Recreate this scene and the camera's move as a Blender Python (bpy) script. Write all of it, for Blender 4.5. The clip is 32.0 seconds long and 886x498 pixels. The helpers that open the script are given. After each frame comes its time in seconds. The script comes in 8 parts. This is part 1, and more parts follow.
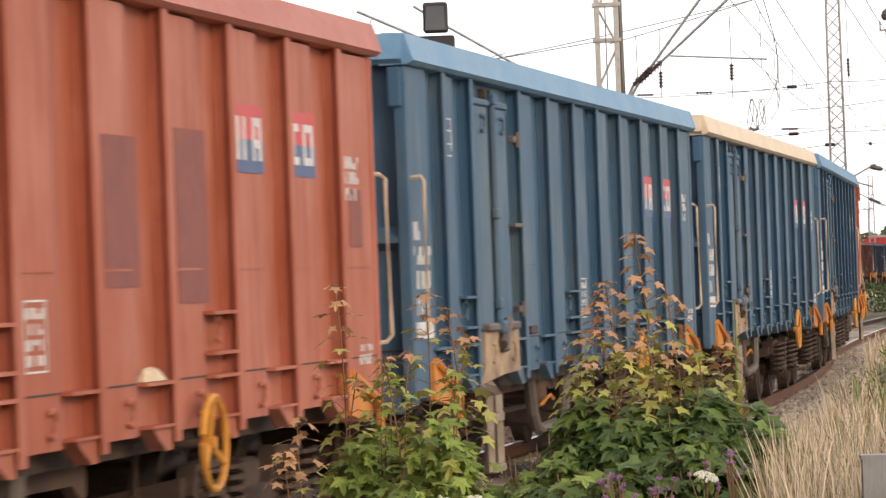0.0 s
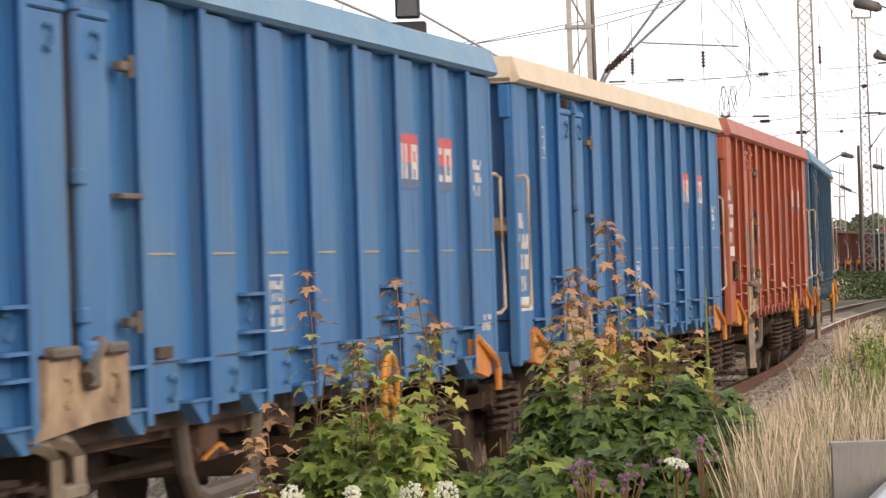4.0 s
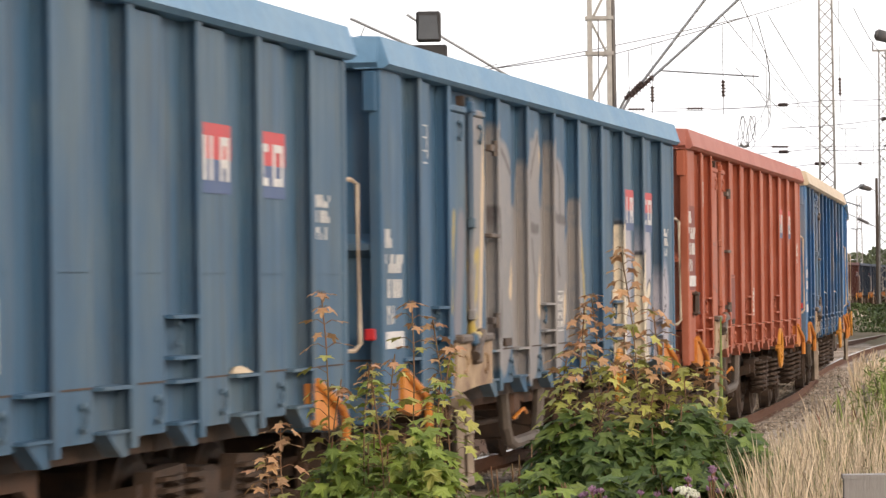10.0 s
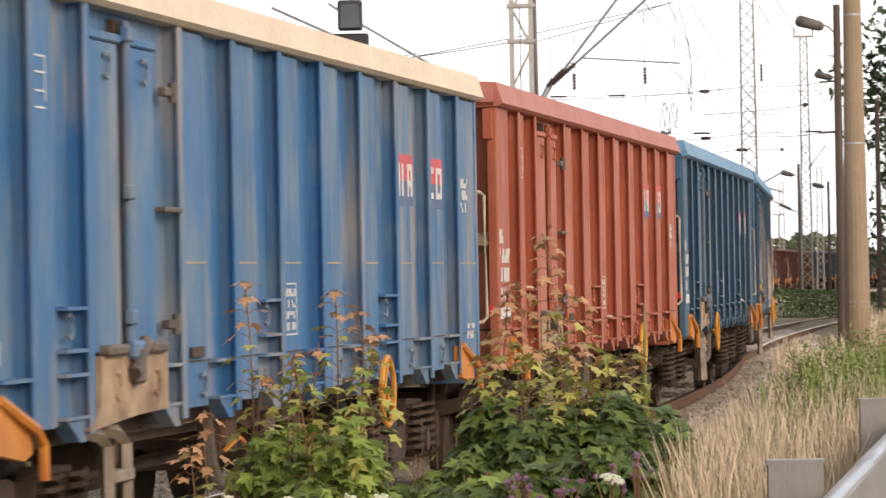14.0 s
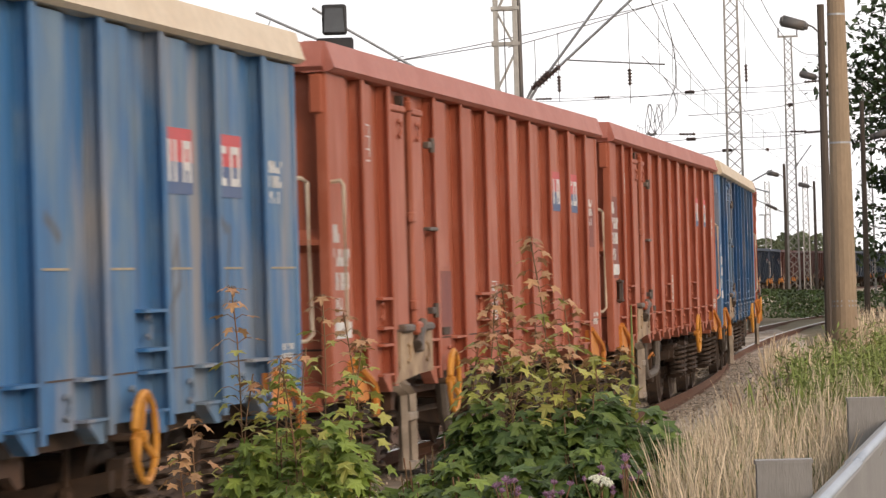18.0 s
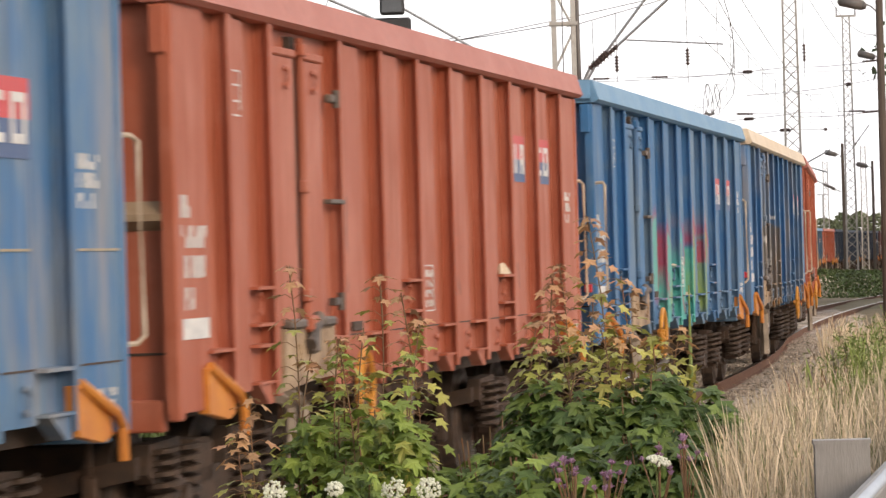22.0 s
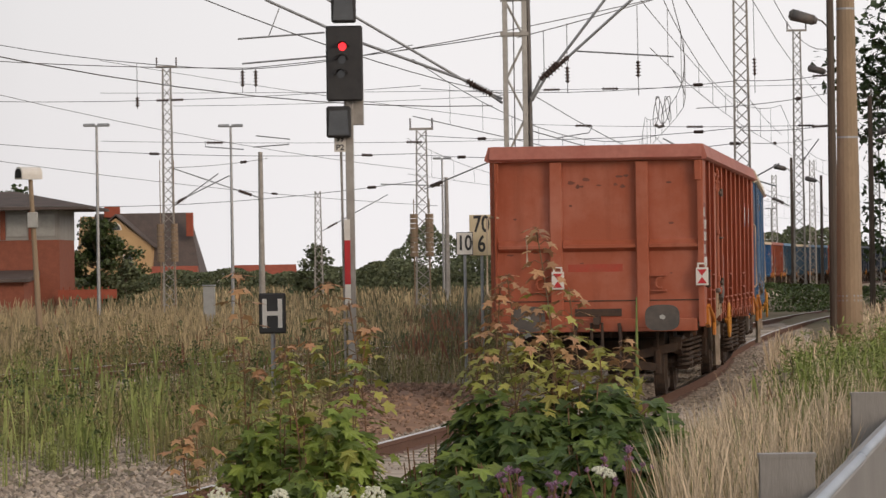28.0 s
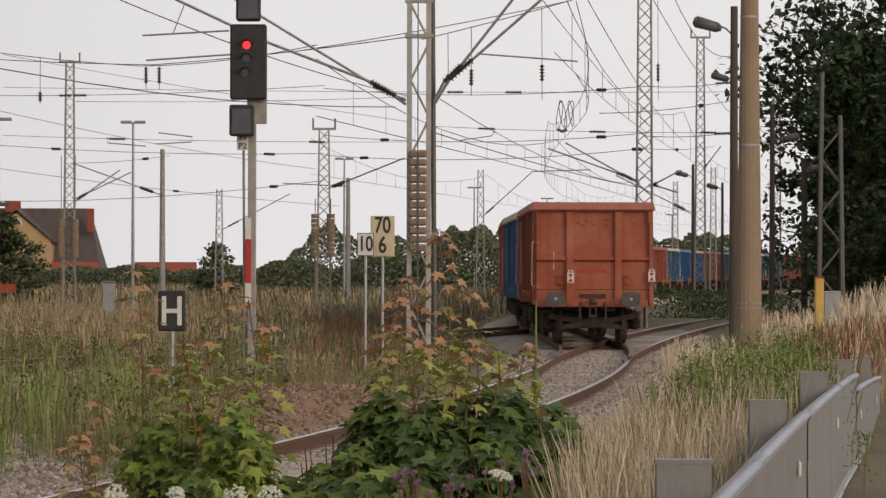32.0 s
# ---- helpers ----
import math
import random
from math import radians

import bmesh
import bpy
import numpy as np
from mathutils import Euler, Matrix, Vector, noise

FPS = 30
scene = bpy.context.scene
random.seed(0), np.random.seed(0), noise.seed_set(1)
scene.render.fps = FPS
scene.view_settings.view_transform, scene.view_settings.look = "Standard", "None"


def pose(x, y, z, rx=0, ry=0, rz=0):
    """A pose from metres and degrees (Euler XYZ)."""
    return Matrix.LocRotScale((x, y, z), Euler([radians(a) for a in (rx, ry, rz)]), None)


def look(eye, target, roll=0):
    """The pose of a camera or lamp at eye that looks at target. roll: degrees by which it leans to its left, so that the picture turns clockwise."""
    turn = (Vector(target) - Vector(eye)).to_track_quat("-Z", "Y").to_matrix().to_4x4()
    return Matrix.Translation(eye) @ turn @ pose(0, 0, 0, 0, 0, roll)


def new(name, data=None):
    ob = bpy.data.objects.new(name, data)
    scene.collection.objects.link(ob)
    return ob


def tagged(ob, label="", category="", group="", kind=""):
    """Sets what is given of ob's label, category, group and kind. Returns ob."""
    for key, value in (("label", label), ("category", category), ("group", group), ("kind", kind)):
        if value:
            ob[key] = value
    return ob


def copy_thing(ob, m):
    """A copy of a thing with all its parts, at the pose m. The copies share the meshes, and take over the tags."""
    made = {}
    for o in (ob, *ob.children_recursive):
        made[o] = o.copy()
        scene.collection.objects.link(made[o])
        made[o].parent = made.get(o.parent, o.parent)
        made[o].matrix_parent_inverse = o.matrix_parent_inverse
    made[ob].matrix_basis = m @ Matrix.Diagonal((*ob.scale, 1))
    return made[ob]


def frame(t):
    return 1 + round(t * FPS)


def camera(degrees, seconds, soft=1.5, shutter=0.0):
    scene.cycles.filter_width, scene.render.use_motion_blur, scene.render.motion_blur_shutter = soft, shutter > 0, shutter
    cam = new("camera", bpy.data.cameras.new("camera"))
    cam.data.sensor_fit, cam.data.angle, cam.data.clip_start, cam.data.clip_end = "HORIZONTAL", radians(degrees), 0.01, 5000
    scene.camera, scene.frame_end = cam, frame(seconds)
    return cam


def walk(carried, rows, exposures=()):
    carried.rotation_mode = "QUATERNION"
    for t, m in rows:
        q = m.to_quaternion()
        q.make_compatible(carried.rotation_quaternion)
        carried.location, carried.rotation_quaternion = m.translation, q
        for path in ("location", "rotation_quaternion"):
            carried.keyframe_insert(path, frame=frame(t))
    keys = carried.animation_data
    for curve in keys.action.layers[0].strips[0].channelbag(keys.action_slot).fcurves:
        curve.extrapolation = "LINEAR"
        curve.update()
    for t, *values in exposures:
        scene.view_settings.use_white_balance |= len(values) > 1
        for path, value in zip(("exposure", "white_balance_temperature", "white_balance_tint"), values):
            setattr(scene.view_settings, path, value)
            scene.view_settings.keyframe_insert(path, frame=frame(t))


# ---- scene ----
EYE = 1.727
cam = camera(12.47, 32.0, soft=1.4, shutter=0.35)
# seconds, turn to the right, tilt up, lean
VIEW = [
    (0.0, -2.785, 0.454, 2.10), (0.5, -2.855, 0.433, 1.89), (1.0, -2.799, 0.406, 2.12), (1.5, -2.878, 0.361, 2.17),
    (2.0, -3.014, 0.305, 1.93), (2.5, -3.035, 0.352, 1.92), (3.0, -2.654, 0.379, 1.79), (3.5, -2.392, 0.241, 1.90),
    (5.5, -2.177, 0.285, 1.65), (6.0, -2.214, 0.415, 1.45), (6.5, -2.228, 0.354, 1.45), (7.0, -2.228, 0.261, 1.41),
    (7.5, -2.257, 0.230, 1.66), (8.0, -2.379, 0.315, 1.71), (8.5, -2.456, 0.338, 1.56), (9.0, -2.485, 0.323, 1.46),
    (9.5, -2.599, 0.482, 1.59), (10.0, -2.595, 0.580, 0.66), (10.5, -2.816, 0.500, 1.24), (11.0, -3.395, 0.524, 1.44),
    (11.5, -3.879, 0.461, 1.30), (12.0, -4.876, 0.366, 1.33), (12.5, -3.941, -0.048, 0.93), (13.0, -3.319, 0.273, 0.36),
    (13.5, -2.546, 0.440, 0.32), (14.0, -1.512, 0.400, 1.07), (14.5, -0.864, 0.324, 1.69), (16.5, -1.096, 0.506, 1.53),
    (17.0, -1.137, 0.505, 1.55), (17.5, -1.268, 0.431, 1.72), (18.0, -1.326, 0.443, 1.63), (18.5, -1.356, 0.483, 1.84),
    (19.0, -1.598, 0.417, 1.72), (19.5, -1.657, 0.319, 1.60), (20.0, -1.725, 0.285, 1.36), (20.5, -1.728, 0.320, 1.58),
    (21.0, -1.794, 0.327, 1.41), (21.5, -1.888, 0.292, 1.52), (22.0, -2.140, 0.183, 1.64), (22.5, -2.409, 0.130, 1.64),
    (23.0, -2.552, 0.043, 1.50), (23.5, -2.511, 0.109, 1.40), (24.0, -2.414, 0.085, 1.43), (24.5, -2.401, 0.073, 1.41),
    (25.0, -2.354, 0.078, 1.22), (25.5, -2.232, 0.126, 0.97), (27.5, -1.715, 0.231, 1.13), (28.0, -1.406, 0.294, 0.87),
    (28.5, -1.027, 0.291, 0.55), (29.0, -0.588, 0.249, 0.34), (29.5, -0.222, 0.236, 0.24), (30.0, 0.052, 0.288, 0.03),
    (30.5, 0.109, 0.355, -0.07), (31.0, 0.146, 0.377, -0.13), (31.5, 0.076, 0.392, -0.19), (32.0, 0.000, 0.303, -0.13),
]
EXPOSURE = [(0.0, 0.95), (10.0, 0.97), (11.0, 1.13), (13.0, 1.10), (14.0, 0.97), (15.5, 0.92), (17.0, 0.72), (18.0, 0.70), (19.0, 0.85), (20.0, 0.95), (24.0, 0.98), (25.5, 0.90), (27.5, 0.25), (29.0, 0.09), (32.0, -0.02)]
walk(cam, [(t, pose(0, 0, EYE, 90 + up, lean, -turn)) for t, turn, up, lean in VIEW], EXPOSURE)


# the line: heading to the right of +y, in degrees, every 15 m from S_START, rail top at z = 0
S_START, S_STEP = -30.0, 15.0
HEADING = [8.282, 8.199, 8.103, 7.625, 6.153, 4.31, 2.569, -0.308, -0.678, 0.072, 1.235, 2.289, 2.915, 3.338, 3.808, 4.488, 5.417, 6.432, 7.1, 6.912, 6.396, 6.413, 7.485, 9.402, 11.381]
ORIGIN = (-7.18, -3.61)


def heading_at(s):
    u = (s - S_START) / S_STEP
    if u <= 0:
        return radians(HEADING[0])
    if u >= len(HEADING) - 1:
        return radians(HEADING[-1])
    i = int(u)
    return radians(HEADING[i] * (1 - u + i) + HEADING[i + 1] * (u - i))


LINE = [ORIGIN]
for n in range(800):
    a = heading_at(S_START + n + 0.5)
    LINE.append((LINE[-1][0] + math.sin(a), LINE[-1][1] + math.cos(a)))


def on_line(s):
    u = s - S_START
    if u <= 0:
        a = heading_at(s)
        return Vector((LINE[0][0] + u * math.sin(a), LINE[0][1] + u * math.cos(a)))
    i = min(int(u), len(LINE) - 2)
    p, q = Vector(LINE[i]), Vector(LINE[i + 1])
    return p.lerp(q, u - i)


def beside(s, off, z=0.0):
    p, a = on_line(s), heading_at(s)
    return Vector((p.x + off * math.cos(a), p.y - off * math.sin(a), z))


def progress(t):
    """How far along the line the reference wagon's middle stands."""
    steady = np.interp(t, [0, 4, 8, 12, 16, 20, 24, 26, 28, 30, 32], [-8.16, 28.68, 66.36, 105.27, 145.24, 186.38, 228.14, 249.60, 271.04, 292.07, 312.97])
    pull = np.interp(t, [0, 1, 2, 3, 4, 6, 8, 9, 10, 12, 14, 17, 18, 20, 21, 22, 23, 24, 25, 26, 28, 32], [0.0, -0.06, -0.12, -0.12, 0.0, 0.0, 0.03, 0.08, -0.05, 0.05, 0.0, 0.0, -0.06, 0.06, -0.04, -0.08, -0.02, 0.38, 0.44, 0.18, 0.1, 0.1])
    return float(steady + pull)


def wagon_pose(s, half=5.35):
    a, b = on_line(s - half), on_line(s + half)
    m, d = (a + b) / 2, b - a
    return pose(m.x, m.y, 0, 0, 0, -math.degrees(math.atan2(d.x, d.y)))


# ---- light: bright overcast evening ----
world = bpy.data.worlds.new("world")
scene.world = world
world.use_nodes = True
wn = world.node_tree.nodes
sky = wn.new("ShaderNodeTexSky")
sky.sky_type, sky.sun_disc = "NISHITA", False
sky.sun_elevation, sky.sun_rotation = radians(20), radians(137)
sky.air_density, sky.dust_density, sky.ozone_density = 1.0, 4.0, 1.0
# a thin cloud veil, brighter towards the evening sun and dim on the far side
veil = wn.new("ShaderNodeMix")
veil.data_type = "RGBA"
veil.inputs[0].default_value = 0.86
where = wn.new("ShaderNodeTexCoord")
sunward = wn.new("ShaderNodeVectorMath")
sunward.operation, sunward.inputs[1].default_value = "DOT_PRODUCT", (0.45, -0.20, 0.0)
shift = wn.new("ShaderNodeMath")
shift.operation, shift.inputs[1].default_value = "ADD", 0.5
fall = wn.new("ShaderNodeValToRGB")
for p in (0.17, 0.245, 0.28):
    fall.color_ramp.elements.new(p)
for e, (p, v) in zip(fall.color_ramp.elements, ((0.0, 0.05), (0.17, 0.14), (0.245, 0.71), (0.28, 0.79), (1.0, 1.0))):
    e.position, e.color = p, (v, v * 0.965, v * 0.975, 1)
gain = wn.new("ShaderNodeVectorMath")
gain.operation = "SCALE"
height = wn.new("ShaderNodeSeparateXYZ")
dim = wn.new("ShaderNodeMapRange")
dim.inputs["To Min"].default_value, dim.inputs["To Max"].default_value = 11.8, 5.2
link = world.node_tree.links.new
link(where.outputs["Generated"], sunward.inputs[0])
link(sunward.outputs["Value"], shift.inputs[0])
link(shift.outputs[0], fall.inputs[0])
link(fall.outputs[0], gain.inputs[0])
link(where.outputs["Generated"], height.inputs[0])
link(height.outputs["Z"], dim.inputs["Value"])
link(dim.outputs[0], gain.inputs[3])
link(gain.outputs[0], veil.inputs[7])
link(sky.outputs[0], veil.inputs[6])
link(veil.outputs[2], wn["Background"].inputs[0])
wn["Background"].inputs[1].default_value = 0.1
sun = new("sun", bpy.data.lights.new("sun", "SUN"))
sun.data.energy, sun.data.angle, sun.data.color = 0.88, radians(16), (1.0, 0.76, 0.55)
sun.matrix_world = look((26, -8, 14), (0, 20, 0))


# ---- materials ----
def nodes_of(name):
    m = bpy.data.materials.new(name)
    m.use_nodes = True
    t = m.node_tree
    return m, t, t.nodes["Principled BSDF"]


def add(t, kind, **sets):
    n = t.nodes.new(kind)
    for k, v in sets.items():
        n.inputs[k.replace("_", " ")].default_value = v
    return n


def ramp(t, src, stops):
    r = t.nodes.new("ShaderNodeValToRGB")
    while len(r.color_ramp.elements) < len(stops):
        r.color_ramp.elements.new(0.5)
    for e, (p, c) in zip(r.color_ramp.elements, stops):
        e.position, e.color = p, (*c, 1) if len(c) == 3 else c
    t.links.new(src, r.inputs[0])
    return r.outputs[0]


def blend(t, fac, a, b, mode="MIX"):
    n = t.nodes.new("ShaderNodeMix")
    n.data_type, n.blend_type = "RGBA", mode
    for sock, v in ((n.inputs[0], fac), (n.inputs[6], a), (n.inputs[7], b)):
        if hasattr(v, "is_linked"):
            t.links.new(v, sock)
        else:
            sock.default_value = v if isinstance(v, float) else (*v, 1)
    return n.outputs[2]


def noise_of(t, scale, stretch=(1, 1, 1), detail=5.0, rough=0.6, coords="Object"):
    c = t.nodes.new("ShaderNodeTexCoord")
    mp = t.nodes.new("ShaderNodeMapping")
    mp.inputs["Scale"].default_value = stretch
    t.links.new(c.outputs[coords], mp.inputs[0])
    n = add(t, "ShaderNodeTexNoise", Scale=scale, Detail=detail, Roughness=rough)
    t.links.new(mp.outputs[0], n.inputs["Vector"])
    return n.outputs[0]


def bumped(t, b, height, strength, distance=0.01):
    n = add(t, "ShaderNodeBump", Strength=strength, Distance=distance)
    t.links.new(height, n.inputs["Height"])
    t.links.new(n.outputs[0], b.inputs["Normal"])


def surface(name, base, alt, scale=8.0, rough=0.7, metal=0.0, bump=0.3, fine=60.0, random_tint=0.0, island=0.0, stretch=(1, 1, 1)):
    m, t, b = nodes_of(name)
    big, small = noise_of(t, scale, stretch), noise_of(t, fine, stretch, 3.0)
    col = blend(t, ramp(t, big, [(0.35, (0, 0, 0)), (0.65, (1, 1, 1))]), base, alt)
    col = blend(t, ramp(t, small, [(0.3, (0.0, 0.0, 0.0)), (0.8, (0.35, 0.35, 0.35))]), col, tuple(c * 0.5 for c in base))
    for amount, kind, out in ((random_tint, "ShaderNodeObjectInfo", "Random"), (island, "ShaderNodeNewGeometry", "Random Per Island")):
        if amount:
            info = t.nodes.new(kind)
            dark = ramp(t, info.outputs[out], [(0, (1 - amount,) * 3), (1, (1 + amount * 0.4,) * 3)])
            col = blend(t, 1.0, col, dark, "MULTIPLY")
    t.links.new(col, b.inputs["Base Color"])
    b.inputs["Roughness"].default_value, b.inputs["Metallic"].default_value = rough, metal
    if bump:
        bumped(t, b, small, bump)
    return m


def wagon_paint(name, base, faded, dirt, graffiti=None, pale=None):
    """Old wagon enamel: faded cloudy patches, vertical rain streaks, brown dust."""
    m, t, b = nodes_of(name)
    cloud, streak, fine = noise_of(t, 1.1, (1, 1.6, 1.0)), noise_of(t, 5.0, (1, 1.5, 0.12), 6.0), noise_of(t, 30.0)
    col = blend(t, ramp(t, cloud, [(0.42, (0, 0, 0)), (0.68, (1, 1, 1))]), base, faded)
    col = blend(t, ramp(t, streak, [(0.5, (0, 0, 0)), (0.78, (0.6, 0.6, 0.6))]), col, dirt)
    col = blend(t, ramp(t, fine, [(0.55, (0, 0, 0)), (0.8, (0.3, 0.3, 0.3))]), col, dirt)
    if pale:
        worn = noise_of(t, 0.95, (1, 1.9, 0.55), 3.0)
        col = blend(t, ramp(t, worn, [(0.53, (0, 0, 0)), (0.70, (0.75, 0.75, 0.75))]), col, pale)
        runs = noise_of(t, 2.6, (1, 2.2, 0.16), 4.0)
        col = blend(t, ramp(t, runs, [(0.55, (0, 0, 0)), (0.75, (0.5, 0.5, 0.5))]), col, tuple(c * 0.55 for c in pale))
    if graffiti:
        col = graffiti(t, col)
    t.links.new(col, b.inputs["Base Color"])
    t.links.new(ramp(t, streak, [(0.3, (0.50,) * 3), (0.8, (0.72,) * 3)]), b.inputs["Roughness"])
    b.inputs["Specular IOR Level"].default_value = 0.3
    bumped(t, b, cloud, 0.25, 0.02)
    return m


GRID = (-3.25, -1.9, -0.58, 0.73, 2.08, 3.43, 4.78, 6.10, 7.4)


def on_panel(y, z, level):
    """Letters were sprayed over the pressed panels: lean of the letters, then the step from a panel's face into the bay behind it."""
    y -= 0.17 * (level - z)
    for a, b in zip(GRID, GRID[1:]):
        if a <= y < b:
            u = (y - a) / (b - a)
            return a + 0.03 + max(u - 0.1, 0.0) / 0.52 * 0.63 if u < 0.62 else a + 0.98 + (u - 0.62) / 0.38 * 0.34
    return y


def brushwork(*layers, waver=0.07, level=2.6):
    """Sprayed strokes on the wagon's side: colour, radius, soft edge, cover, and lines of (y, z) counted from the post grid."""
    def apply(t, col):
        c = t.nodes.new("ShaderNodeTexCoord")
        sep = t.nodes.new("ShaderNodeSeparateXYZ")
        t.links.new(c.outputs["Object"], sep.inputs[0])
        wob = add(t, "ShaderNodeTexNoise", Scale=3.0, Detail=2.0)
        t.links.new(c.outputs["Object"], wob.inputs["Vector"])

        def vec(op, p, q=None, out=0):
            n = t.nodes.new("ShaderNodeVectorMath")
            n.operation = op
            for sock, v in zip(n.inputs, (p, q)):
                if hasattr(v, "is_linked"):
                    t.links.new(v, sock)
                elif v is not None:
                    sock.default_value = v
            return n

        def calc(op, p, q=0.0, clamp=False):
            n = t.nodes.new("ShaderNodeMath")
            n.operation, n.use_clamp = op, clamp
            for sock, v in zip(n.inputs, (p, q)):
                if hasattr(v, "is_linked"):
                    t.links.new(v, sock)
                else:
                    sock.default_value = v
            return n.outputs[0]
        drift_v = vec("MULTIPLY", vec("SUBTRACT", wob.outputs["Color"], (0.5, 0.5, 0.5)).outputs[0], (0, waver * 2, waver * 2)).outputs[0]
        place = vec("MULTIPLY", vec("ADD", c.outputs["Object"], drift_v).outputs[0], (0, 1, 1)).outputs[0]
        side = calc("GREATER_THAN", sep.outputs[0], 1.1)
        grit = ramp(t, noise_of(t, 26.0, (1, 1, 0.6), 3.0), [(0.3, (0.72,) * 3), (0.6, (1, 1, 1))])
        for colour, r, soft, cover, lines in layers:
            near = None
            for line in lines:
                line = [(on_panel(y, z, level), z) for y, z in line]
                for (ya, za), (yb, zb) in zip(line, line[1:]):
                    ba = Vector((0, yb - ya, zb - za))
                    pa = vec("SUBTRACT", place, (0, ya + AHEAD, za)).outputs[0]
                    h = calc("MULTIPLY", vec("DOT_PRODUCT", pa, tuple(ba / max(ba.length_squared, 1e-6))).outputs["Value"], 1.0, True)
                    along = t.nodes.new("ShaderNodeVectorMath")
                    along.operation, along.inputs[0].default_value = "SCALE", ba
                    t.links.new(h, along.inputs["Scale"])
                    d = vec("DISTANCE", pa, along.outputs[0]).outputs["Value"]
                    near = d if near is None else calc("MINIMUM", near, d)
            edge = calc("DIVIDE", calc("SUBTRACT", r, near), soft, True)
            mask = calc("MULTIPLY", calc("MULTIPLY", edge, cover), calc("MULTIPLY", side, grit))
            col = blend(t, mask, col, colour)
        return col
    return apply


AHEAD = 0.22                 # how far the doors and posts sit ahead of a wagon's middle
GREY, GLINT_GOLD, SOOT, LEMON = (0.25, 0.232, 0.222), (0.62, 0.47, 0.29), (0.085, 0.072, 0.072), (0.46, 0.34, 0.05)
silver_piece = brushwork(
    (GREY, 0.50, 0.05, 0.95, [[(-2.75, 1.55), (-2.75, 2.36)], [(-1.45, 1.45), (-1.38, 2.42)], [(-0.15, 1.5), (-0.10, 2.30)]]),
    (GREY, 0.30, 0.04, 0.95, [[(-4.08, 1.55), (-4.08, 2.75)], [(0.98, 1.45), (0.93, 1.95)]]),
    (GREY, 0.16, 0.05, 0.95, [[(-3.0, 2.4), (-3.12, 2.82)], [(-1.35, 2.6), (-1.24, 2.85)], [(-0.4, 2.5), (-0.43, 2.8)], [(0.85, 2.0), (0.83, 2.35)]]),
    ((0.20, 0.18, 0.195), 0.17, 0.06, 0.9, [[(-4.76, 1.5), (-4.70, 2.15)]]),
    # pale gold strokes: glints on the silver spray, painted as colour
    (GLINT_GOLD, 0.075, 0.03, 0.95, [[(-3.86, 1.45), (-3.86, 2.85)], [(-2.34, 1.7), (-2.36, 2.60)], [(0.30, 1.5), (0.33, 2.15)]]),
    (GLINT_GOLD, 0.12, 0.05, 0.95, [[(-0.97, 1.60), (-1.02, 2.80)]]),
    (SOOT, 0.035, 0.02, 0.9, [[(-3.2, 2.88), (-2.85, 2.75), (-2.42, 2.60)], [(-1.2, 2.92), (-1.68, 2.45), (-1.75, 1.9)], [(-0.42, 2.88), (-0.05, 2.6), (0.0, 2.3)], [(0.82, 2.48), (1.12, 2.2), (0.98, 1.9)], [(-1.42, 2.1), (-1.2, 1.8), (-1.2, 1.4)]]),
    (GREY, 0.40, 0.05, 0.9, [[(-2.1, 1.5), (-2.1, 2.0)], [(-0.75, 1.5), (-0.75, 2.0)]]),
    (SOOT, 0.055, 0.03, 0.9, [[(-3.22, 2.30), (-2.88, 1.85), (-3.05, 1.40)], [(-1.62, 2.2), (-1.1, 2.2)], [(-0.4, 2.3), (0.5, 2.28)], [(-0.2, 2.06), (0.0, 1.84)]]),
    (LEMON, 0.06, 0.04, 0.85, [[(1.15, 2.2), (1.38, 1.75), (1.52, 1.5), (1.30, 1.12)], [(-5.0, 2.25), (-5.05, 1.6)], [(-4.28, 1.88), (-4.0, 2.0), (-4.05, 1.7), (-4.3, 1.46), (-4.0, 1.42)]]),
    ((0.40, 0.38, 0.42), 0.44, 0.16, 0.95, [[(3.95, 1.2), (3.95, 2.05)], [(5.30, 1.2), (5.30, 2.0)], [(6.65, 1.2), (6.65, 1.62)]]),
    ((0.03, 0.03, 0.032), 0.105, 0.02, 0.95, [[(3.62, 2.25), (3.66, 1.1)], [(3.75, 1.4), (4.12, 1.58)], [(3.75, 1.4), (4.05, 1.08)], [(5.02, 2.0), (5.02, 1.1)], [(5.16, 1.45), (5.58, 1.72)], [(5.16, 1.45), (5.52, 1.08)]]),
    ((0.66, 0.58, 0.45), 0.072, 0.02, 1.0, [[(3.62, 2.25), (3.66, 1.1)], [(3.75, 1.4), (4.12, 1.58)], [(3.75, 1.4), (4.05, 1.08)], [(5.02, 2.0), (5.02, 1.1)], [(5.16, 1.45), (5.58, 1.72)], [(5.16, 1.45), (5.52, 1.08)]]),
    ((0.03, 0.03, 0.035), 0.020, 0.01, 0.9, [[(6.3, 1.85), (6.72, 1.9), (6.45, 1.70), (6.75, 1.62)], [(6.40, 1.5), (6.80, 1.55), (6.5, 1.35), (6.82, 1.30)], [(6.75, 1.82), (6.82, 1.68)], [(6.3, 1.4), (6.45, 1.25), (6.7, 1.22)]]), waver=0.035)
BROWN, RUSTED = (0.155, 0.132, 0.108), (0.33, 0.16, 0.03)
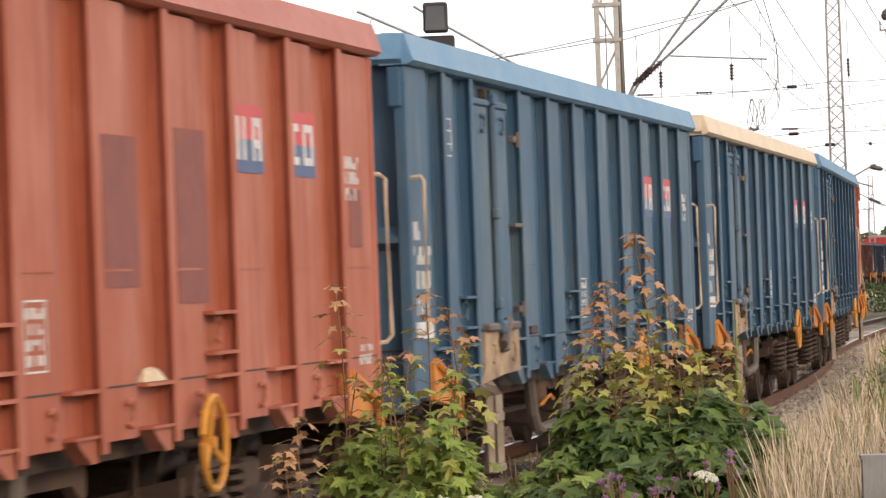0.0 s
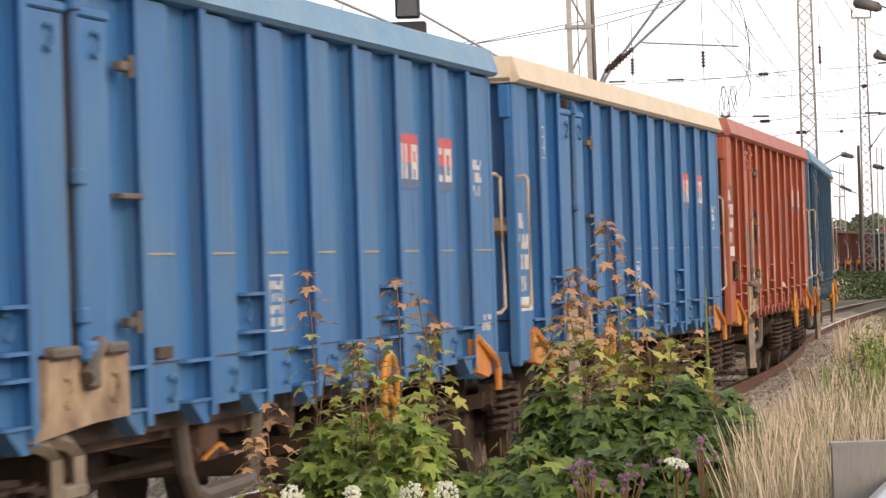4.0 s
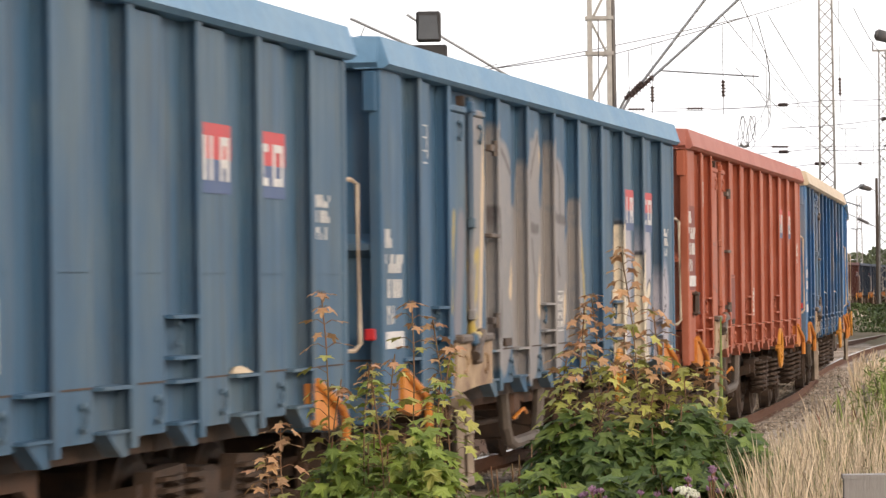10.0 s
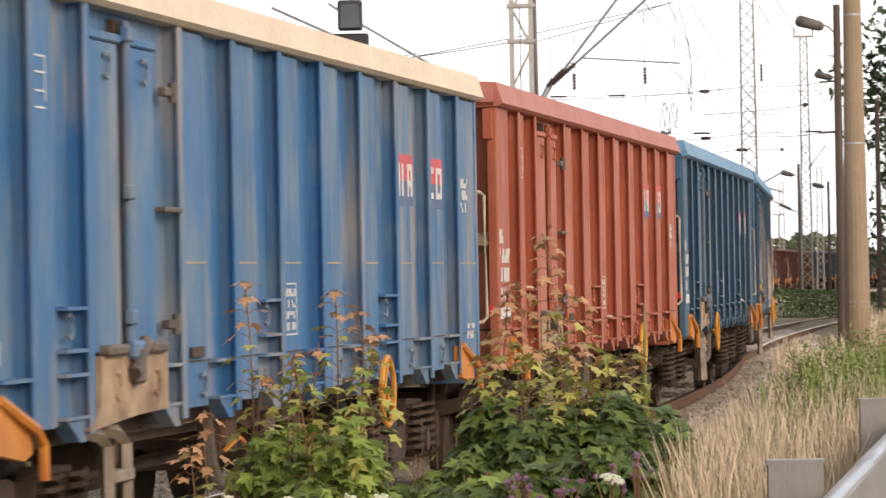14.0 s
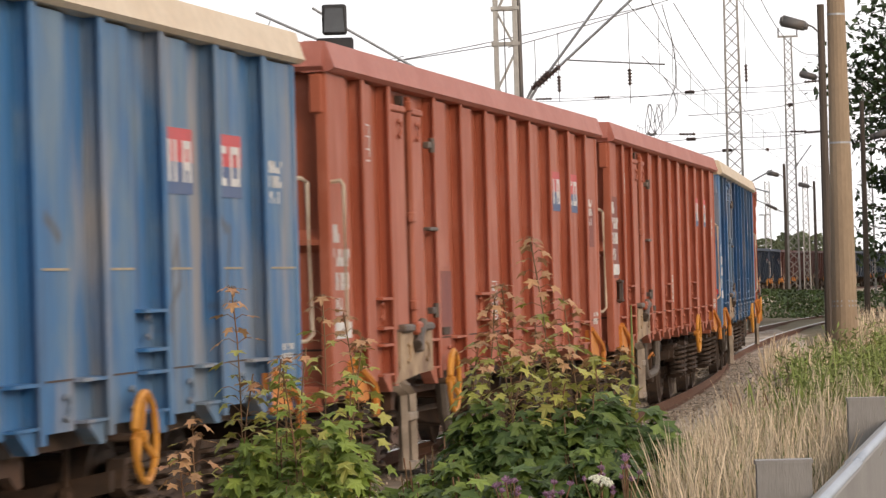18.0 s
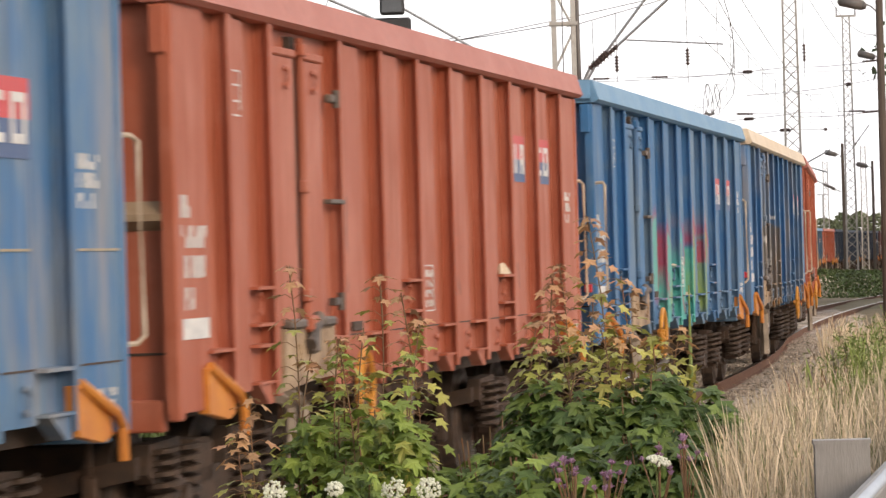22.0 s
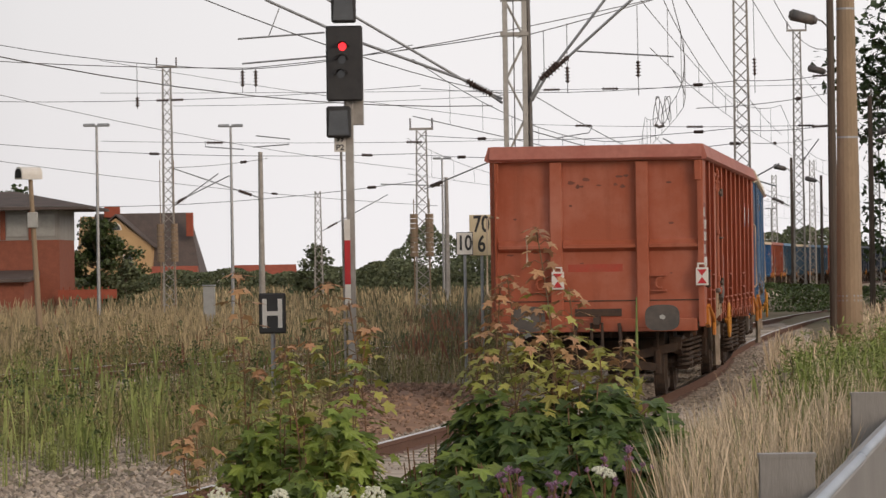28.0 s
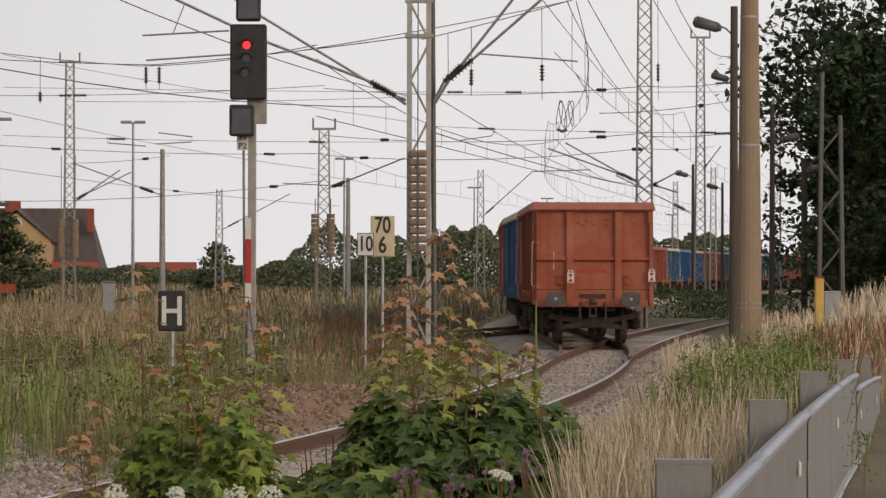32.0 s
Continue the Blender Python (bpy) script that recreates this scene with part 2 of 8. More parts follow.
brown_piece = brushwork(
    (BROWN, 0.46, 0.04, 0.95, [[(-2.78, 1.2), (-2.75, 1.76)], [(-1.38, 1.2), (-1.32, 1.84)], [(-0.75, 1.2), (-0.75, 1.4)]]),
    (BROWN, 0.32, 0.04, 0.95, [[(-4.10, 1.5), (-4.10, 1.92)], [(-4.75, 1.5), (-4.75, 1.90)], [(-0.30, 1.2), (-0.22, 1.85)], [(-3.0, 1.05), (-0.5, 1.05)]]),
    (RUSTED, 0.17, 0.10, 1.0, [[(-2.2, 2.2), (-2.1, 1.9)], [(-1.95, 1.6), (-1.95, 1.05)], [(-0.92, 2.28), (-0.76, 1.6), (-0.76, 1.0)], [(-3.74, 1.75), (-3.70, 2.15)]]),
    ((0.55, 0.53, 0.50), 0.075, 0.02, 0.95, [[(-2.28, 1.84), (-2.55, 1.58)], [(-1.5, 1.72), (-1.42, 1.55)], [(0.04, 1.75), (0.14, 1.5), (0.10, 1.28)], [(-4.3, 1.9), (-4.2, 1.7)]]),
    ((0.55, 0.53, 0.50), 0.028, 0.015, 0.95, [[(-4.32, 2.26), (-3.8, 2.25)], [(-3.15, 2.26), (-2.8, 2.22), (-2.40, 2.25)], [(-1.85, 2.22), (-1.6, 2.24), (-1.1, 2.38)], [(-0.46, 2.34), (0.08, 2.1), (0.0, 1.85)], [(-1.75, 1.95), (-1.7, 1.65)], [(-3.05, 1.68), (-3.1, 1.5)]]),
    ((0.05, 0.065, 0.09), 0.13, 0.10, 0.6, [[(1.1, 1.75), (1.15, 1.35)], [(2.48, 1.72), (2.5, 1.4)], [(3.9, 1.6), (3.9, 1.3)]]),
    ((0.08, 0.076, 0.075), 0.055, 0.04, 0.8, [[(3.7, 1.5), (4.02, 2.0), (4.12, 1.75), (3.75, 1.6)], [(4.92, 2.12), (5.38, 2.05), (5.3, 1.65), (4.95, 1.6)], [(1.2, 2.08), (1.5, 2.0)]]), waver=0.04)
TEAL, CRIMSON, LIME, HAZE = (0.085, 0.37, 0.32), (0.33, 0.055, 0.09), (0.27, 0.36, 0.07), (0.33, 0.17, 0.11)
green_piece = brushwork(
    (HAZE, 0.14, 0.14, 0.7, [[(-1.0, 2.05), (-0.95, 2.40)], [(0.82, 2.0), (1.15, 2.25), (1.5, 2.05)], [(2.3, 2.1), (2.5, 2.25), (2.95, 1.7)], [(-0.35, 2.1), (-0.25, 2.35)], [(3.3, 1.2), (3.3, 1.8)]]),
    (CRIMSON, 0.44, 0.14, 0.9, [[(-2.45, 1.62), (-2.45, 1.82)], [(-1.48, 1.2), (-1.45, 1.72)]]),
    (TEAL, 0.34, 0.05, 1.0, [[(-2.45, 1.62), (-2.45, 1.82)], [(-1.36, 1.1), (-1.32, 1.66)]]),
    (TEAL, 0.25, 0.05, 1.0, [[(-0.2, 1.1), (-0.15, 1.82)], [(0.2, 1.1), (0.2, 1.45)], [(1.0, 1.15), (1.0, 1.6)]]),
    (CRIMSON, 0.10, 0.07, 0.9, [[(0.8, 1.9), (1.1, 2.13), (1.5, 1.98)], [(2.2, 2.0), (2.5, 2.13), (2.88, 1.85)], [(0.28, 2.16), (0.36, 2.02)]]),
    (LIME, 0.27, 0.10, 0.85, [[(1.22, 1.35), (1.2, 1.82)], [(2.52, 1.25), (2.5, 1.84)]]),
    (LIME, 0.10, 0.09, 0.8, [[(-2.02, 1.5), (-2.02, 1.92)], [(-1.04, 1.2), (-1.0, 2.05)]]),
    (CRIMSON, 0.055, 0.03, 0.95, [[(-0.32, 2.2), (-0.02, 1.75), (0.08, 1.3), (0.3, 1.12)], [(0.14, 2.05), (0.30, 1.65)], [(-1.6, 1.4), (-1.3, 1.5), (-1.25, 1.3)]]),
    (CRIMSON, 0.10, 0.03, 0.95, [[(1.22, 1.64), (1.24, 1.80)], [(2.3, 1.7), (2.32, 1.85)]]), waver=0.04, level=2.3)
INK, CORN = (0.045, 0.085, 0.13), (0.60, 0.40, 0.13)
yellow_piece = brushwork(
    ((0.11, 0.13, 0.13), 0.19, 0.12, 0.75, [[(-4.9, 1.5), (-4.78, 2.05)], [(-4.35, 1.5), (-4.3, 1.9)], [(-6.05, 2.25), (-6.0, 1.85)]]),
    (INK, 0.05, 0.03, 0.9, [[(-5.1, 1.95), (-5.0, 1.6), (-4.8, 1.9), (-4.65, 2.2), (-4.6, 1.7), (-4.75, 1.4)], [(-6.05, 2.3), (-5.96, 1.9), (-5.9, 1.4)]]),
    (INK, 0.150, 0.03, 0.95, [[(-3.55, 2.18), (-3.85, 2.2), (-4.0, 1.75), (-3.66, 1.38)], [(-3.06, 2.18), (-2.96, 1.95)], [(-2.72, 1.8), (-2.48, 1.6), (-2.36, 1.35)]]),
    (CORN, 0.100, 0.03, 0.95, [[(-3.55, 2.18), (-3.85, 2.2), (-4.0, 1.75), (-3.66, 1.38)], [(-3.06, 2.18), (-2.96, 1.95)], [(-2.72, 1.8), (-2.48, 1.6), (-2.36, 1.35)]]),
    (INK, 0.035, 0.02, 0.95, [[(-2.92, 1.85), (-2.42, 1.96)], [(-2.9, 1.6), (-2.5, 1.25), (-2.3, 1.0)], [(-1.78, 2.2), (-1.75, 1.88)]]),
    (CORN, 0.045, 0.02, 0.9, [[(-1.70, 2.15), (-1.68, 1.9)], [(-1.66, 1.5), (-1.64, 1.3)]]), waver=0.03, level=2.3)
squiggles = brushwork(
    ((0.085, 0.05, 0.042), 0.028, 0.02, 0.85, [[(-3.1, 2.15), (-3.05, 1.9), (-2.85, 1.75), (-3.0, 1.55)], [(-1.6, 2.0), (-1.45, 1.95), (-1.5, 1.72), (-1.62, 1.8)], [(1.1, 2.1), (1.2, 1.85), (1.1, 1.75), (1.35, 1.5)],
                                               [(2.45, 2.1), (2.45, 1.85)], [(3.7, 2.05), (3.8, 1.85)], [(4.0, 1.7), (4.15, 1.5)], [(0.0, 1.46), (0.06, 1.46)], [(-0.3, 2.15), (-0.2, 2.14)]]), waver=0.06)
flame_scrawl = brushwork(
    ((0.50, 0.11, 0.035), 0.06, 0.05, 0.65, [[(-3.0, 2.25), (-2.9, 2.02), (-2.6, 2.28), (-2.5, 2.05), (-2.2, 2.2), (-2.25, 1.98)], [(-0.32, 2.55), (-0.1, 2.5), (0.05, 2.35), (-0.25, 2.2), (0.1, 2.12)], [(-0.3, 1.95), (0.1, 1.9), (0.2, 1.85)], [(2.2, 1.8), (2.4, 1.5)]]), waver=0.07, level=2.4)
door_scrawl = brushwork(
    ((0.095, 0.11, 0.115), 0.030, 0.025, 0.8, [[(-4.95, 2.2), (-4.82, 2.18), (-4.92, 1.95)], [(-4.68, 2.25), (-4.66, 1.68), (-4.54, 1.66)], [(-4.12, 2.2), (-4.0, 1.6)], [(-3.86, 2.25), (-4.1, 1.95), (-3.88, 1.6)], [(-4.95, 1.75), (-4.85, 1.74)], [(-5.95, 2.2), (-5.85, 2.1)]]), waver=0.05)


BLUE, BLUE_FADED, BLUE_DIRT = (0.036, 0.135, 0.300), (0.130, 0.200, 0.270), (0.10, 0.092, 0.08)
RED, RED_FADED, RED_DIRT = (0.335, 0.092, 0.047), (0.41, 0.150, 0.098), (0.19, 0.058, 0.03)
paint = {
    "red": wagon_paint("wagon_red", RED, RED_FADED, RED_DIRT),
    "blue": wagon_paint("wagon_blue", BLUE, BLUE_FADED, BLUE_DIRT, None, (0.30, 0.27, 0.245)),
    "fresh": wagon_paint("wagon_clean_blue", (0.034, 0.140, 0.340), (0.060, 0.165, 0.320), BLUE_DIRT),
    "dull": wagon_paint("wagon_dull_blue", (0.042, 0.100, 0.170), (0.085, 0.135, 0.175), BLUE_DIRT),
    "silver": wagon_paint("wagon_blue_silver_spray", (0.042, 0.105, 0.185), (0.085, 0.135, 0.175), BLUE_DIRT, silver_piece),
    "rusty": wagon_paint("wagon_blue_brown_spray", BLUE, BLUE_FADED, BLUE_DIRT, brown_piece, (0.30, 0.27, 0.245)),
    "green": wagon_paint("wagon_blue_green_spray", BLUE, BLUE_FADED, BLUE_DIRT, green_piece),
    "inked": wagon_paint("wagon_red_dark_squiggles", RED, RED_FADED, RED_DIRT, squiggles),
    "flamed": wagon_paint("wagon_red_orange_scrawl", RED, RED_FADED, RED_DIRT, flame_scrawl),
    "scrawled": wagon_paint("wagon_red_door_scrawl", RED, RED_FADED, RED_DIRT, door_scrawl),
    # this blue and the next red carry the far wagons' shade in their colour
    "old": wagon_paint("wagon_shaded_blue", (0.016, 0.030, 0.058), (0.028, 0.042, 0.065), BLUE_DIRT),
    "brown": wagon_paint("wagon_shaded_red", (0.085, 0.028, 0.022), (0.105, 0.04, 0.03), (0.06, 0.03, 0.02)),
    "tagged": wagon_paint("wagon_red_tag_spray", RED, RED_FADED, RED_DIRT, yellow_piece),
}
cream = surface("rim_cream", (0.62, 0.50, 0.36), (0.68, 0.57, 0.43), 1.6, 0.6, 0, 0.3, 14)
rim_blue = surface("rim_blue", (0.11, 0.25, 0.41), (0.16, 0.29, 0.42), 1.6, 0.55, 0, 0.3, 14)
rim_red = surface("rim_red", (0.38, 0.12, 0.085), (0.43, 0.16, 0.12), 1.6, 0.6, 0, 0.3, 14)
under = surface("underframe_grime", (0.045, 0.032, 0.025), (0.085, 0.05, 0.032), 6, 0.85, 0.0, 0.5)
spring_steel = surface("spring_grime", (0.05, 0.04, 0.035), (0.10, 0.065, 0.045), 9, 0.7, 0.3, 0.3)
tube_grey = surface("tube_grey", (0.10, 0.085, 0.072), (0.14, 0.115, 0.095), 5, 0.7, 0, 0.2)
rust_brown = surface("rust_brown", (0.12, 0.062, 0.036), (0.075, 0.045, 0.032), 7, 0.85, 0, 0.4)
orange = surface("step_orange", (0.62, 0.24, 0.03), (0.50, 0.17, 0.03), 5, 0.6, 0, 0.2)
wheel_yellow = surface("wheel_yellow", (0.66, 0.30, 0.03), (0.45, 0.18, 0.03), 7, 0.55, 0, 0.2)
handle_white = surface("handle_white", (0.60, 0.50, 0.38), (0.40, 0.31, 0.22), 7, 0.5, 0, 0.2)
hinge_grey = surface("hinge_grey", (0.075, 0.06, 0.052), (0.17, 0.13, 0.10), 9, 0.6, 0.2, 0.3)
ledge_dust = surface("ledge_dust", (0.36, 0.27, 0.17), (0.27, 0.19, 0.12), 4, 0.9, 0, 0.3)
stripe_red = surface("stripe_red", (0.40, 0.055, 0.03), (0.34, 0.075, 0.04), 5, 0.7, 0, 0.1)
spill_mat = surface("spilled_load", (0.62, 0.52, 0.38), (0.50, 0.38, 0.25), 12, 0.9, 0, 0.5, 40)
mark_white = surface("marking_white", (0.72, 0.70, 0.66), (0.5, 0.5, 0.5), 14, 0.6, 0, 0.0)
mark_red = surface("marking_red", (0.55, 0.03, 0.035), (0.45, 0.04, 0.04), 6, 0.5, 0, 0.0)
mark_blue = surface("marking_blue", (0.03, 0.07, 0.19), (0.05, 0.09, 0.2), 6, 0.5, 0, 0.0)
patch_brown = surface("patch_brown", (0.19, 0.055, 0.045), (0.24, 0.07, 0.05), 5, 0.7, 0, 0.1)
seam_cream = surface("seam_cream", (0.42, 0.34, 0.22), (0.25, 0.22, 0.17), 6, 0.7, 0, 0.0)
plate_cream = surface("plate_cream", (0.43, 0.31, 0.19), (0.17, 0.10, 0.06), 4.5, 0.7, 0, 0.2)
rail_top = surface("rail_rust", (0.14, 0.065, 0.04), (0.20, 0.10, 0.06), 10, 0.6, 0.4, 0.3)
rail_shine = surface("rail_polished", (0.45, 0.43, 0.41), (0.35, 0.32, 0.3), 20, 0.28, 1.0, 0.05)
sleeper_mat = surface("sleeper_concrete", (0.40, 0.36, 0.31), (0.29, 0.24, 0.20), 6, 0.9, 0, 0.4, 60, 0.3)
ballast_mat = surface("ballast_stone", (0.36, 0.30, 0.25), (0.52, 0.45, 0.37), 12, 0.95, 0, 0.8, 25, 0, 0.5)
mound_stone = surface("mound_stone", (0.38, 0.24, 0.16), (0.28, 0.19, 0.14), 12, 0.95, 0, 0.5, 25, 0, 0.6)
bed_sand = surface("bed_sand", (0.62, 0.53, 0.43), (0.36, 0.30, 0.245), 2.2, 0.95, 0, 0.8, 18)
earth = surface("earth", (0.36, 0.22, 0.145), (0.25, 0.155, 0.10), 3.0, 0.95, 0, 0.8, 20)
meadow = surface("meadow", (0.15, 0.13, 0.07), (0.25, 0.20, 0.13), 0.5, 0.95, 0, 0.6, 9)
straw = surface("straw", (0.791, 0.655, 0.475), (0.610, 0.486, 0.328), 2, 0.8, 0, 0, 40, 0, 0.5)
straw_dim = surface("straw_dim", (0.516, 0.408, 0.240), (0.372, 0.300, 0.168), 1, 0.8, 0, 0, 40, 0, 0.5)
stalk_grey = surface("dead_stalk", (0.26, 0.22, 0.19), (0.20, 0.165, 0.14), 2, 0.9, 0, 0, 40, 0, 0.4)
straw_red = surface("dock_rust", (0.24, 0.10, 0.06), (0.30, 0.15, 0.09), 3, 0.85, 0, 0, 40, 0, 0.4)
green_grass = surface("green_grass", (0.13, 0.18, 0.045), (0.19, 0.22, 0.07), 1.5, 0.7, 0, 0, 40, 0, 0.5)
weed_green = surface("weed_green", (0.172, 0.230, 0.052), (0.230, 0.276, 0.069), 1.5, 0.7, 0, 0, 40, 0, 0.5)
weed_pale = surface("weed_pale", (0.330, 0.374, 0.121), (0.253, 0.297, 0.088), 1.0, 0.7, 0, 0, 40, 0, 0.5)
weed_olive = surface("weed_olive", (0.204, 0.198, 0.072), (0.264, 0.240, 0.096), 1.0, 0.8, 0, 0, 40, 0, 0.5)
weed_dark = surface("weed_dark", (0.12, 0.13, 0.07), (0.17, 0.16, 0.085), 0.6, 0.8, 0, 0, 40, 0, 0.5)
leaf_green = surface("leaf_green", (0.202, 0.294, 0.046), (0.287, 0.366, 0.065), 3, 0.6, 0, 0, 50, 0, 0.4)
leaf_mid = surface("leaf_mid", (0.125, 0.193, 0.034), (0.170, 0.238, 0.046), 3, 0.6, 0, 0, 50, 0, 0.4)
leaf_dark = surface("leaf_dark", (0.068, 0.122, 0.030), (0.098, 0.156, 0.039), 3, 0.6, 0, 0, 50, 0, 0.4)
leaf_yellow = surface("leaf_yellow", (0.475, 0.425, 0.100), (0.338, 0.375, 0.088), 3, 0.5, 0, 0, 50, 0, 0.4)
leaf_rust = surface("leaf_rust", (0.517, 0.253, 0.149), (0.483, 0.322, 0.138), 3, 0.55, 0, 0, 50, 0, 0.35)


def thin(m, share):
    """Lets part of the light through a thin leaf or blade."""
    t = m.node_tree
    b, out = t.nodes["Principled BSDF"], t.nodes["Material Output"]
    tr, mix = t.nodes.new("ShaderNodeBsdfTranslucent"), t.nodes.new("ShaderNodeMixShader")
    t.links.new(b.inputs["Base Color"].links[0].from_socket, tr.inputs["Color"])
    mix.inputs[0].default_value = share
    t.links.new(b.outputs[0], mix.inputs[1])
    t.links.new(tr.outputs[0], mix.inputs[2])
    t.links.new(mix.outputs[0], out.inputs["Surface"])


for m in (leaf_green, leaf_mid, leaf_dark, leaf_yellow, leaf_rust):
    thin(m, 0.22)
stem_mat = surface("stem", (0.16, 0.12, 0.06), (0.22, 0.10, 0.05), 12, 0.7, 0, 0.2)
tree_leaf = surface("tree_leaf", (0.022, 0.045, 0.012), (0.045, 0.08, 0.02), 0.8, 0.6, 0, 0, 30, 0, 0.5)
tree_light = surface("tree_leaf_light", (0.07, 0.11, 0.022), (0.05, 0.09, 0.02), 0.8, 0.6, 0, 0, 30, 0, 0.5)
# leaf green of the far trees, paled because distance haze is mixed into the colour
hazed_leaf = surface("hazed_leaf", (0.12, 0.15, 0.075), (0.17, 0.195, 0.105), 0.3, 0.8, 0, 0, 5, 0, 0.4)
bark = surface("bark", (0.10, 0.075, 0.05), (0.06, 0.045, 0.03), 4, 0.9, 0, 0.6)
galvanised = surface("galvanised_steel", (0.42, 0.43, 0.44), (0.34, 0.35, 0.36), 5, 0.42, 0.75, 0.1)
# lighter, bluer grey that puts the highlight of the beam edges into their colour
lip_highlight = surface("lip_highlight", (0.42, 0.46, 0.52), (0.36, 0.40, 0.45), 3, 0.4, 0.5, 0.1)
barrier_grey = surface("barrier_grey", (0.30, 0.285, 0.265), (0.24, 0.225, 0.21), 1.5, 0.5, 0.35, 0.15, 30, 0, 0, (6, 1, 1))
mast_pale = surface("mast_pale", (0.50, 0.485, 0.45), (0.36, 0.34, 0.31), 5, 0.6, 0.1, 0.3)
lattice_steel = surface("mast_steel", (0.42, 0.40, 0.37), (0.30, 0.28, 0.255), 4, 0.6, 0.3, 0.2)
step_tan = surface("step_tan", (0.33, 0.27, 0.21), (0.20, 0.16, 0.12), 5, 0.75, 0, 0.3, 25)
buffer_steel = surface("buffer_steel", (0.075, 0.068, 0.062), (0.12, 0.10, 0.085), 4, 0.55, 0.2, 0.2, 18)
smear = surface("smear_soot", (0.20, 0.07, 0.045), (0.14, 0.055, 0.04), 9, 0.8, 0, 0.2)
dark_steel = surface("dark_steel", (0.12, 0.12, 0.12), (0.16, 0.14, 0.13), 6, 0.6, 0.3, 0.2)
wire_mat = surface("wire", (0.17, 0.17, 0.17), (0.22, 0.21, 0.20), 3, 0.5, 0.4, 0)
insulator_mat = surface("insulator_brown", (0.05, 0.03, 0.025), (0.08, 0.05, 0.04), 8, 0.3, 0, 0)
concrete = surface("pole_concrete", (0.34, 0.25, 0.165), (0.28, 0.21, 0.14), 3, 0.9, 0, 0.3, 30, 0, 0, (1, 1, 0.3))
wood_pole = surface("pole_wood", (0.075, 0.06, 0.05), (0.11, 0.085, 0.065), 5, 0.9, 0, 0.5, 40, 0, 0, (1, 1, 0.15))
weight_mat = surface("weight_concrete", (0.30, 0.22, 0.15), (0.24, 0.17, 0.11), 5, 0.9, 0, 0.3)
black_box = surface("signal_black", (0.022, 0.022, 0.024), (0.035, 0.034, 0.034), 6, 0.6, 0, 0.1)
sign_white = surface("sign_white", (0.75, 0.73, 0.68), (0.68, 0.65, 0.6), 5, 0.5, 0, 0.0)
sign_cream = surface("sign_cream", (0.68, 0.58, 0.38), (0.62, 0.5, 0.32), 5, 0.5, 0, 0.0)
sign_black = surface("sign_black", (0.02, 0.02, 0.02), (0.03, 0.03, 0.03), 5, 0.5, 0, 0.0)
sign_red = surface("sign_red", (0.55, 0.025, 0.03), (0.45, 0.02, 0.025), 5, 0.5, 0, 0.0)
yellow_paint = surface("post_yellow", (0.72, 0.46, 0.10), (0.6, 0.38, 0.09), 5, 0.5, 0, 0.0)
cabinet_grey = surface("cabinet_grey", (0.42, 0.42, 0.40), (0.34, 0.34, 0.32), 4, 0.6, 0, 0.1)
brick_mat = surface("brick_wall", (0.30, 0.10, 0.06), (0.24, 0.08, 0.05), 3, 0.9, 0, 0.4, 14)
render_wall = surface("ochre_render", (0.56, 0.38, 0.20), (0.50, 0.33, 0.17), 0.8, 0.9, 0, 0.2)
render_grey = surface("grey_render", (0.36, 0.35, 0.33), (0.30, 0.29, 0.27), 0.8, 0.9, 0, 0.2)
roof_tile = surface("roof_tiles", (0.085, 0.068, 0.062), (0.12, 0.09, 0.078), 1.2, 0.8, 0, 0.4, 6)
chimney_mat = surface("chimney_brick", (0.36, 0.09, 0.05), (0.28, 0.07, 0.04), 2, 0.9, 0, 0.3)
pane_dark = surface("window_pane", (0.05, 0.055, 0.06), (0.08, 0.085, 0.09), 1, 0.12, 0, 0.0)
loco_red = surface("loco_red", (0.42, 0.03, 0.03), (0.36, 0.03, 0.03), 2, 0.4, 0, 0.0)
petal_white = surface("umbel_white", (0.72, 0.72, 0.62), (0.60, 0.64, 0.46), 20, 0.7, 0, 0.0, 60, 0, 0.2)
petal_mauve = surface("thistle_mauve", (0.40, 0.24, 0.38), (0.30, 0.17, 0.26), 20, 0.8, 0, 0.0, 60, 0, 0.4)
lamp_red, lt, lb = nodes_of("signal_lamp_red")
lb.inputs["Base Color"].default_value = (0.6, 0.02, 0.02, 1)
lb.inputs["Emission Color"].default_value, lb.inputs["Emission Strength"].default_value = (1.0, 0.03, 0.04, 1), 1.6


# ---- mesh helpers ----
def mesh_of(bm, name, material, smooth=False):
    bmesh.ops.recalc_face_normals(bm, faces=bm.faces)
    me = bpy.data.meshes.new(name)
    bm.to_mesh(me)
    bm.free()
    me.materials.append(material)
    if smooth:
        me.shade_smooth()
    return me


def part(name, bm, material, parent, label="", smooth=False):
    ob = new(name, mesh_of(bm, name, material, smooth))
    ob.parent = parent
    if label:
        tagged(ob, label)
    return ob


def again(name, ob, parent, m):
    """One more piece on the same mesh."""
    o = new(name, ob.data)
    o.parent = parent
    o.matrix_basis = m
    return o


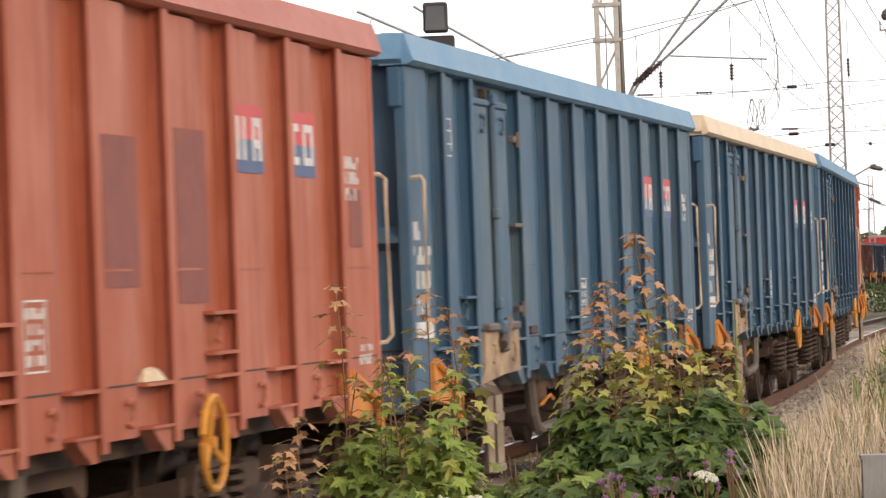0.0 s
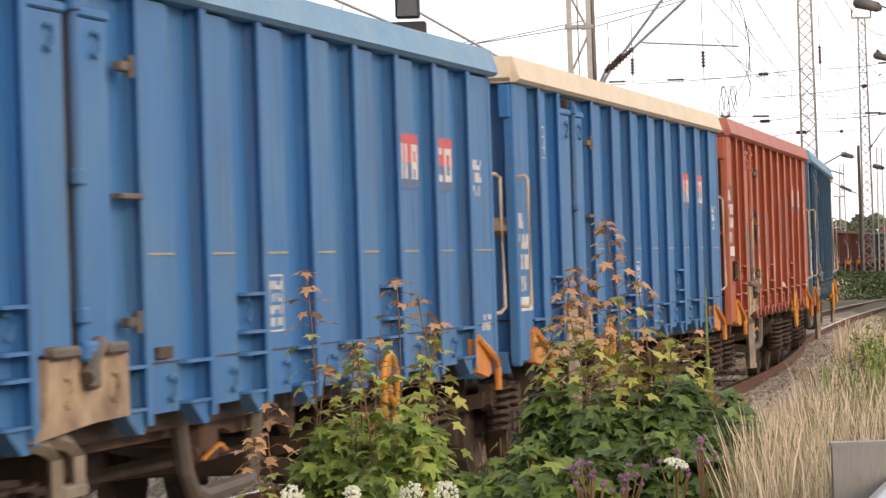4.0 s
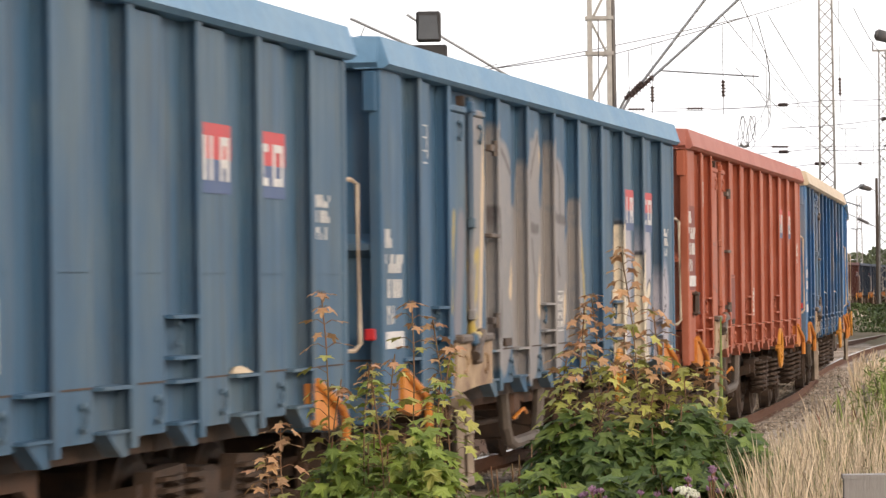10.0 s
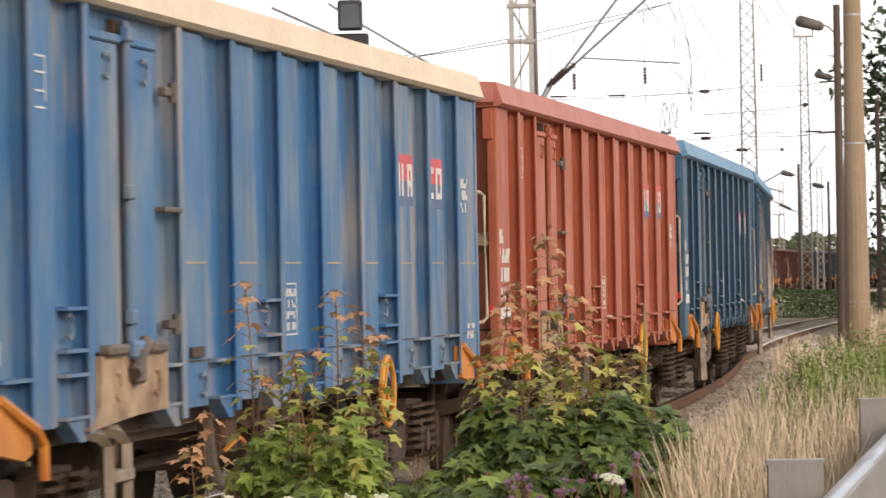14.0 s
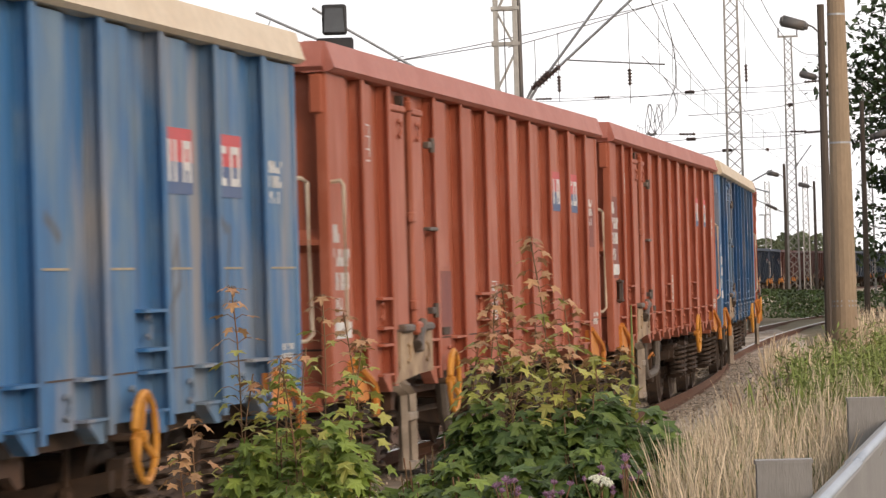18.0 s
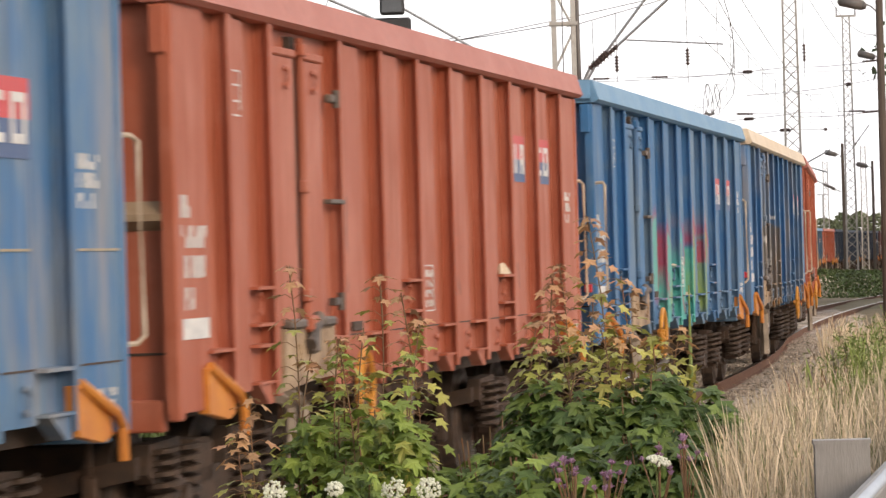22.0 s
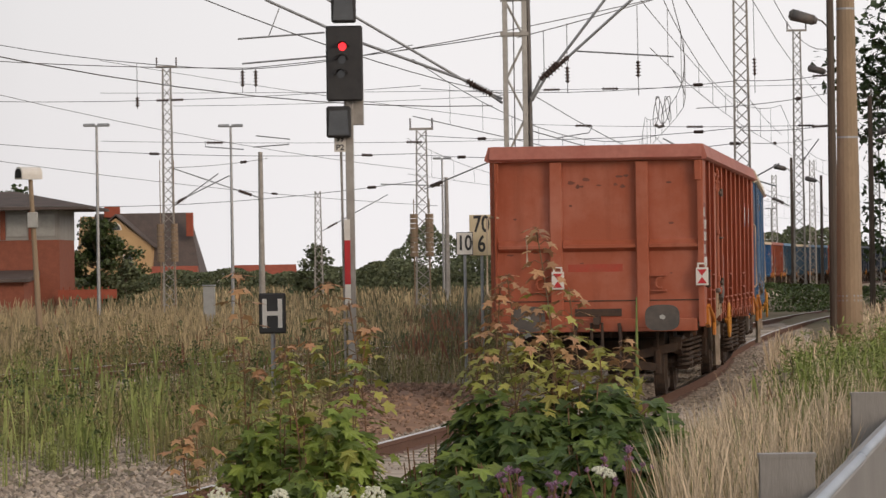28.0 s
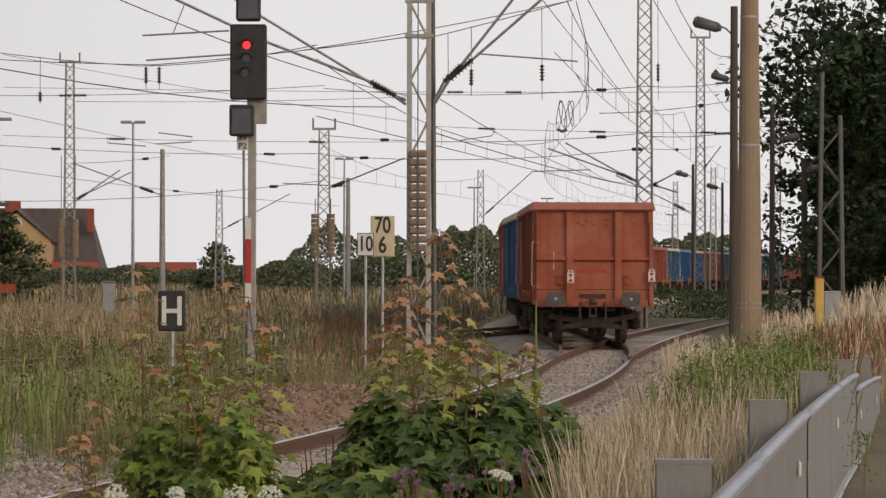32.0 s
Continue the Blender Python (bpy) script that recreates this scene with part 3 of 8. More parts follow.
def box(bm, c, s, bevel=0.0, m=None):
    """A box of full sizes s about c."""
    r = bmesh.ops.create_cube(bm, size=1.0)
    vs = r["verts"]
    bmesh.ops.scale(bm, vec=s, verts=vs)
    if bevel:
        es = list({e for v in vs for e in v.link_edges})
        g = bmesh.ops.bevel(bm, geom=es, offset=bevel, segments=1, affect="EDGES", profile=0.5)
        vs = list({v for f in g["faces"] for v in f.verts} | {v for v in vs if v.is_valid})
    bmesh.ops.translate(bm, vec=c, verts=vs)
    if m is not None:
        bmesh.ops.transform(bm, matrix=m, verts=vs)
    return vs


def rod(bm, a, b, r, r2=None, seg=8):
    a, b = Vector(a), Vector(b)
    d = b - a
    g = bmesh.ops.create_cone(bm, cap_ends=True, segments=seg, radius1=r, radius2=r if r2 is None else r2, depth=d.length)
    m = Matrix.Translation((a + b) / 2) @ d.to_track_quat("Z", "Y").to_matrix().to_4x4()
    bmesh.ops.transform(bm, matrix=m, verts=g["verts"])
    return g["verts"]


def prism(bm, outline, axis, lo, hi):
    """Extrudes a closed outline (pairs) along axis 0, 1 or 2 between lo and hi."""
    def put(p, h):
        v = list(p)
        v.insert(axis, h)
        return bm.verts.new(v)
    a, b = [put(p, lo) for p in outline], [put(p, hi) for p in outline]
    n = len(a)
    for i in range(n):
        bm.faces.new((a[i], a[(i + 1) % n], b[(i + 1) % n], b[i]))
    bm.faces.new(a[::-1])
    bm.faces.new(b)


def tube(bm, pts, r, seg=6):
    """A round tube along points."""
    pts = [Vector(p) for p in pts]
    rings = []
    for i, p in enumerate(pts):
        d = (pts[min(i + 1, len(pts) - 1)] - pts[max(i - 1, 0)]).normalized()
        q = d.to_track_quat("Z", "Y")
        rings.append([bm.verts.new(p + q @ Vector((r * math.cos(k * math.tau / seg), r * math.sin(k * math.tau / seg), 0))) for k in range(seg)])
    for a, b in zip(rings, rings[1:]):
        for k in range(seg):
            bm.faces.new((a[k], a[(k + 1) % seg], b[(k + 1) % seg], b[k]))
    bm.faces.new(rings[0][::-1])
    bm.faces.new(rings[-1])


def thing(name, label, category, at=(0, 0, 0), rz=0.0, group="", kind=""):
    ob = new(name)
    ob.empty_display_size = 0.2
    ob.matrix_basis = pose(*at, 0, 0, rz)
    return tagged(ob, label, category, group, kind)


def words(text, size, material, parent, m, name="writing"):
    c = bpy.data.curves.new(name, "FONT")
    c.body, c.size, c.align_x, c.align_y, c.extrude = text, size, "CENTER", "CENTER", 0.002
    c.offset = size * 0.02
    tmp = bpy.data.objects.new(name, c)
    scene.collection.objects.link(tmp)
    dg = bpy.context.evaluated_depsgraph_get()
    me = bpy.data.meshes.new_from_object(tmp.evaluated_get(dg))
    bpy.data.objects.remove(tmp)
    me.materials.clear()
    me.materials.append(material)
    ob = new(name, me)
    ob.parent, ob.matrix_basis = parent, m
    return ob


# ---- ground ----
def smooth(u):
    u = min(max(u, 0.0), 1.0)
    return u * u * (3 - 2 * u)


def off_line(x, y):
    """Distance to the right of the line, roughly, for points near it."""
    s = S_START + (y - ORIGIN[1])
    p = on_line(s)
    return (x - p.x) * math.cos(heading_at(s))


def ground_z(x, y):
    o = off_line(x, y)
    z = -0.42 + 0.07 * noise.noise((x * 0.4, y * 0.25, 0))
    z += 1.06 * smooth((o - 2.3) / 3.0) * (1 - smooth((y - 62) / 30))
    z += 0.35 * smooth((x - 5.5) / 3) * smooth((y - 40) / 15) * (1 - smooth((y - 150) / 30))
    return z


def build_ground():
    xs = [-900, -300, -120, -60, -40, -30] + [-24 + 0.8 * i for i in range(66)] + [34, 45, 70, 130, 300, 900]
    ys = [-300, -120, -60, -30, -15] + [-8 + 1.2 * i for i in range(150)] + [190, 215, 250, 300, 380, 500, 800, 1500, 3000]
    bm = bmesh.new()
    grid = [[bm.verts.new((x, y, ground_z(x, y))) for x in xs] for y in ys]
    for a, b in zip(grid, grid[1:]):
        for i in range(len(xs) - 1):
            bm.faces.new((a[i], a[i + 1], b[i + 1], b[i]))
    ob = new("ground", mesh_of(bm, "ground", meadow, True))
    tagged(ob, "rough meadow ground of dry and green grass", "ground", kind="structure")


build_ground()


def track_bed(name, line, s0, s1, label, step=1.0):
    """Ballast bank along a line: line(s, off, z) gives a place."""
    prof = [(-2.5, -0.5), (-1.55, -0.2), (-1.2, -0.158), (0.0, -0.150), (1.2, -0.158), (1.55, -0.2), (2.5, -0.5)]
    bm = bmesh.new()
    rows = []
    s = s0
    while s <= s1:
        rows.append([bm.verts.new(line(s, o, z + 0.02 * noise.noise((s, o, 3)))) for o, z in prof])
        s += step
    for a, b in zip(rows, rows[1:]):
        for i in range(6):
            bm.faces.new((a[i], a[i + 1], b[i + 1], b[i]))
    return tagged(new(name, mesh_of(bm, name, bed_sand)), label, "track bed", kind="structure")


def rail_mesh(line, off, s0, s1, step=1.0):
    head = [(-0.035, 0.0), (0.035, 0.0), (0.035, -0.04), (0.01, -0.05), (0.01, -0.13), (0.07, -0.15), (-0.07, -0.15), (-0.01, -0.13), (-0.01, -0.05), (-0.035, -0.04)]
    bm = bmesh.new()
    rows, s = [], s0
    while s <= s1 + 1e-6:
        rows.append([bm.verts.new(line(s, off + o, z)) for o, z in head])
        s += step
    for a, b in zip(rows, rows[1:]):
        for i in range(10):
            f = bm.faces.new((a[i], a[(i + 1) % 10], b[(i + 1) % 10], b[i]))
            f.material_index = 1 if i == 0 else 0
    return bm


def lay_track(name, line, s0, s1, sleepers, label, bed=True):
    """Two rails and sleepers as one track of the setting."""
    root = thing(name, label, "railway track", kind="structure")
    for o in (-0.755, 0.755):
        me = mesh_of(rail_mesh(line, o, s0, s1), "rail", rail_top)
        me.materials.append(rail_shine)
        r = new("rail", me)
        r.parent = root
    bm = bmesh.new()
    box(bm, (0, 0, -0.215), (2.5, 0.26, 0.13), 0.02)
    first = mesh_of(bm, "sleeper", sleeper_mat)
    s = sleepers[0]
    while s < sleepers[1]:
        p, q = line(s, 0, 0), line(s + 0.5, 0, 0)
        k = new("sleeper", first)
        k.parent = root
        k.matrix_basis = pose(p.x, p.y, random.uniform(-0.01, 0.01), 0, 0, -math.degrees(math.atan2(q.x - p.x, q.y - p.y)) + random.uniform(-0.6, 0.6))
        s += 0.65
    return root


track_bed("ballast_main", beside, -60, 420, "grey-brown ballast bank under the curved main track")
lay_track("track_main", beside, -60, 700, (14, 110), "curved rusty railway track on ballast")


def straight(x0, y0, a_deg, bend=0.0):
    """A line that starts at a place with a heading to the right of +y, and bends by degrees a metre."""
    def line(s, off, z):
        a = radians(a_deg + bend * s * 0.5)
        b = radians(a_deg + bend * s)
        return Vector((x0 + s * math.sin(a) + off * math.cos(b), y0 + s * math.cos(a) - off * math.sin(b), z))
    return line


side_line = straight(2.75, 78.0, 4.3, 0.06)
track_bed("ballast_side", side_line, 8, 160, "ballast bank of the diverging track")
lay_track("track_side", side_line, 0, 160, (12, 70), "diverging side track of a turnout")
left_line = straight(-26.0, -10.0, 12.0)
track_bed("ballast_left", left_line, 30, 140, "overgrown ballast bank of the second track")
lay_track("track_left", left_line, 30, 140, (60, 120), "overgrown second railway track")


# ---- wagons ----
HATS = [(-6.11, -5.52), (-3.03, -2.23), (-1.68, -0.88), (-0.36, 0.44), (0.95, 1.75), (2.30, 3.10), (3.65, 4.45), (5.00, 5.80), (6.33, 7.36)]
RECESS = [(-6.68, -6.11), (-5.52, -5.08), (-3.50, -3.03), (-2.23, -1.68), (-0.88, -0.36), (0.44, 0.95), (1.75, 2.30), (3.10, 3.65), (4.45, 5.00), (5.80, 6.33)]
LADDERS = (1, 4, 7)
WHEEL = 2.72
XS, XO = 1.335, 1.402        # sheet plane and outer plane of the posts
TURN = pose(0, 0, 0, 0, 0, 180)


def glyph_bars(bm, y0, y1, z, h, seed, x):
    """A line of unreadable lettering as small upright bars on a plane of constant x."""
    r = random.Random(seed)
    y = y0
    while y < y1 - 0.03:
        w = r.uniform(0.028, 0.05)
        if r.random() > 0.14:
            hh = h * r.choice((1, 1, 0.95, 0.5))
            box(bm, (x, y + w / 2, z + (h - hh) / 2 * r.choice((-1, 1))), (0.004, w * 0.72, hh))
        y += w + 0.018


def wheelset_parts(bogie, y):
    bm = bmesh.new()
    rod(bm, (-1.05, 0, 0), (1.05, 0, 0), 0.085, seg=10)
    for sx in (-1, 1):
        rod(bm, (sx * 0.68, 0, 0), (sx * 0.71, 0, 0), 0.485, seg=28)
        rod(bm, (sx * 0.71, 0, 0), (sx * 0.82, 0, 0), 0.46, 0.455, seg=28)
        rod(bm, (sx * 0.82, 0, 0), (sx * 0.85, 0, 0), 0.40, 0.36, seg=28)
        rod(bm, (sx * 0.85, 0, 0), (sx * 0.90, 0, 0), 0.13, seg=14)
        for k in range(6):
            a = k * math.tau / 6
            box(bm, (sx * 0.835, 0.24 * math.cos(a), 0.24 * math.sin(a)), (0.045, 0.05, 0.05))
    ob = part("wheelset", bm, spring_steel, bogie, "steel wheelset with worn treads")
    ob.matrix_basis = pose(0, y, 0.46)
    return ob


def build_bogie(wagon, y, full=True):
    bogie = new("bogie")
    bogie.parent = wagon
    bogie.matrix_basis = pose(0, y, 0)
    tagged(bogie, "grimy two-axle bogie with coil springs")
    bm = bmesh.new()
    side = [(-1.35, 0.62), (-1.28, 0.78), (-0.62, 0.80), (-0.45, 0.60), (0.45, 0.60), (0.62, 0.80), (1.28, 0.78), (1.35, 0.62), (1.2, 0.56), (0.72, 0.56), (0.48, 0.34), (-0.48, 0.34), (-0.72, 0.56), (-1.2, 0.56)]
    prism(bm, side, 0, 0.95, 1.05)
    fr = part("side_frame", bm, under, bogie)
    again("side_frame", fr, bogie, TURN)
    bm = bmesh.new()
    box(bm, (0, 0, 0.62), (2.1, 0.42, 0.28), 0.03)
    part("bolster", bm, under, bogie)
    bm = bmesh.new()
    prism(bm, [(-1.0, 0.72), (-0.5, 0.62), (0.5, 0.62), (1.0, 0.72), (1.0, 0.60), (0.5, 0.50), (-0.5, 0.50), (-1.0, 0.60)], 1, 1.33, 1.43)
    head = part("headstock", bm, under, bogie)
    again("headstock", head, bogie, TURN)
    bm = bmesh.new()
    prism(bm, [(-0.72, 0.44), (0.0, 0.58), (0.72, 0.44), (0.72, 0.34), (0.0, 0.42), (-0.72, 0.34)], 1, 1.44, 1.52)
    rod(bm, (-0.74, 1.46, 0.40), (0.74, 1.46, 0.40), 0.035, seg=6)
    beam = part("brake_beam", bm, under, bogie)
    again("brake_beam", beam, bogie, TURN)
    bm = bmesh.new()
    for x in (-0.745, 0.745):
        box(bm, (x, 1.42, 0.46), (0.09, 0.10, 0.34), 0.02)
        rod(bm, (x, 1.45, 0.5), (x, 1.40, 0.92), 0.02, seg=6)
    shoe = part("brake_rigging", bm, under, bogie)
    again("brake_rigging", shoe, bogie, TURN)
    sets = [wheelset_parts(bogie, v) for v in (-0.9, 0.9)]
    if full:
        bm = bmesh.new()
        tube(bm, [(0.085 * math.cos(k * math.tau / 10), 0.085 * math.sin(k * math.tau / 10), 0.38 + k * 0.0062) for k in range(62)], 0.019, 5)
        spring = None
        bx = bmesh.new()
        box(bx, (0, 0, 0.47), (0.2, 0.24, 0.26), 0.04)
        rod(bx, (-0.11, 0, 0.47), (0.13, 0, 0.47), 0.085, seg=12)
        axle_box = None
        for sx in (-1, 1):
            for sy in (-0.9, 0.9):
                if axle_box is None:
                    axle_box = part("axle_box", bx, under, bogie)
                    axle_box.matrix_basis = pose(sx * 1.04, sy, 0)
                else:
                    again("axle_box", axle_box, bogie, pose(sx * 1.04, sy, 0))
                for d in (-0.24, 0.24):
                    m = pose(sx * 1.08, sy + d, 0)
                    if spring is None:
                        spring = part("coil_spring", bm, spring_steel, bogie)
                        spring.matrix_basis = m
                    else:
                        again("coil_spring", spring, bogie, m)
    return bogie


def build_wagon(full=True):
    """An open high-sided four-axle wagon: y ahead, z up from the rails, the same turned by half a circle."""
    w = thing("open_wagon", "high-sided open freight wagon", "freight wagon", group="wagons of the freight train")
    P = paint["red"]

    def both(name, bm, material, label="", only_right=False, smooth=False):
        ob = part(name, bm, material, w, label, smooth)
        if not only_right:
            again(name, ob, w, TURN)
        return ob

    bm = bmesh.new()
    box(bm, (XS - 0.02, 0, 2.11), (0.04, 14.5, 2.14))
    both("side_wall", bm, P)
    for a, b in HATS:
        bm = bmesh.new()
        d = 0.03
        prism(bm, [(XS - 0.01, a), (XO, a + d * 0.3), (XO, b - 0.14), (XS - 0.01, b + 0.22)], 2, 1.03, 3.12)
        both("pressed_post", bm, P)
    for a in [h[0] for h in HATS] + [-5.06]:
        bm = bmesh.new()
        prism(bm, [(XS, a - 0.012), (XO + 0.016, a - 0.012), (XO + 0.016, a - 0.045), (XO + 0.028, a - 0.045), (XO + 0.028, a + 0.065), (XO + 0.016, a + 0.065), (XO + 0.016, a + 0.012), (XS, a + 0.012)], 2, 0.98, 3.15)
        prism(bm, [(a - 0.40, 1.06), (a - 0.02, 1.06), (a - 0.02, 0.94), (a - 0.14, 0.94)], 0, XS - 0.02, XO)
        box(bm, (XO - 0.03, a - 0.24, 1.065), (0.10, 0.44, 0.016))
        both("post_flange", bm, P)
    bm = bmesh.new()
    prism(bm, [(XS, -7.37), (XO, -7.37), (XO, -6.63), (XS, -6.6)], 2, 0.97, 3.15)
    both("corner_panel", bm, P)
    # rim
    bm = bmesh.new()
    prism(bm, [(1.25, 3.13), (1.44, 3.135), (1.475, 3.16), (1.42, 3.335), (1.27, 3.342)], 1, -7.40, 7.40)
    both("top_rim", bm, rim_red)
    bm = bmesh.new()
    prism(bm, [(-7.26, 3.13), (-7.40, 3.14), (-7.44, 3.17), (-7.40, 3.335), (-7.27, 3.342)], 0, -1.40, 1.40)
    both("end_rim", bm, rim_red)
    # doors
    for a, b in ((-4.99, -4.33), (-4.15, -3.56)):
        bm = bmesh.new()
        prism(bm, [(XS, a), (XO + 0.012, a + 0.02), (XO + 0.012, b - 0.05), (XS, b)], 2, 1.38, 2.96)
        box(bm, (XO - 0.01, (a + b) / 2, 2.99), (0.07, b - a, 0.05), 0.01)
        both("door_leaf", bm, P)
    bm = bmesh.new()
    box(bm, (XS + 0.02, -4.23, 2.1), (0.05, 0.13, 2.0))
    both("door_gap", bm, under, "dark joint between the door leaves", True)
    bm = bmesh.new()
    rod(bm, (XO + 0.02, -4.23, 1.2), (XO + 0.02, -4.23, 3.09), 0.026, seg=8)
    for z in (1.55, 2.2, 3.02):
        box(bm, (XO + 0.03, -4.23, z), (0.05, 0.12, 0.08), 0.01)
    box(bm, (XO + 0.05, -4.20, 1.38), (0.06, 0.24, 0.1), 0.02)
    both("door_bolt", bm, P, "vertical door locking bar", True)
    for z in (1.5, 2.12, 2.76):
        bm = bmesh.new()
        box(bm, (XO + 0.01, -3.29, z), (0.07, 0.40, 0.03) if z == 2.12 else (0.05, 0.20, 0.05), 0.006)
        if z != 2.12:
            rod(bm, (XO + 0.03, -3.23, z - 0.055), (XO + 0.03, -3.23, z + 0.055), 0.025, seg=8)
        both("door_hinge", bm, hinge_grey, "worn grey door hinge", True)
    bm = bmesh.new()
    prism(bm, [(-4.86, 1.36), (-3.44, 1.37), (-3.44, 1.05), (-4.1, 1.04), (-5.12, 0.99), (-4.90, 1.10)], 0, XO - 0.03, XO + 0.03)
    for y in (-4.55, -3.72):
        tube(bm, [(XO + 0.035, y + 0.06 * math.cos(t), 1.2 + 0.07 * math.sin(t)) for t in [radians(v) for v in range(-140, 150, 29)]], 0.012, 5)
    both("threshold_plate", bm, plate_cream, "cream-worn threshold plate below the doors", True)
    bm = bmesh.new()
    box(bm, (XO + 0.03, -4.62, 1.385), (0.08, 0.42, 0.06), 0.015)
    box(bm, (XO + 0.03, -3.72, 1.385), (0.08, 0.34, 0.06), 0.015)
    rod(bm, (XO + 0.06, -4.32, 1.26), (XO + 0.06, -4.05, 1.42), 0.04, seg=8)
    box(bm, (XO + 0.05, -4.2, 1.30), (0.07, 0.16, 0.20), 0.02)
    part("lock_gear", bm, hinge_grey, w, "door locking gear above the threshold")
    bm = bmesh.new()
    box(bm, (XO + 0.012, -2.66, 1.335), (0.02, 0.30, 0.06), 0.004)
    part("stamped_plate", bm, under, w, "small dull stamped plate")
    # ledges in the bays
    if full:
        for i, (a, b) in enumerate(RECESS):
            for z in (1.62, 1.41, 1.29) if i in LADDERS else (1.29,):
                bm = bmesh.new()
                prism(bm, [(XS - 0.01, z), (XO + 0.025, z - 0.004), (XO + 0.025, z - 0.022), (XS - 0.01, z - 0.022)], 1, a + 0.01, b - 0.02)
                both("bay_ledge", bm, P, "narrow steel ledge in a side bay", z < 1.6 and i in LADDERS)
        bm = bmesh.new()
        tube(bm, [(XO + 0.02, 0.055 * math.cos(a), 0.065 * math.sin(a)) for a in [radians(v) for v in range(-140, 150, 28)]], 0.011, 5)
        ring = None
        for a, b in HATS[1:8]:
            for m in (pose(0, (a + b) / 2 + 0.1, 1.15),):
                if ring is None:
                    ring = part("tie_ring", bm, P, w)
                    ring.matrix_basis = m
                else:
                    again("tie_ring", ring, w, m)
                again("tie_ring", ring, w, TURN @ m)
        for y, z in ((-5.28, 1.52), (-0.62, 1.52), (3.38, 1.52), (-4.66, 2.84), (-3.86, 2.84)):
            again("tie_ring", ring, w, pose(-0.045 if z < 2 else 0.012, y, z, 0, 0, 0))
        for a, c in HATS[1:]:
            bm = bmesh.new()
            box(bm, (XO + 0.003, (a + c) / 2 - 0.03, 1.835), (0.006, c - a - 0.2, 0.012))
            part("seam_strip", bm, P, w)
            bm = bmesh.new()
            box(bm, (XO + 0.002, (a + c) / 2 - 0.03, 1.285), (0.005, c - a - 0.18, 0.010))
            part("seam_line", bm, P, w)
    # ends
    bm = bmesh.new()
    box(bm, (0, -7.25, 2.08), (2.78, 0.04, 2.16))
    both("end_wall", bm, P)
    for x in (-0.54, 0.6):
        bm = bmesh.new()
        box(bm, (x, -7.315, 2.02), (0.165, 0.10, 2.2), 0.012)
        both("end_post", bm, P)
    bm = bmesh.new()
    box(bm, (1.372, -7.31, 2.03), (0.075, 0.11, 2.2), 0.012)
    box(bm, (1.34, -7.37, 2.99), (0.09, 0.05, 0.26), 0.01)
    post = both("end_corner_post", bm, P)
    for flip in ((-1, 1, 1, 1), (1, -1, 1, 1)):
        again("end_corner_post", post, w, Matrix.Diagonal(flip))
    for x0, x1 in ((-1.31, -0.63), (-0.45, 0.51), (0.69, 1.33)):
        bm = bmesh.new()
        prism(bm, [(-7.27, 2.09), (-7.345, 2.03), (-7.365, 2.02), (-7.365, 1.985), (-7.27, 1.935)], 0, x0, x1)
        both("end_rail", bm, P, "folded horizontal end stiffener")
    for x in (-0.78, 0.80):
        bm = bmesh.new()
        for z in (1.41, 1.61):
            box(bm, (x, -7.30, z), (0.22, 0.07, 0.016))
        tube(bm, [(x + 0.02 + 0.055 * math.cos(t), -7.315, 1.51 + 0.07 * math.sin(t)) for t in [radians(v) for v in range(60, 310, 30)]], 0.018, 6)
        both("end_hook", bm, P, "tie hook between two short ledges")
    bm = bmesh.new()
    box(bm, (0, -7.273, 1.285), (2.66, 0.012, 0.014))
    both("end_seam", bm, under, "dark weld seam across the end wall")
    bm = bmesh.new()
    box(bm, (0.0, -7.275, 1.13), (0.62, 0.02, 0.10))
    both("draw_gear_slot", bm, under, "dark slot behind the coupling hook")
    bm = bmesh.new()
    box(bm, (0, -7.30, 0.96), (2.62, 0.10, 0.17), 0.01)
    both("buffer_beam", bm, P)
    for x in (-0.88, 0.88):
        bm = bmesh.new()
        rod(bm, (x, -7.32, 1.06), (x, -7.78, 1.06), 0.085, seg=14)
        rod(bm, (x, -7.32, 1.06), (x, -7.55, 1.06), 0.12, seg=14)
        both("buffer_shank", bm, under)
    for x in (-0.88, 0.88):
        bm = bmesh.new()
        prism(bm, [(x + 0.225 * math.copysign(abs(math.cos(k * math.tau / 24)) ** 0.62, math.cos(k * math.tau / 24)), 1.06 + 0.17 * math.copysign(abs(math.sin(k * math.tau / 24)) ** 0.62, math.sin(k * math.tau / 24))) for k in range(24)], 1, -7.84, -7.79)
        both("buffer_head", bm, buffer_steel, "rounded rectangular dark steel buffer head")
    bm = bmesh.new()
    prism(bm, [(-7.34, 1.10), (-7.62, 1.08), (-7.68, 0.98), (-7.60, 0.92), (-7.55, 1.0), (-7.34, 0.98)], 0, -0.04, 0.04)
    for x in (-0.07, 0.07):
        rod(bm, (x, -7.58, 1.0), (x, -7.55, 0.66), 0.022, seg=6)
    rod(bm, (-0.1, -7.55, 0.66), (0.1, -7.55, 0.66), 0.03, seg=6)
    rod(bm, (0, -7.55, 0.66), (0, -7.5, 0.42), 0.02, seg=6)
    tube(bm, [(0.28, -7.36, 0.98), (0.31, -7.5, 0.8), (0.29, -7.52, 0.55), (0.2, -7.48, 0.5)], 0.025, 6)
    tube(bm, [(-0.28, -7.36, 0.98), (-0.31, -7.5, 0.8), (-0.29, -7.52, 0.6)], 0.025, 6)
    both("coupling", bm, under, "screw coupling and brake hoses")
    # underframe
    bm = bmesh.new()
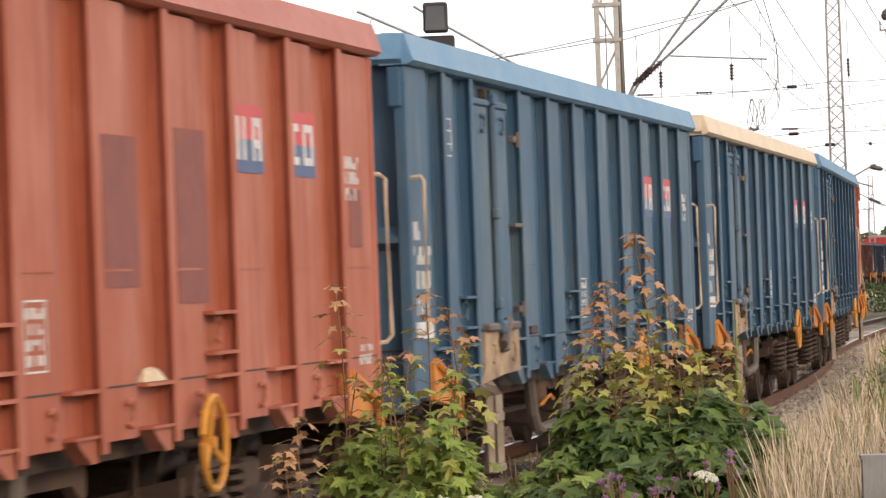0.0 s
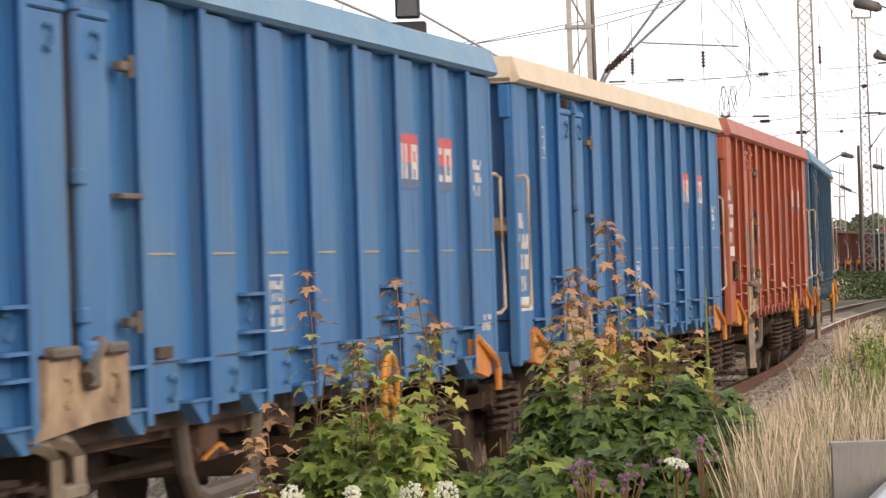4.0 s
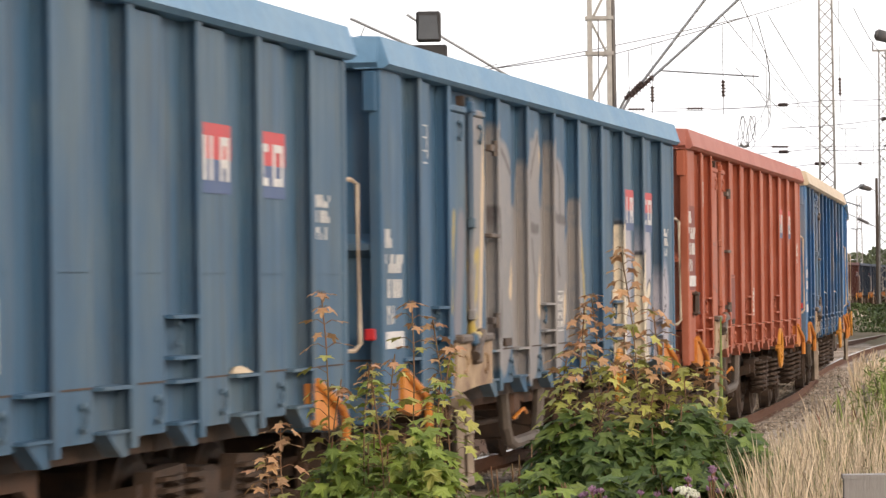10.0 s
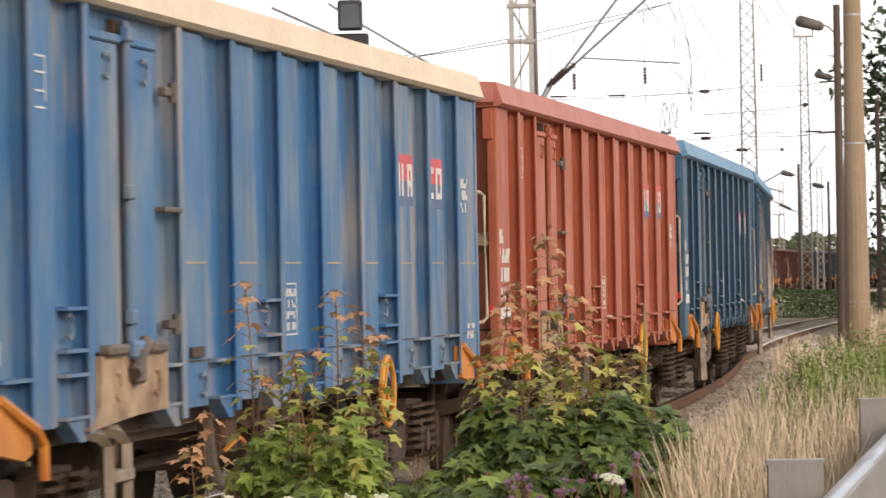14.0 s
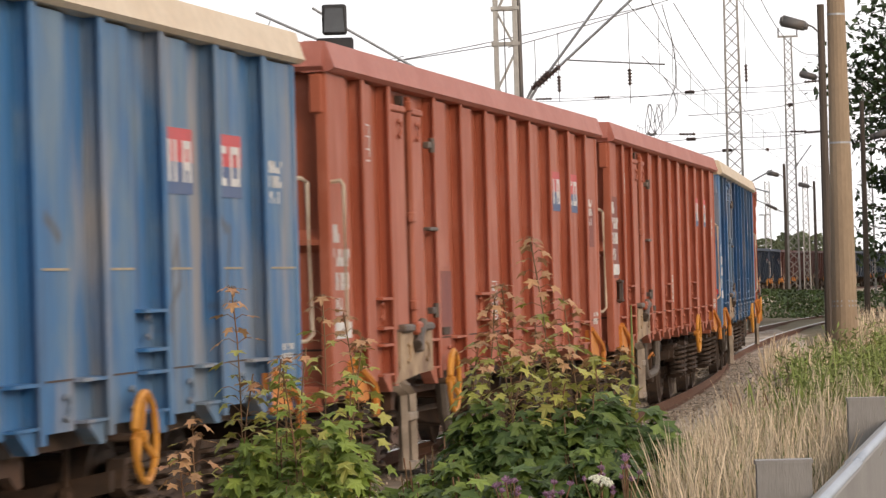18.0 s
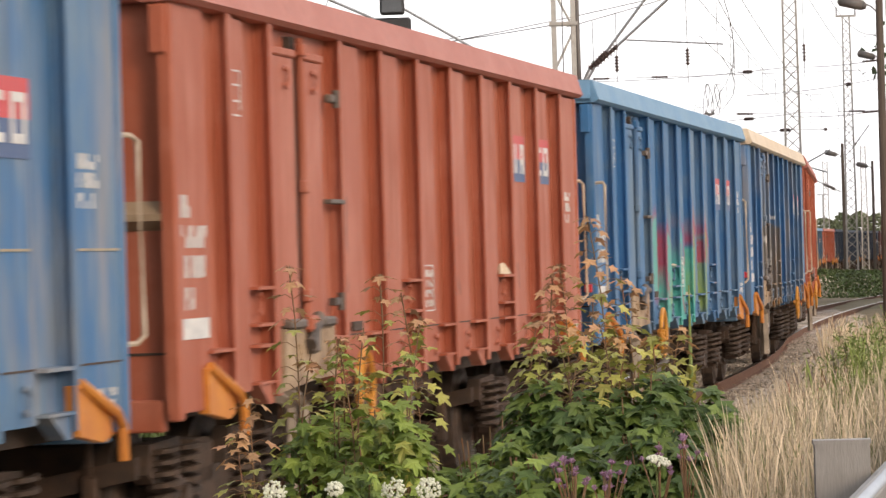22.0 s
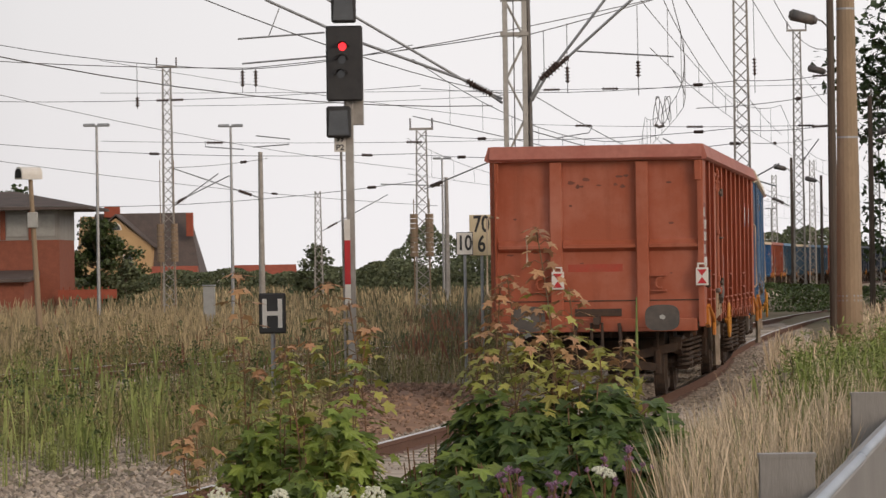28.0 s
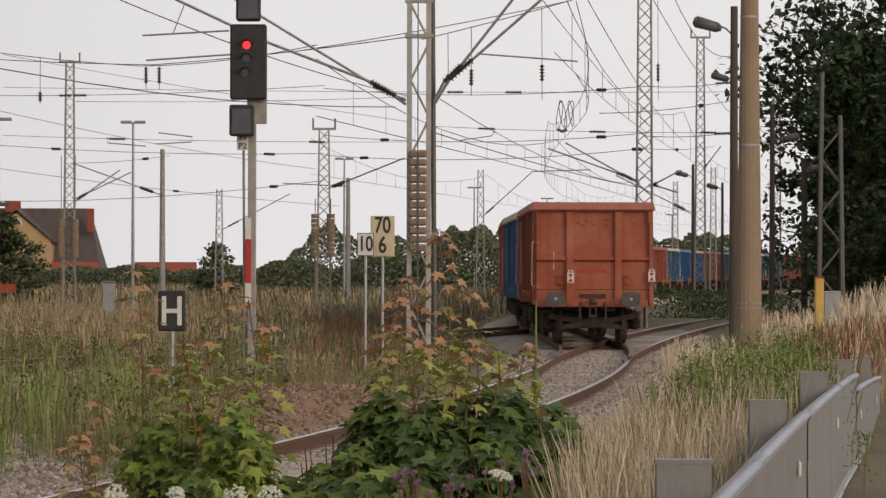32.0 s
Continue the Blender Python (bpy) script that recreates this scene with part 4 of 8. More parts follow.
    for x in (-1.15, 1.15):
        box(bm, (x, 0, 1.0), (0.09, 14.3, 0.17))
    for x in (-0.3, 0.3):
        box(bm, (x, 0, 0.93), (0.1, 14.0, 0.26))
    for y in (-3.6, -1.2, 1.2, 3.6):
        box(bm, (0, y, 0.98), (2.4, 0.1, 0.14))
    part("underframe", bm, under, w)
    bm = bmesh.new()
    box(bm, (0, 0, 1.09), (2.60, 14.44, 0.05))
    part("floor_plate", bm, under, w)
    for sy in (-5.35, 5.35):
        build_bogie(w, sy, full)
    if full:
        for name, ends, r in (("brake_cylinder", ((0.35, -1.6, 0.68), (0.35, -0.7, 0.68)), 0.2), ("brake_rod", ((0.6, -3.4, 0.62), (0.6, 2.6, 0.62)), 0.025)):
            bm = bmesh.new()
            rod(bm, *ends, r, seg=14)
            part(name, bm, under, w)
        bm = bmesh.new()
        box(bm, (-0.2, 0.6, 0.72), (0.5, 0.9, 0.22), 0.03)
        part("air_tank", bm, under, w)
        bm = bmesh.new()
        tube(bm, [(1.15, -1.42, 1.0), (1.15, -1.26, 0.66), (1.15, -1.12, 0.55), (1.15, -0.9, 0.51), (1.15, 0.1, 0.53), (1.15, 0.28, 0.57), (1.15, 0.36, 0.70), (1.15, 0.44, 1.0)], 0.05, 8)
        part("guard_tube", bm, tube_grey, w, "bent grey tube under the floor")
        bm = bmesh.new()
        box(bm, (1.06, -0.55, 0.82), (0.14, 0.34, 0.24), 0.03)
        rod(bm, (1.06, -0.78, 0.72), (1.06, -0.30, 0.72), 0.05, seg=8)
        rod(bm, (0.6, -0.5, 0.80), (1.1, -0.5, 0.80), 0.04, seg=8)
        part("brake_valve", bm, rust_brown, w, "rusty brake valve box under the floor")
        bm = bmesh.new()
        tube(bm, [(1.14, -0.82, 0.70), (1.19, -0.76, 0.76), (1.20, -0.66, 0.78), (1.20, -0.52, 0.74)], 0.014, 5)
        part("load_lever", bm, orange, w, "small orange load lever")
        bm = bmesh.new()
        prism(bm, [(-3.1, 1.0), (-3.1, 0.74), (-2.98, 0.74), (-2.9, 0.84), (0.1, 0.84), (0.3, 0.80), (1.7, 0.80), (1.86, 0.72), (1.96, 0.74), (1.96, 1.0), (1.84, 1.0), (1.8, 0.92), (-2.9, 0.92), (-3.0, 1.0)], 0, 0.98, 1.04)
        part("brake_lever_guide", bm, rust_brown, w, "brown brake lever guide")
    # step frame, orange corner steps, handwheel, handles
    bm = bmesh.new()
    for y in (-4.68, -4.30):
        tube(bm, [(XO - 0.12, y - 0.34, 1.02), (XO - 0.02, y - 0.10, 0.96), (XO, y, 0.90), (XO, y, 0.36)], 0.040, 4)
    for z in (0.38, 0.74):
        box(bm, (XO, -4.49, z), (0.10, 0.38, 0.06), 0.008)
    both("step_frame", bm, step_tan, "tan folded steel step frame", True)
    for y0, y1 in ((-6.82, -6.22), (6.3, 6.9)):
        bm = bmesh.new()
        prism(bm, [(y0, 1.19), (y0 + 0.1, 1.20), (y1, 1.03), (y1 + 0.02, 0.93), (y1 - 0.12, 0.90), (y0 + 0.02, 0.95)], 0, XO - 0.03, XO + 0.03)
        tube(bm, [(XO + 0.03, y0 + 0.05, 1.2), (XO + 0.06, y1, 1.04), (XO + 0.06, y1 + 0.1, 0.97), (XO + 0.06, y1 + 0.11, 0.80)], 0.028, 6)
        both("corner_step", bm, orange, "orange corner plate with a bent grip", True)
    bm = bmesh.new()
    n = 28
    tube(bm, [(XO + 0.10, WHEEL + 0.235 * math.cos(k * math.tau / n), 0.95 + 0.235 * math.sin(k * math.tau / n)) for k in range(n + 1)], 0.020, 6)
    for k in range(3):
        a = radians(90 + 120 * k)
        rod(bm, (XO + 0.07, WHEEL, 0.95), (XO + 0.10, WHEEL + 0.23 * math.cos(a), 0.95 + 0.23 * math.sin(a)), 0.019, seg=6)
    rod(bm, (XO + 0.04, WHEEL, 0.95), (XO + 0.11, WHEEL, 0.95), 0.035, seg=8)
    wheel = part("handwheel", bm, wheel_yellow, w, "yellow three-spoked brake handwheel")
    bm = bmesh.new()
    rod(bm, (0.9, WHEEL, 0.95), (XO + 0.05, WHEEL, 0.95), 0.022, seg=6)
    part("wheel_axle", bm, under, wheel)
    bm = bmesh.new()
    tube(bm, [(1.3, 7.36, 2.40), (1.40, 7.50, 2.41), (1.43, 7.56, 2.38), (1.44, 7.56, 1.40), (1.41, 7.52, 1.36), (1.3, 7.36, 1.36)], 0.015, 6)
    both("end_handle", bm, handle_white, "white bent handrail at the end corner")
    bm = bmesh.new()
    tube(bm, [(-0.92, -7.29, 2.14), (-0.92, -7.40, 2.15), (-0.92, -7.42, 2.10), (-0.92, -7.42, 1.80), (-0.92, -7.40, 1.76), (-0.92, -7.29, 1.76)], 0.017, 6)
    both("end_grip", bm, handle_white, "white grip on the end wall")
    # markings
    x = XO + 0.004
    bm = bmesh.new()
    for k, (z, y1) in enumerate(((2.06, -6.98), (1.90, -6.66), (1.74, -6.70), (1.57, -6.96))):
        glyph_bars(bm, -7.3, y1, z, 0.12, 5 + k, x)
    tagged(part("wagon_lettering", bm, mark_white, w, "rows of small white lettering bars"), kind="stuff")
    bm = bmesh.new()
    box(bm, (x, -6.97, 1.41), (0.004, 0.62, 0.11))
    part("white_label", bm, mark_white, w, "white label strip")
    bm = bmesh.new()
    for k, z in enumerate((2.46, 2.37, 2.27)):
        glyph_bars(bm, 6.44, 6.92, z, 0.075, 15 + k, x)
    for z0, z1 in ((1.22, 1.29),):
        glyph_bars(bm, 6.74, 7.10, 1.34, 0.04, 31, x)
        glyph_bars(bm, 6.74, 7.10, 1.27, 0.06, 32, x)
    tagged(part("name_lettering", bm, mark_white, w, "rows of white lettering bars"), kind="stuff")
    bm = bmesh.new()
    for k, z in enumerate((1.65, 1.58, 1.51, 1.44)):
        glyph_bars(bm, -0.18, 0.11, z, 0.05, 41 + k, x)
    for z in (1.705, 1.39):
        box(bm, (x, -0.03, z), (0.004, 0.34, 0.010))
    for y in (-0.195, 0.135):
        box(bm, (x, y, 1.547), (0.004, 0.010, 0.315))
    tagged(part("load_table", bm, mark_white, w, "small white ruled load table"), kind="stuff")
    bm = bmesh.new()
    for z in (2.83, 2.75, 2.66, 2.58):
        box(bm, (x, -5.88, z), (0.004, 0.22, 0.010))
    for y in (-5.99, -5.77):
        box(bm, (x, y, 2.72), (0.004, 0.010, 0.22))
    tagged(part("length_mark", bm, mark_white, w, "thin white ruled mark"), kind="stuff")
    for y0, y1, shapes in ((3.74, 4.41, (0.06, 0.20, 0.42, 0.56)), (5.03, 5.70, (0.08, 0.36, 0.55))):
        bm = bmesh.new()
        box(bm, (x, (y0 + y1) / 2, 2.525), (0.004, y1 - y0, 0.19))
        part("emblem_red", bm, mark_red, w, "red half of a company emblem")
        bm = bmesh.new()
        box(bm, (x, (y0 + y1) / 2, 2.340), (0.004, y1 - y0, 0.18))
        part("emblem_blue", bm, mark_blue, w, "dark blue half of a company emblem")
        bm = bmesh.new()
        for o in shapes:
            box(bm, (x + 0.004, y0 + o + 0.03, 2.435), (0.004, 0.055, 0.235))
        bars = ((0.17, 2.53, 0.16), (0.17, 2.34, 0.16), (0.49, 2.53, 0.20), (0.49, 2.34, 0.20)) if y0 > 4.5 else ((0.52, 2.53, 0.16), (0.52, 2.41, 0.16))
        for o, z, wd in bars:
            box(bm, (x + 0.004, y0 + o, z), (0.004, wd, 0.045))
        tagged(part("emblem_white", bm, mark_white, w, "white blocks of a company emblem"), kind="stuff")
    return w


def recolour(w, colour, rim):
    """Gives a wagon its own paint, object by object."""
    for o in w.children_recursive:
        if o.type == "MESH" and o.material_slots:
            m = o.data.materials[0]
            new_m = paint[colour] if m == paint["red"] else rim if m == rim_red else None
            if o.name.startswith("seam_strip"):
                new_m = seam_cream if colour in ("blue", "rusty", "fresh") else new_m
            if o.name.startswith("seam_line"):
                new_m = under
            if new_m and new_m != m:
                o.material_slots[0].link = "OBJECT"
                o.material_slots[0].material = new_m


LABEL = {"red": "oxide-red high-sided open wagon with pressed side posts", "blue": "blue high-sided open wagon with pressed side posts",
         "fresh": "clean bright blue high-sided open wagon", "dull": "weathered grey-blue high-sided open wagon", "silver": "grey-blue open wagon with silver and yellow graffiti",
         "rusty": "blue open wagon with brown and orange graffiti", "green": "blue open wagon with turquoise and green graffiti",
         "tagged": "oxide-red open wagon with yellow and dark graffiti", "inked": "oxide-red open wagon with dark sprayed squiggles",
         "flamed": "oxide-red open wagon with faint orange scrawls", "scrawled": "oxide-red open wagon with grey scrawls on its doors", "old": "blue high-sided open wagon far down the line, darkened for shade",
         "brown": "brown-red high-sided open wagon far down the line, darkened for shade"}
# place in the train counted back from the reference wagon: paint and rim
TRAIN = {  # paint names by place
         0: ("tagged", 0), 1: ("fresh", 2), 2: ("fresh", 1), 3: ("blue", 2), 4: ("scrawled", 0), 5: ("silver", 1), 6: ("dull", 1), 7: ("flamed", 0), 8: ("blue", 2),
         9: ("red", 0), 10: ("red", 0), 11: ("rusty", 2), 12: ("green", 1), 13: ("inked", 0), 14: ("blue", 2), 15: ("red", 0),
         -1: ("dull", 1), -2: ("dull", 2), -3: ("dull", 1), -4: ("red", 0)}
# far wagons get the two paints darkened for shade
for k in (-8, -9, -10, -11, -15, -16, -17):
    TRAIN[k] = ("brown", 0)
for k in (-5, -6, -7, -12, -13, -14, -18, -19):
    TRAIN[k] = ("old", 1)
wagon_near, wagon_far = build_wagon(True), build_wagon(False)
wagons = {}
for k, (colour, rim) in sorted(TRAIN.items()):
    src = wagon_near if k > -5 else wagon_far
    first = k in (0, -5)
    wagons[k] = src if first else copy_thing(src, pose(0, 0, 0))
for k, (colour, rim) in TRAIN.items():
    # rims of the far wagons take the same shade-darkened paint
    recolour(wagons[k], colour, paint[colour] if k < -4 else (rim_red, rim_blue, cream)[rim])
    tagged(wagons[k], LABEL[colour] + ("" if rim < 2 else ", cream top rim"))


def tail_boards(w):
    """The two white and red tail boards of the last wagon."""
    for x, y, z in ((-0.52, -7.40, 1.56), (1.385, -7.42, 1.59)):
        bm = bmesh.new()
        box(bm, (x, y, z), (0.165, 0.02, 0.235), 0.006)
        for dx in (-0.05, 0.05):
            box(bm, (x + dx, y, z + 0.14), (0.022, 0.02, 0.06))
        box(bm, (x, y, z + 0.17), (0.12, 0.02, 0.022))
        b = part("tail_board", bm, sign_white, w, "white tail board with two red triangles")
        bm = bmesh.new()
        for s in (-1, 1):
            prism(bm, [(x - 0.062, z + s * 0.092), (x + 0.062, z + s * 0.092), (x, z + s * 0.006)], 1, y - 0.016, y - 0.011)
        tagged(part("red_triangle_pair", bm, sign_red, b), "two red triangles point to point")
    # scuffs, a faded red stripe and white smears of the end wall
    r = random.Random(4)
    for x, z, w0, h0 in [(r.uniform(-0.4, 0.45), r.uniform(2.78, 2.96), r.uniform(0.02, 0.07), r.uniform(0.015, 0.04)) for _ in range(9)] + [(r.uniform(-1.2, 1.2), r.uniform(1.5, 2.9), r.uniform(0.02, 0.06), r.uniform(0.008, 0.02)) for _ in range(12)]:
        bm = bmesh.new()
        prism(bm, [(x + w0 * math.cos(a) * r.uniform(0.5, 1.0), z + h0 * math.sin(a) * r.uniform(0.6, 1.0)) for a in [k * math.tau / 9 for k in range(9)]], 1, -7.2735, -7.269)
        part("scuff_mark", bm, smear, w, "dark scuff on the end wall")
    bm = bmesh.new()
    box(bm, (-0.03, -7.271, 1.72), (0.72, 0.006, 0.10))
    part("faded_stripe", bm, stripe_red, w, "faded red painted stripe")
    for x in (-0.88, 0.88):
        bm = bmesh.new()
        prism(bm, [(x + 0.05 * math.cos(a) * r.uniform(0.6, 1.0), 1.07 + 0.04 * math.sin(a) * r.uniform(0.6, 1.0)) for a in [k * math.tau / 10 for k in range(10)]], 1, -7.844, -7.839)
        part("grease_smear", bm, cabinet_grey, w, "pale smear on the buffer head")


tail_boards(wagons[15])


def side_patches(w, fields, material=None, label="dull maroon repainted rectangle"):
    """Repainted rectangles on the posts: y0, y1, z0, z1."""
    for y0, y1, z0, z1 in fields:
        bm = bmesh.new()
        box(bm, (XO + 0.002, (y0 + y1) / 2, (z0 + z1) / 2), (0.003, y1 - y0, z1 - z0))
        part("repaint_patch", bm, material or patch_brown, w, label)


side_patches(wagons[0], ((1.15, 1.76, 1.75, 2.48), (2.50, 3.12, 1.66, 2.55), (-1.50, -0.85, 1.58, 2.27), (6.60, 6.95, 1.95, 2.3)))
side_patches(wagons[4], ((-2.83, -2.28, 1.36, 1.86), (-6.02, -5.75, 1.45, 1.9)))
side_patches(wagons[10], ((-2.80, -2.28, 1.30, 1.80), (6.62, 6.98, 2.02, 2.41)))
side_patches(wagons[15], ((-2.88, -2.25, 1.35, 1.87), (-1.6, -1.45, 1.36, 1.75)))
side_patches(wagons[6], ((-1.38, -0.90, 1.44, 1.75),), mark_blue, "dark blue repainted rectangle")
for k in (0, 4, 9, 15):
    side_patches(wagons[k], ((-7.34, -6.66, 1.70, 2.56),))
    for o in wagons[k].children:
        if o.name.split(".")[0] in ("wagon_lettering", "white_label"):
            o.location.z += 0.38
            o.location.x += 0.003
    bm = bmesh.new()
    box(bm, (XO + 0.03, -6.86, 1.56), (0.06, 0.16, 0.26), 0.03)
    for z in (1.46, 1.66):
        box(bm, (XO + 0.03, -6.86, z), (0.07, 0.20, 0.03), 0.008)
    part("plate_holder", bm, under, wagons[k], "dark oval plate holder on the corner panel")
for k in (2, 3, 5, 6, 7, 8, 11, 12, 14):
    bm = bmesh.new()
    box(bm, (1.33, -7.385, 1.45), (0.07, 0.03, 0.075), 0.008)
    part("red_reflector", bm, sign_red, wagons[k], "small red square at the end corner")
for k, w in wagons.items():
    for o in w.children:
        base = o.name.split(".")[0]
        if base.startswith("emblem") and TRAIN[k][1] == 0:
            o.location.z += 0.10
        if base == "name_lettering" and k in (1, 4, 5, 6, 7, 13, 14, 15):
            o.location.z -= 0.20
        if base == "handwheel" and k in (1, 6, 10, 12, 13, 15):
            o.location.y -= 5.60
        if base == "end_rail" and k in (1, 3, 7, 8, 11, 13, 14):
            o.material_slots[0].link = "OBJECT"
            o.material_slots[0].material = ledge_dust
for k in (-3, -2, -1, 1, 10, 12):
    bm = bmesh.new()
    tube(bm, [(XO - 0.01, -7.28, 2.40), (XO + 0.07, -7.28, 2.41), (XO + 0.09, -7.28, 2.38), (XO + 0.09, -7.28, 1.42), (XO + 0.07, -7.28, 1.39), (XO - 0.01, -7.28, 1.40)], 0.016, 6)
    part("side_handrail", bm, handle_white, wagons[k], "long white handrail on the corner panel")


def spill(w, y, z, half, h, seed):
    """A pale heap on a ledge: spilled load, and where thin a sky-lit ledge top."""
    r = random.Random(seed)
    bm = bmesh.new()
    n = 9
    ring = [bm.verts.new((XS + 0.045 + 0.045 * math.cos(i * math.tau / n), y + half * math.sin(i * math.tau / n) * r.uniform(0.8, 1.0), z)) for i in range(n)]
    mid = [bm.verts.new((XS + 0.035 + 0.025 * math.cos(i * math.tau / n), y + 0.55 * half * math.sin(i * math.tau / n) * r.uniform(0.7, 1.0), z + h * r.uniform(0.6, 0.9))) for i in range(n)]
    tip = bm.verts.new((XS + 0.03, y + half * r.uniform(-0.2, 0.2), z + h))
    for i in range(n):
        j = (i + 1) % n
        bm.faces.new((ring[i], ring[j], mid[j], mid[i]))
        bm.faces.new((mid[i], mid[j], tip))
    bm.faces.new(ring[::-1])
    part("spilled_load", bm, spill_mat, w, "pale heap on a ledge, for spilled load and sky-lit ledge tops")


# the thin ones on wagon 12 stand in for skylight on the ledge tops
for n, (k, y, z, half, h) in enumerate(((0, 2.02, 1.29, 0.25, 0.07), (3, 3.38, 1.62, 0.25, 0.03), (3, -0.62, 1.62, 0.2, 0.025), (5, 3.38, 1.62, 0.27, 0.10), (6, 4.72, 1.29, 0.24, 0.04), (13, 3.38, 1.62, 0.26, 0.09),
                                        (14, 3.38, 1.62, 0.25, 0.02), (14, 3.38, 1.41, 0.2, 0.04), (12, -0.62, 1.62, 0.22, 0.02), (12, 0.7, 1.29, 0.2, 0.03), (7, -5.3, 1.62, 0.2, 0.02), (7, 0.7, 1.29, 0.2, 0.025), (1, -0.62, 1.62, 0.2, 0.02))):
    spill(wagons[k], y, z, half, h, n)


# ---- masts, signals, poles ----
def lattice(bm, h, w0, w1, bays, leg=0.05, brace=0.025, z0=-0.5):
    """A square lattice tower about the origin, from z0 up to h."""
    def corner(i, z):
        f = (z - z0) / (h - z0)
        w = (w0 + (w1 - w0) * f) / 2
        return Vector(((-w, w, w, -w)[i], (-w, -w, w, w)[i], z))
    for i in range(4):
        a, b = corner(i, z0), corner(i, h)
        rod(bm, a, b, leg, leg * 0.8, 4)
    for n in range(bays):
        za, zb = z0 + (h - z0) * n / bays, z0 + (h - z0) * (n + 1) / bays
        for i in range(4):
            j = (i + 1) % 4
            if n % 2:
                i, j = j, i
            rod(bm, corner(i, za), corner(j, zb), brace, brace, 4)
    return corner


def insulator(bm, a, b, r=0.075, discs=6):
    """A ribbed insulator between two points."""
    a, b = Vector(a), Vector(b)
    rod(bm, a, b, r * 0.45, seg=8)
    for k in range(discs):
        c, d = a.lerp(b, (k + 0.35) / discs), a.lerp(b, (k + 0.65) / discs)
        rod(bm, c, d, r, r * 0.7, 10)


def lattice_mast(at, h, w0, w1, bays, label, horns=True, weights=0, leg=0.045, brace=0.02):
    m = thing("catenary_mast", label, "catenary mast", (at[0], at[1], 0), group="catenary masts")
    bm = bmesh.new()
    lattice(bm, h, w0, w1, bays, leg, brace)
    part("lattice_tower", bm, lattice_steel, m)
    if horns:
        bm = bmesh.new()
        box(bm, (0, 0, h + 0.05), (1.0, 0.12, 0.1))
        part("cross_arm", bm, lattice_steel, m)
        bm = bmesh.new()
        for x in (-0.46, 0.46):
            insulator(bm, (x, 0, h + 0.1), (x, 0, h + 0.5), 0.06, 4)
        part("top_insulator_pair", bm, insulator_mat, m)
    for n in range(weights):
        bm = bmesh.new()
        x = (-0.35, 0.3)[n]
        for k in range(9):
            rod(bm, (x, -0.4, 2.3 + k * 0.2), (x, -0.4, 2.48 + k * 0.2), 0.17, seg=12)
        rod(bm, (x, -0.4, 4.1), (x, -0.4, h * 0.62), 0.02, seg=5)
        rod(bm, (x, -0.4, -0.4), (x, -0.4, 2.3), 0.03, seg=5)
        part("tension_weight_stack", bm, weight_mat, m, "stack of round concrete tension weights")
    return m


lattice_mast((-17.51, 190.0, 11.49), 11.4, 0.55, 0.36, 26, "grey lattice catenary mast with two tension weights", True, 2)
lattice_mast((-5.00, 170.0, 7.81), 7.6, 0.6, 0.4, 18, "grey lattice catenary mast with weights", True, 2)
lattice_mast((-13.25, 240.0, 6.43), 6.5, 0.5, 0.3, 14, "slim lattice mast beyond the grass", False)
lattice_mast((2.12, 230.0, 7.45), 7.45, 0.5, 0.3, 14, "slim ladder-like lattice mast", False)
lattice_mast((7.44, 150.0, 11.73), 14.5, 0.62, 0.44, 30, "tall grey lattice catenary mast", True)
lattice_mast((12.68, 200.0, 13.40), 13.2, 0.55, 0.34, 30, "tall slim lattice mast", True)
lattice_mast((18.09, 220.0, 11.96), 11.9, 0.5, 0.32, 28, "lattice mast beside the trees", True)
lattice_mast((19.99, 300.0, 9.61), 9.4, 0.5, 0.34, 20, "far slim lattice catenary mast", False)
lattice_mast((18.33, 320.0, 8.89), 8.8, 0.5, 0.34, 20, "far slim lattice catenary mast", False)


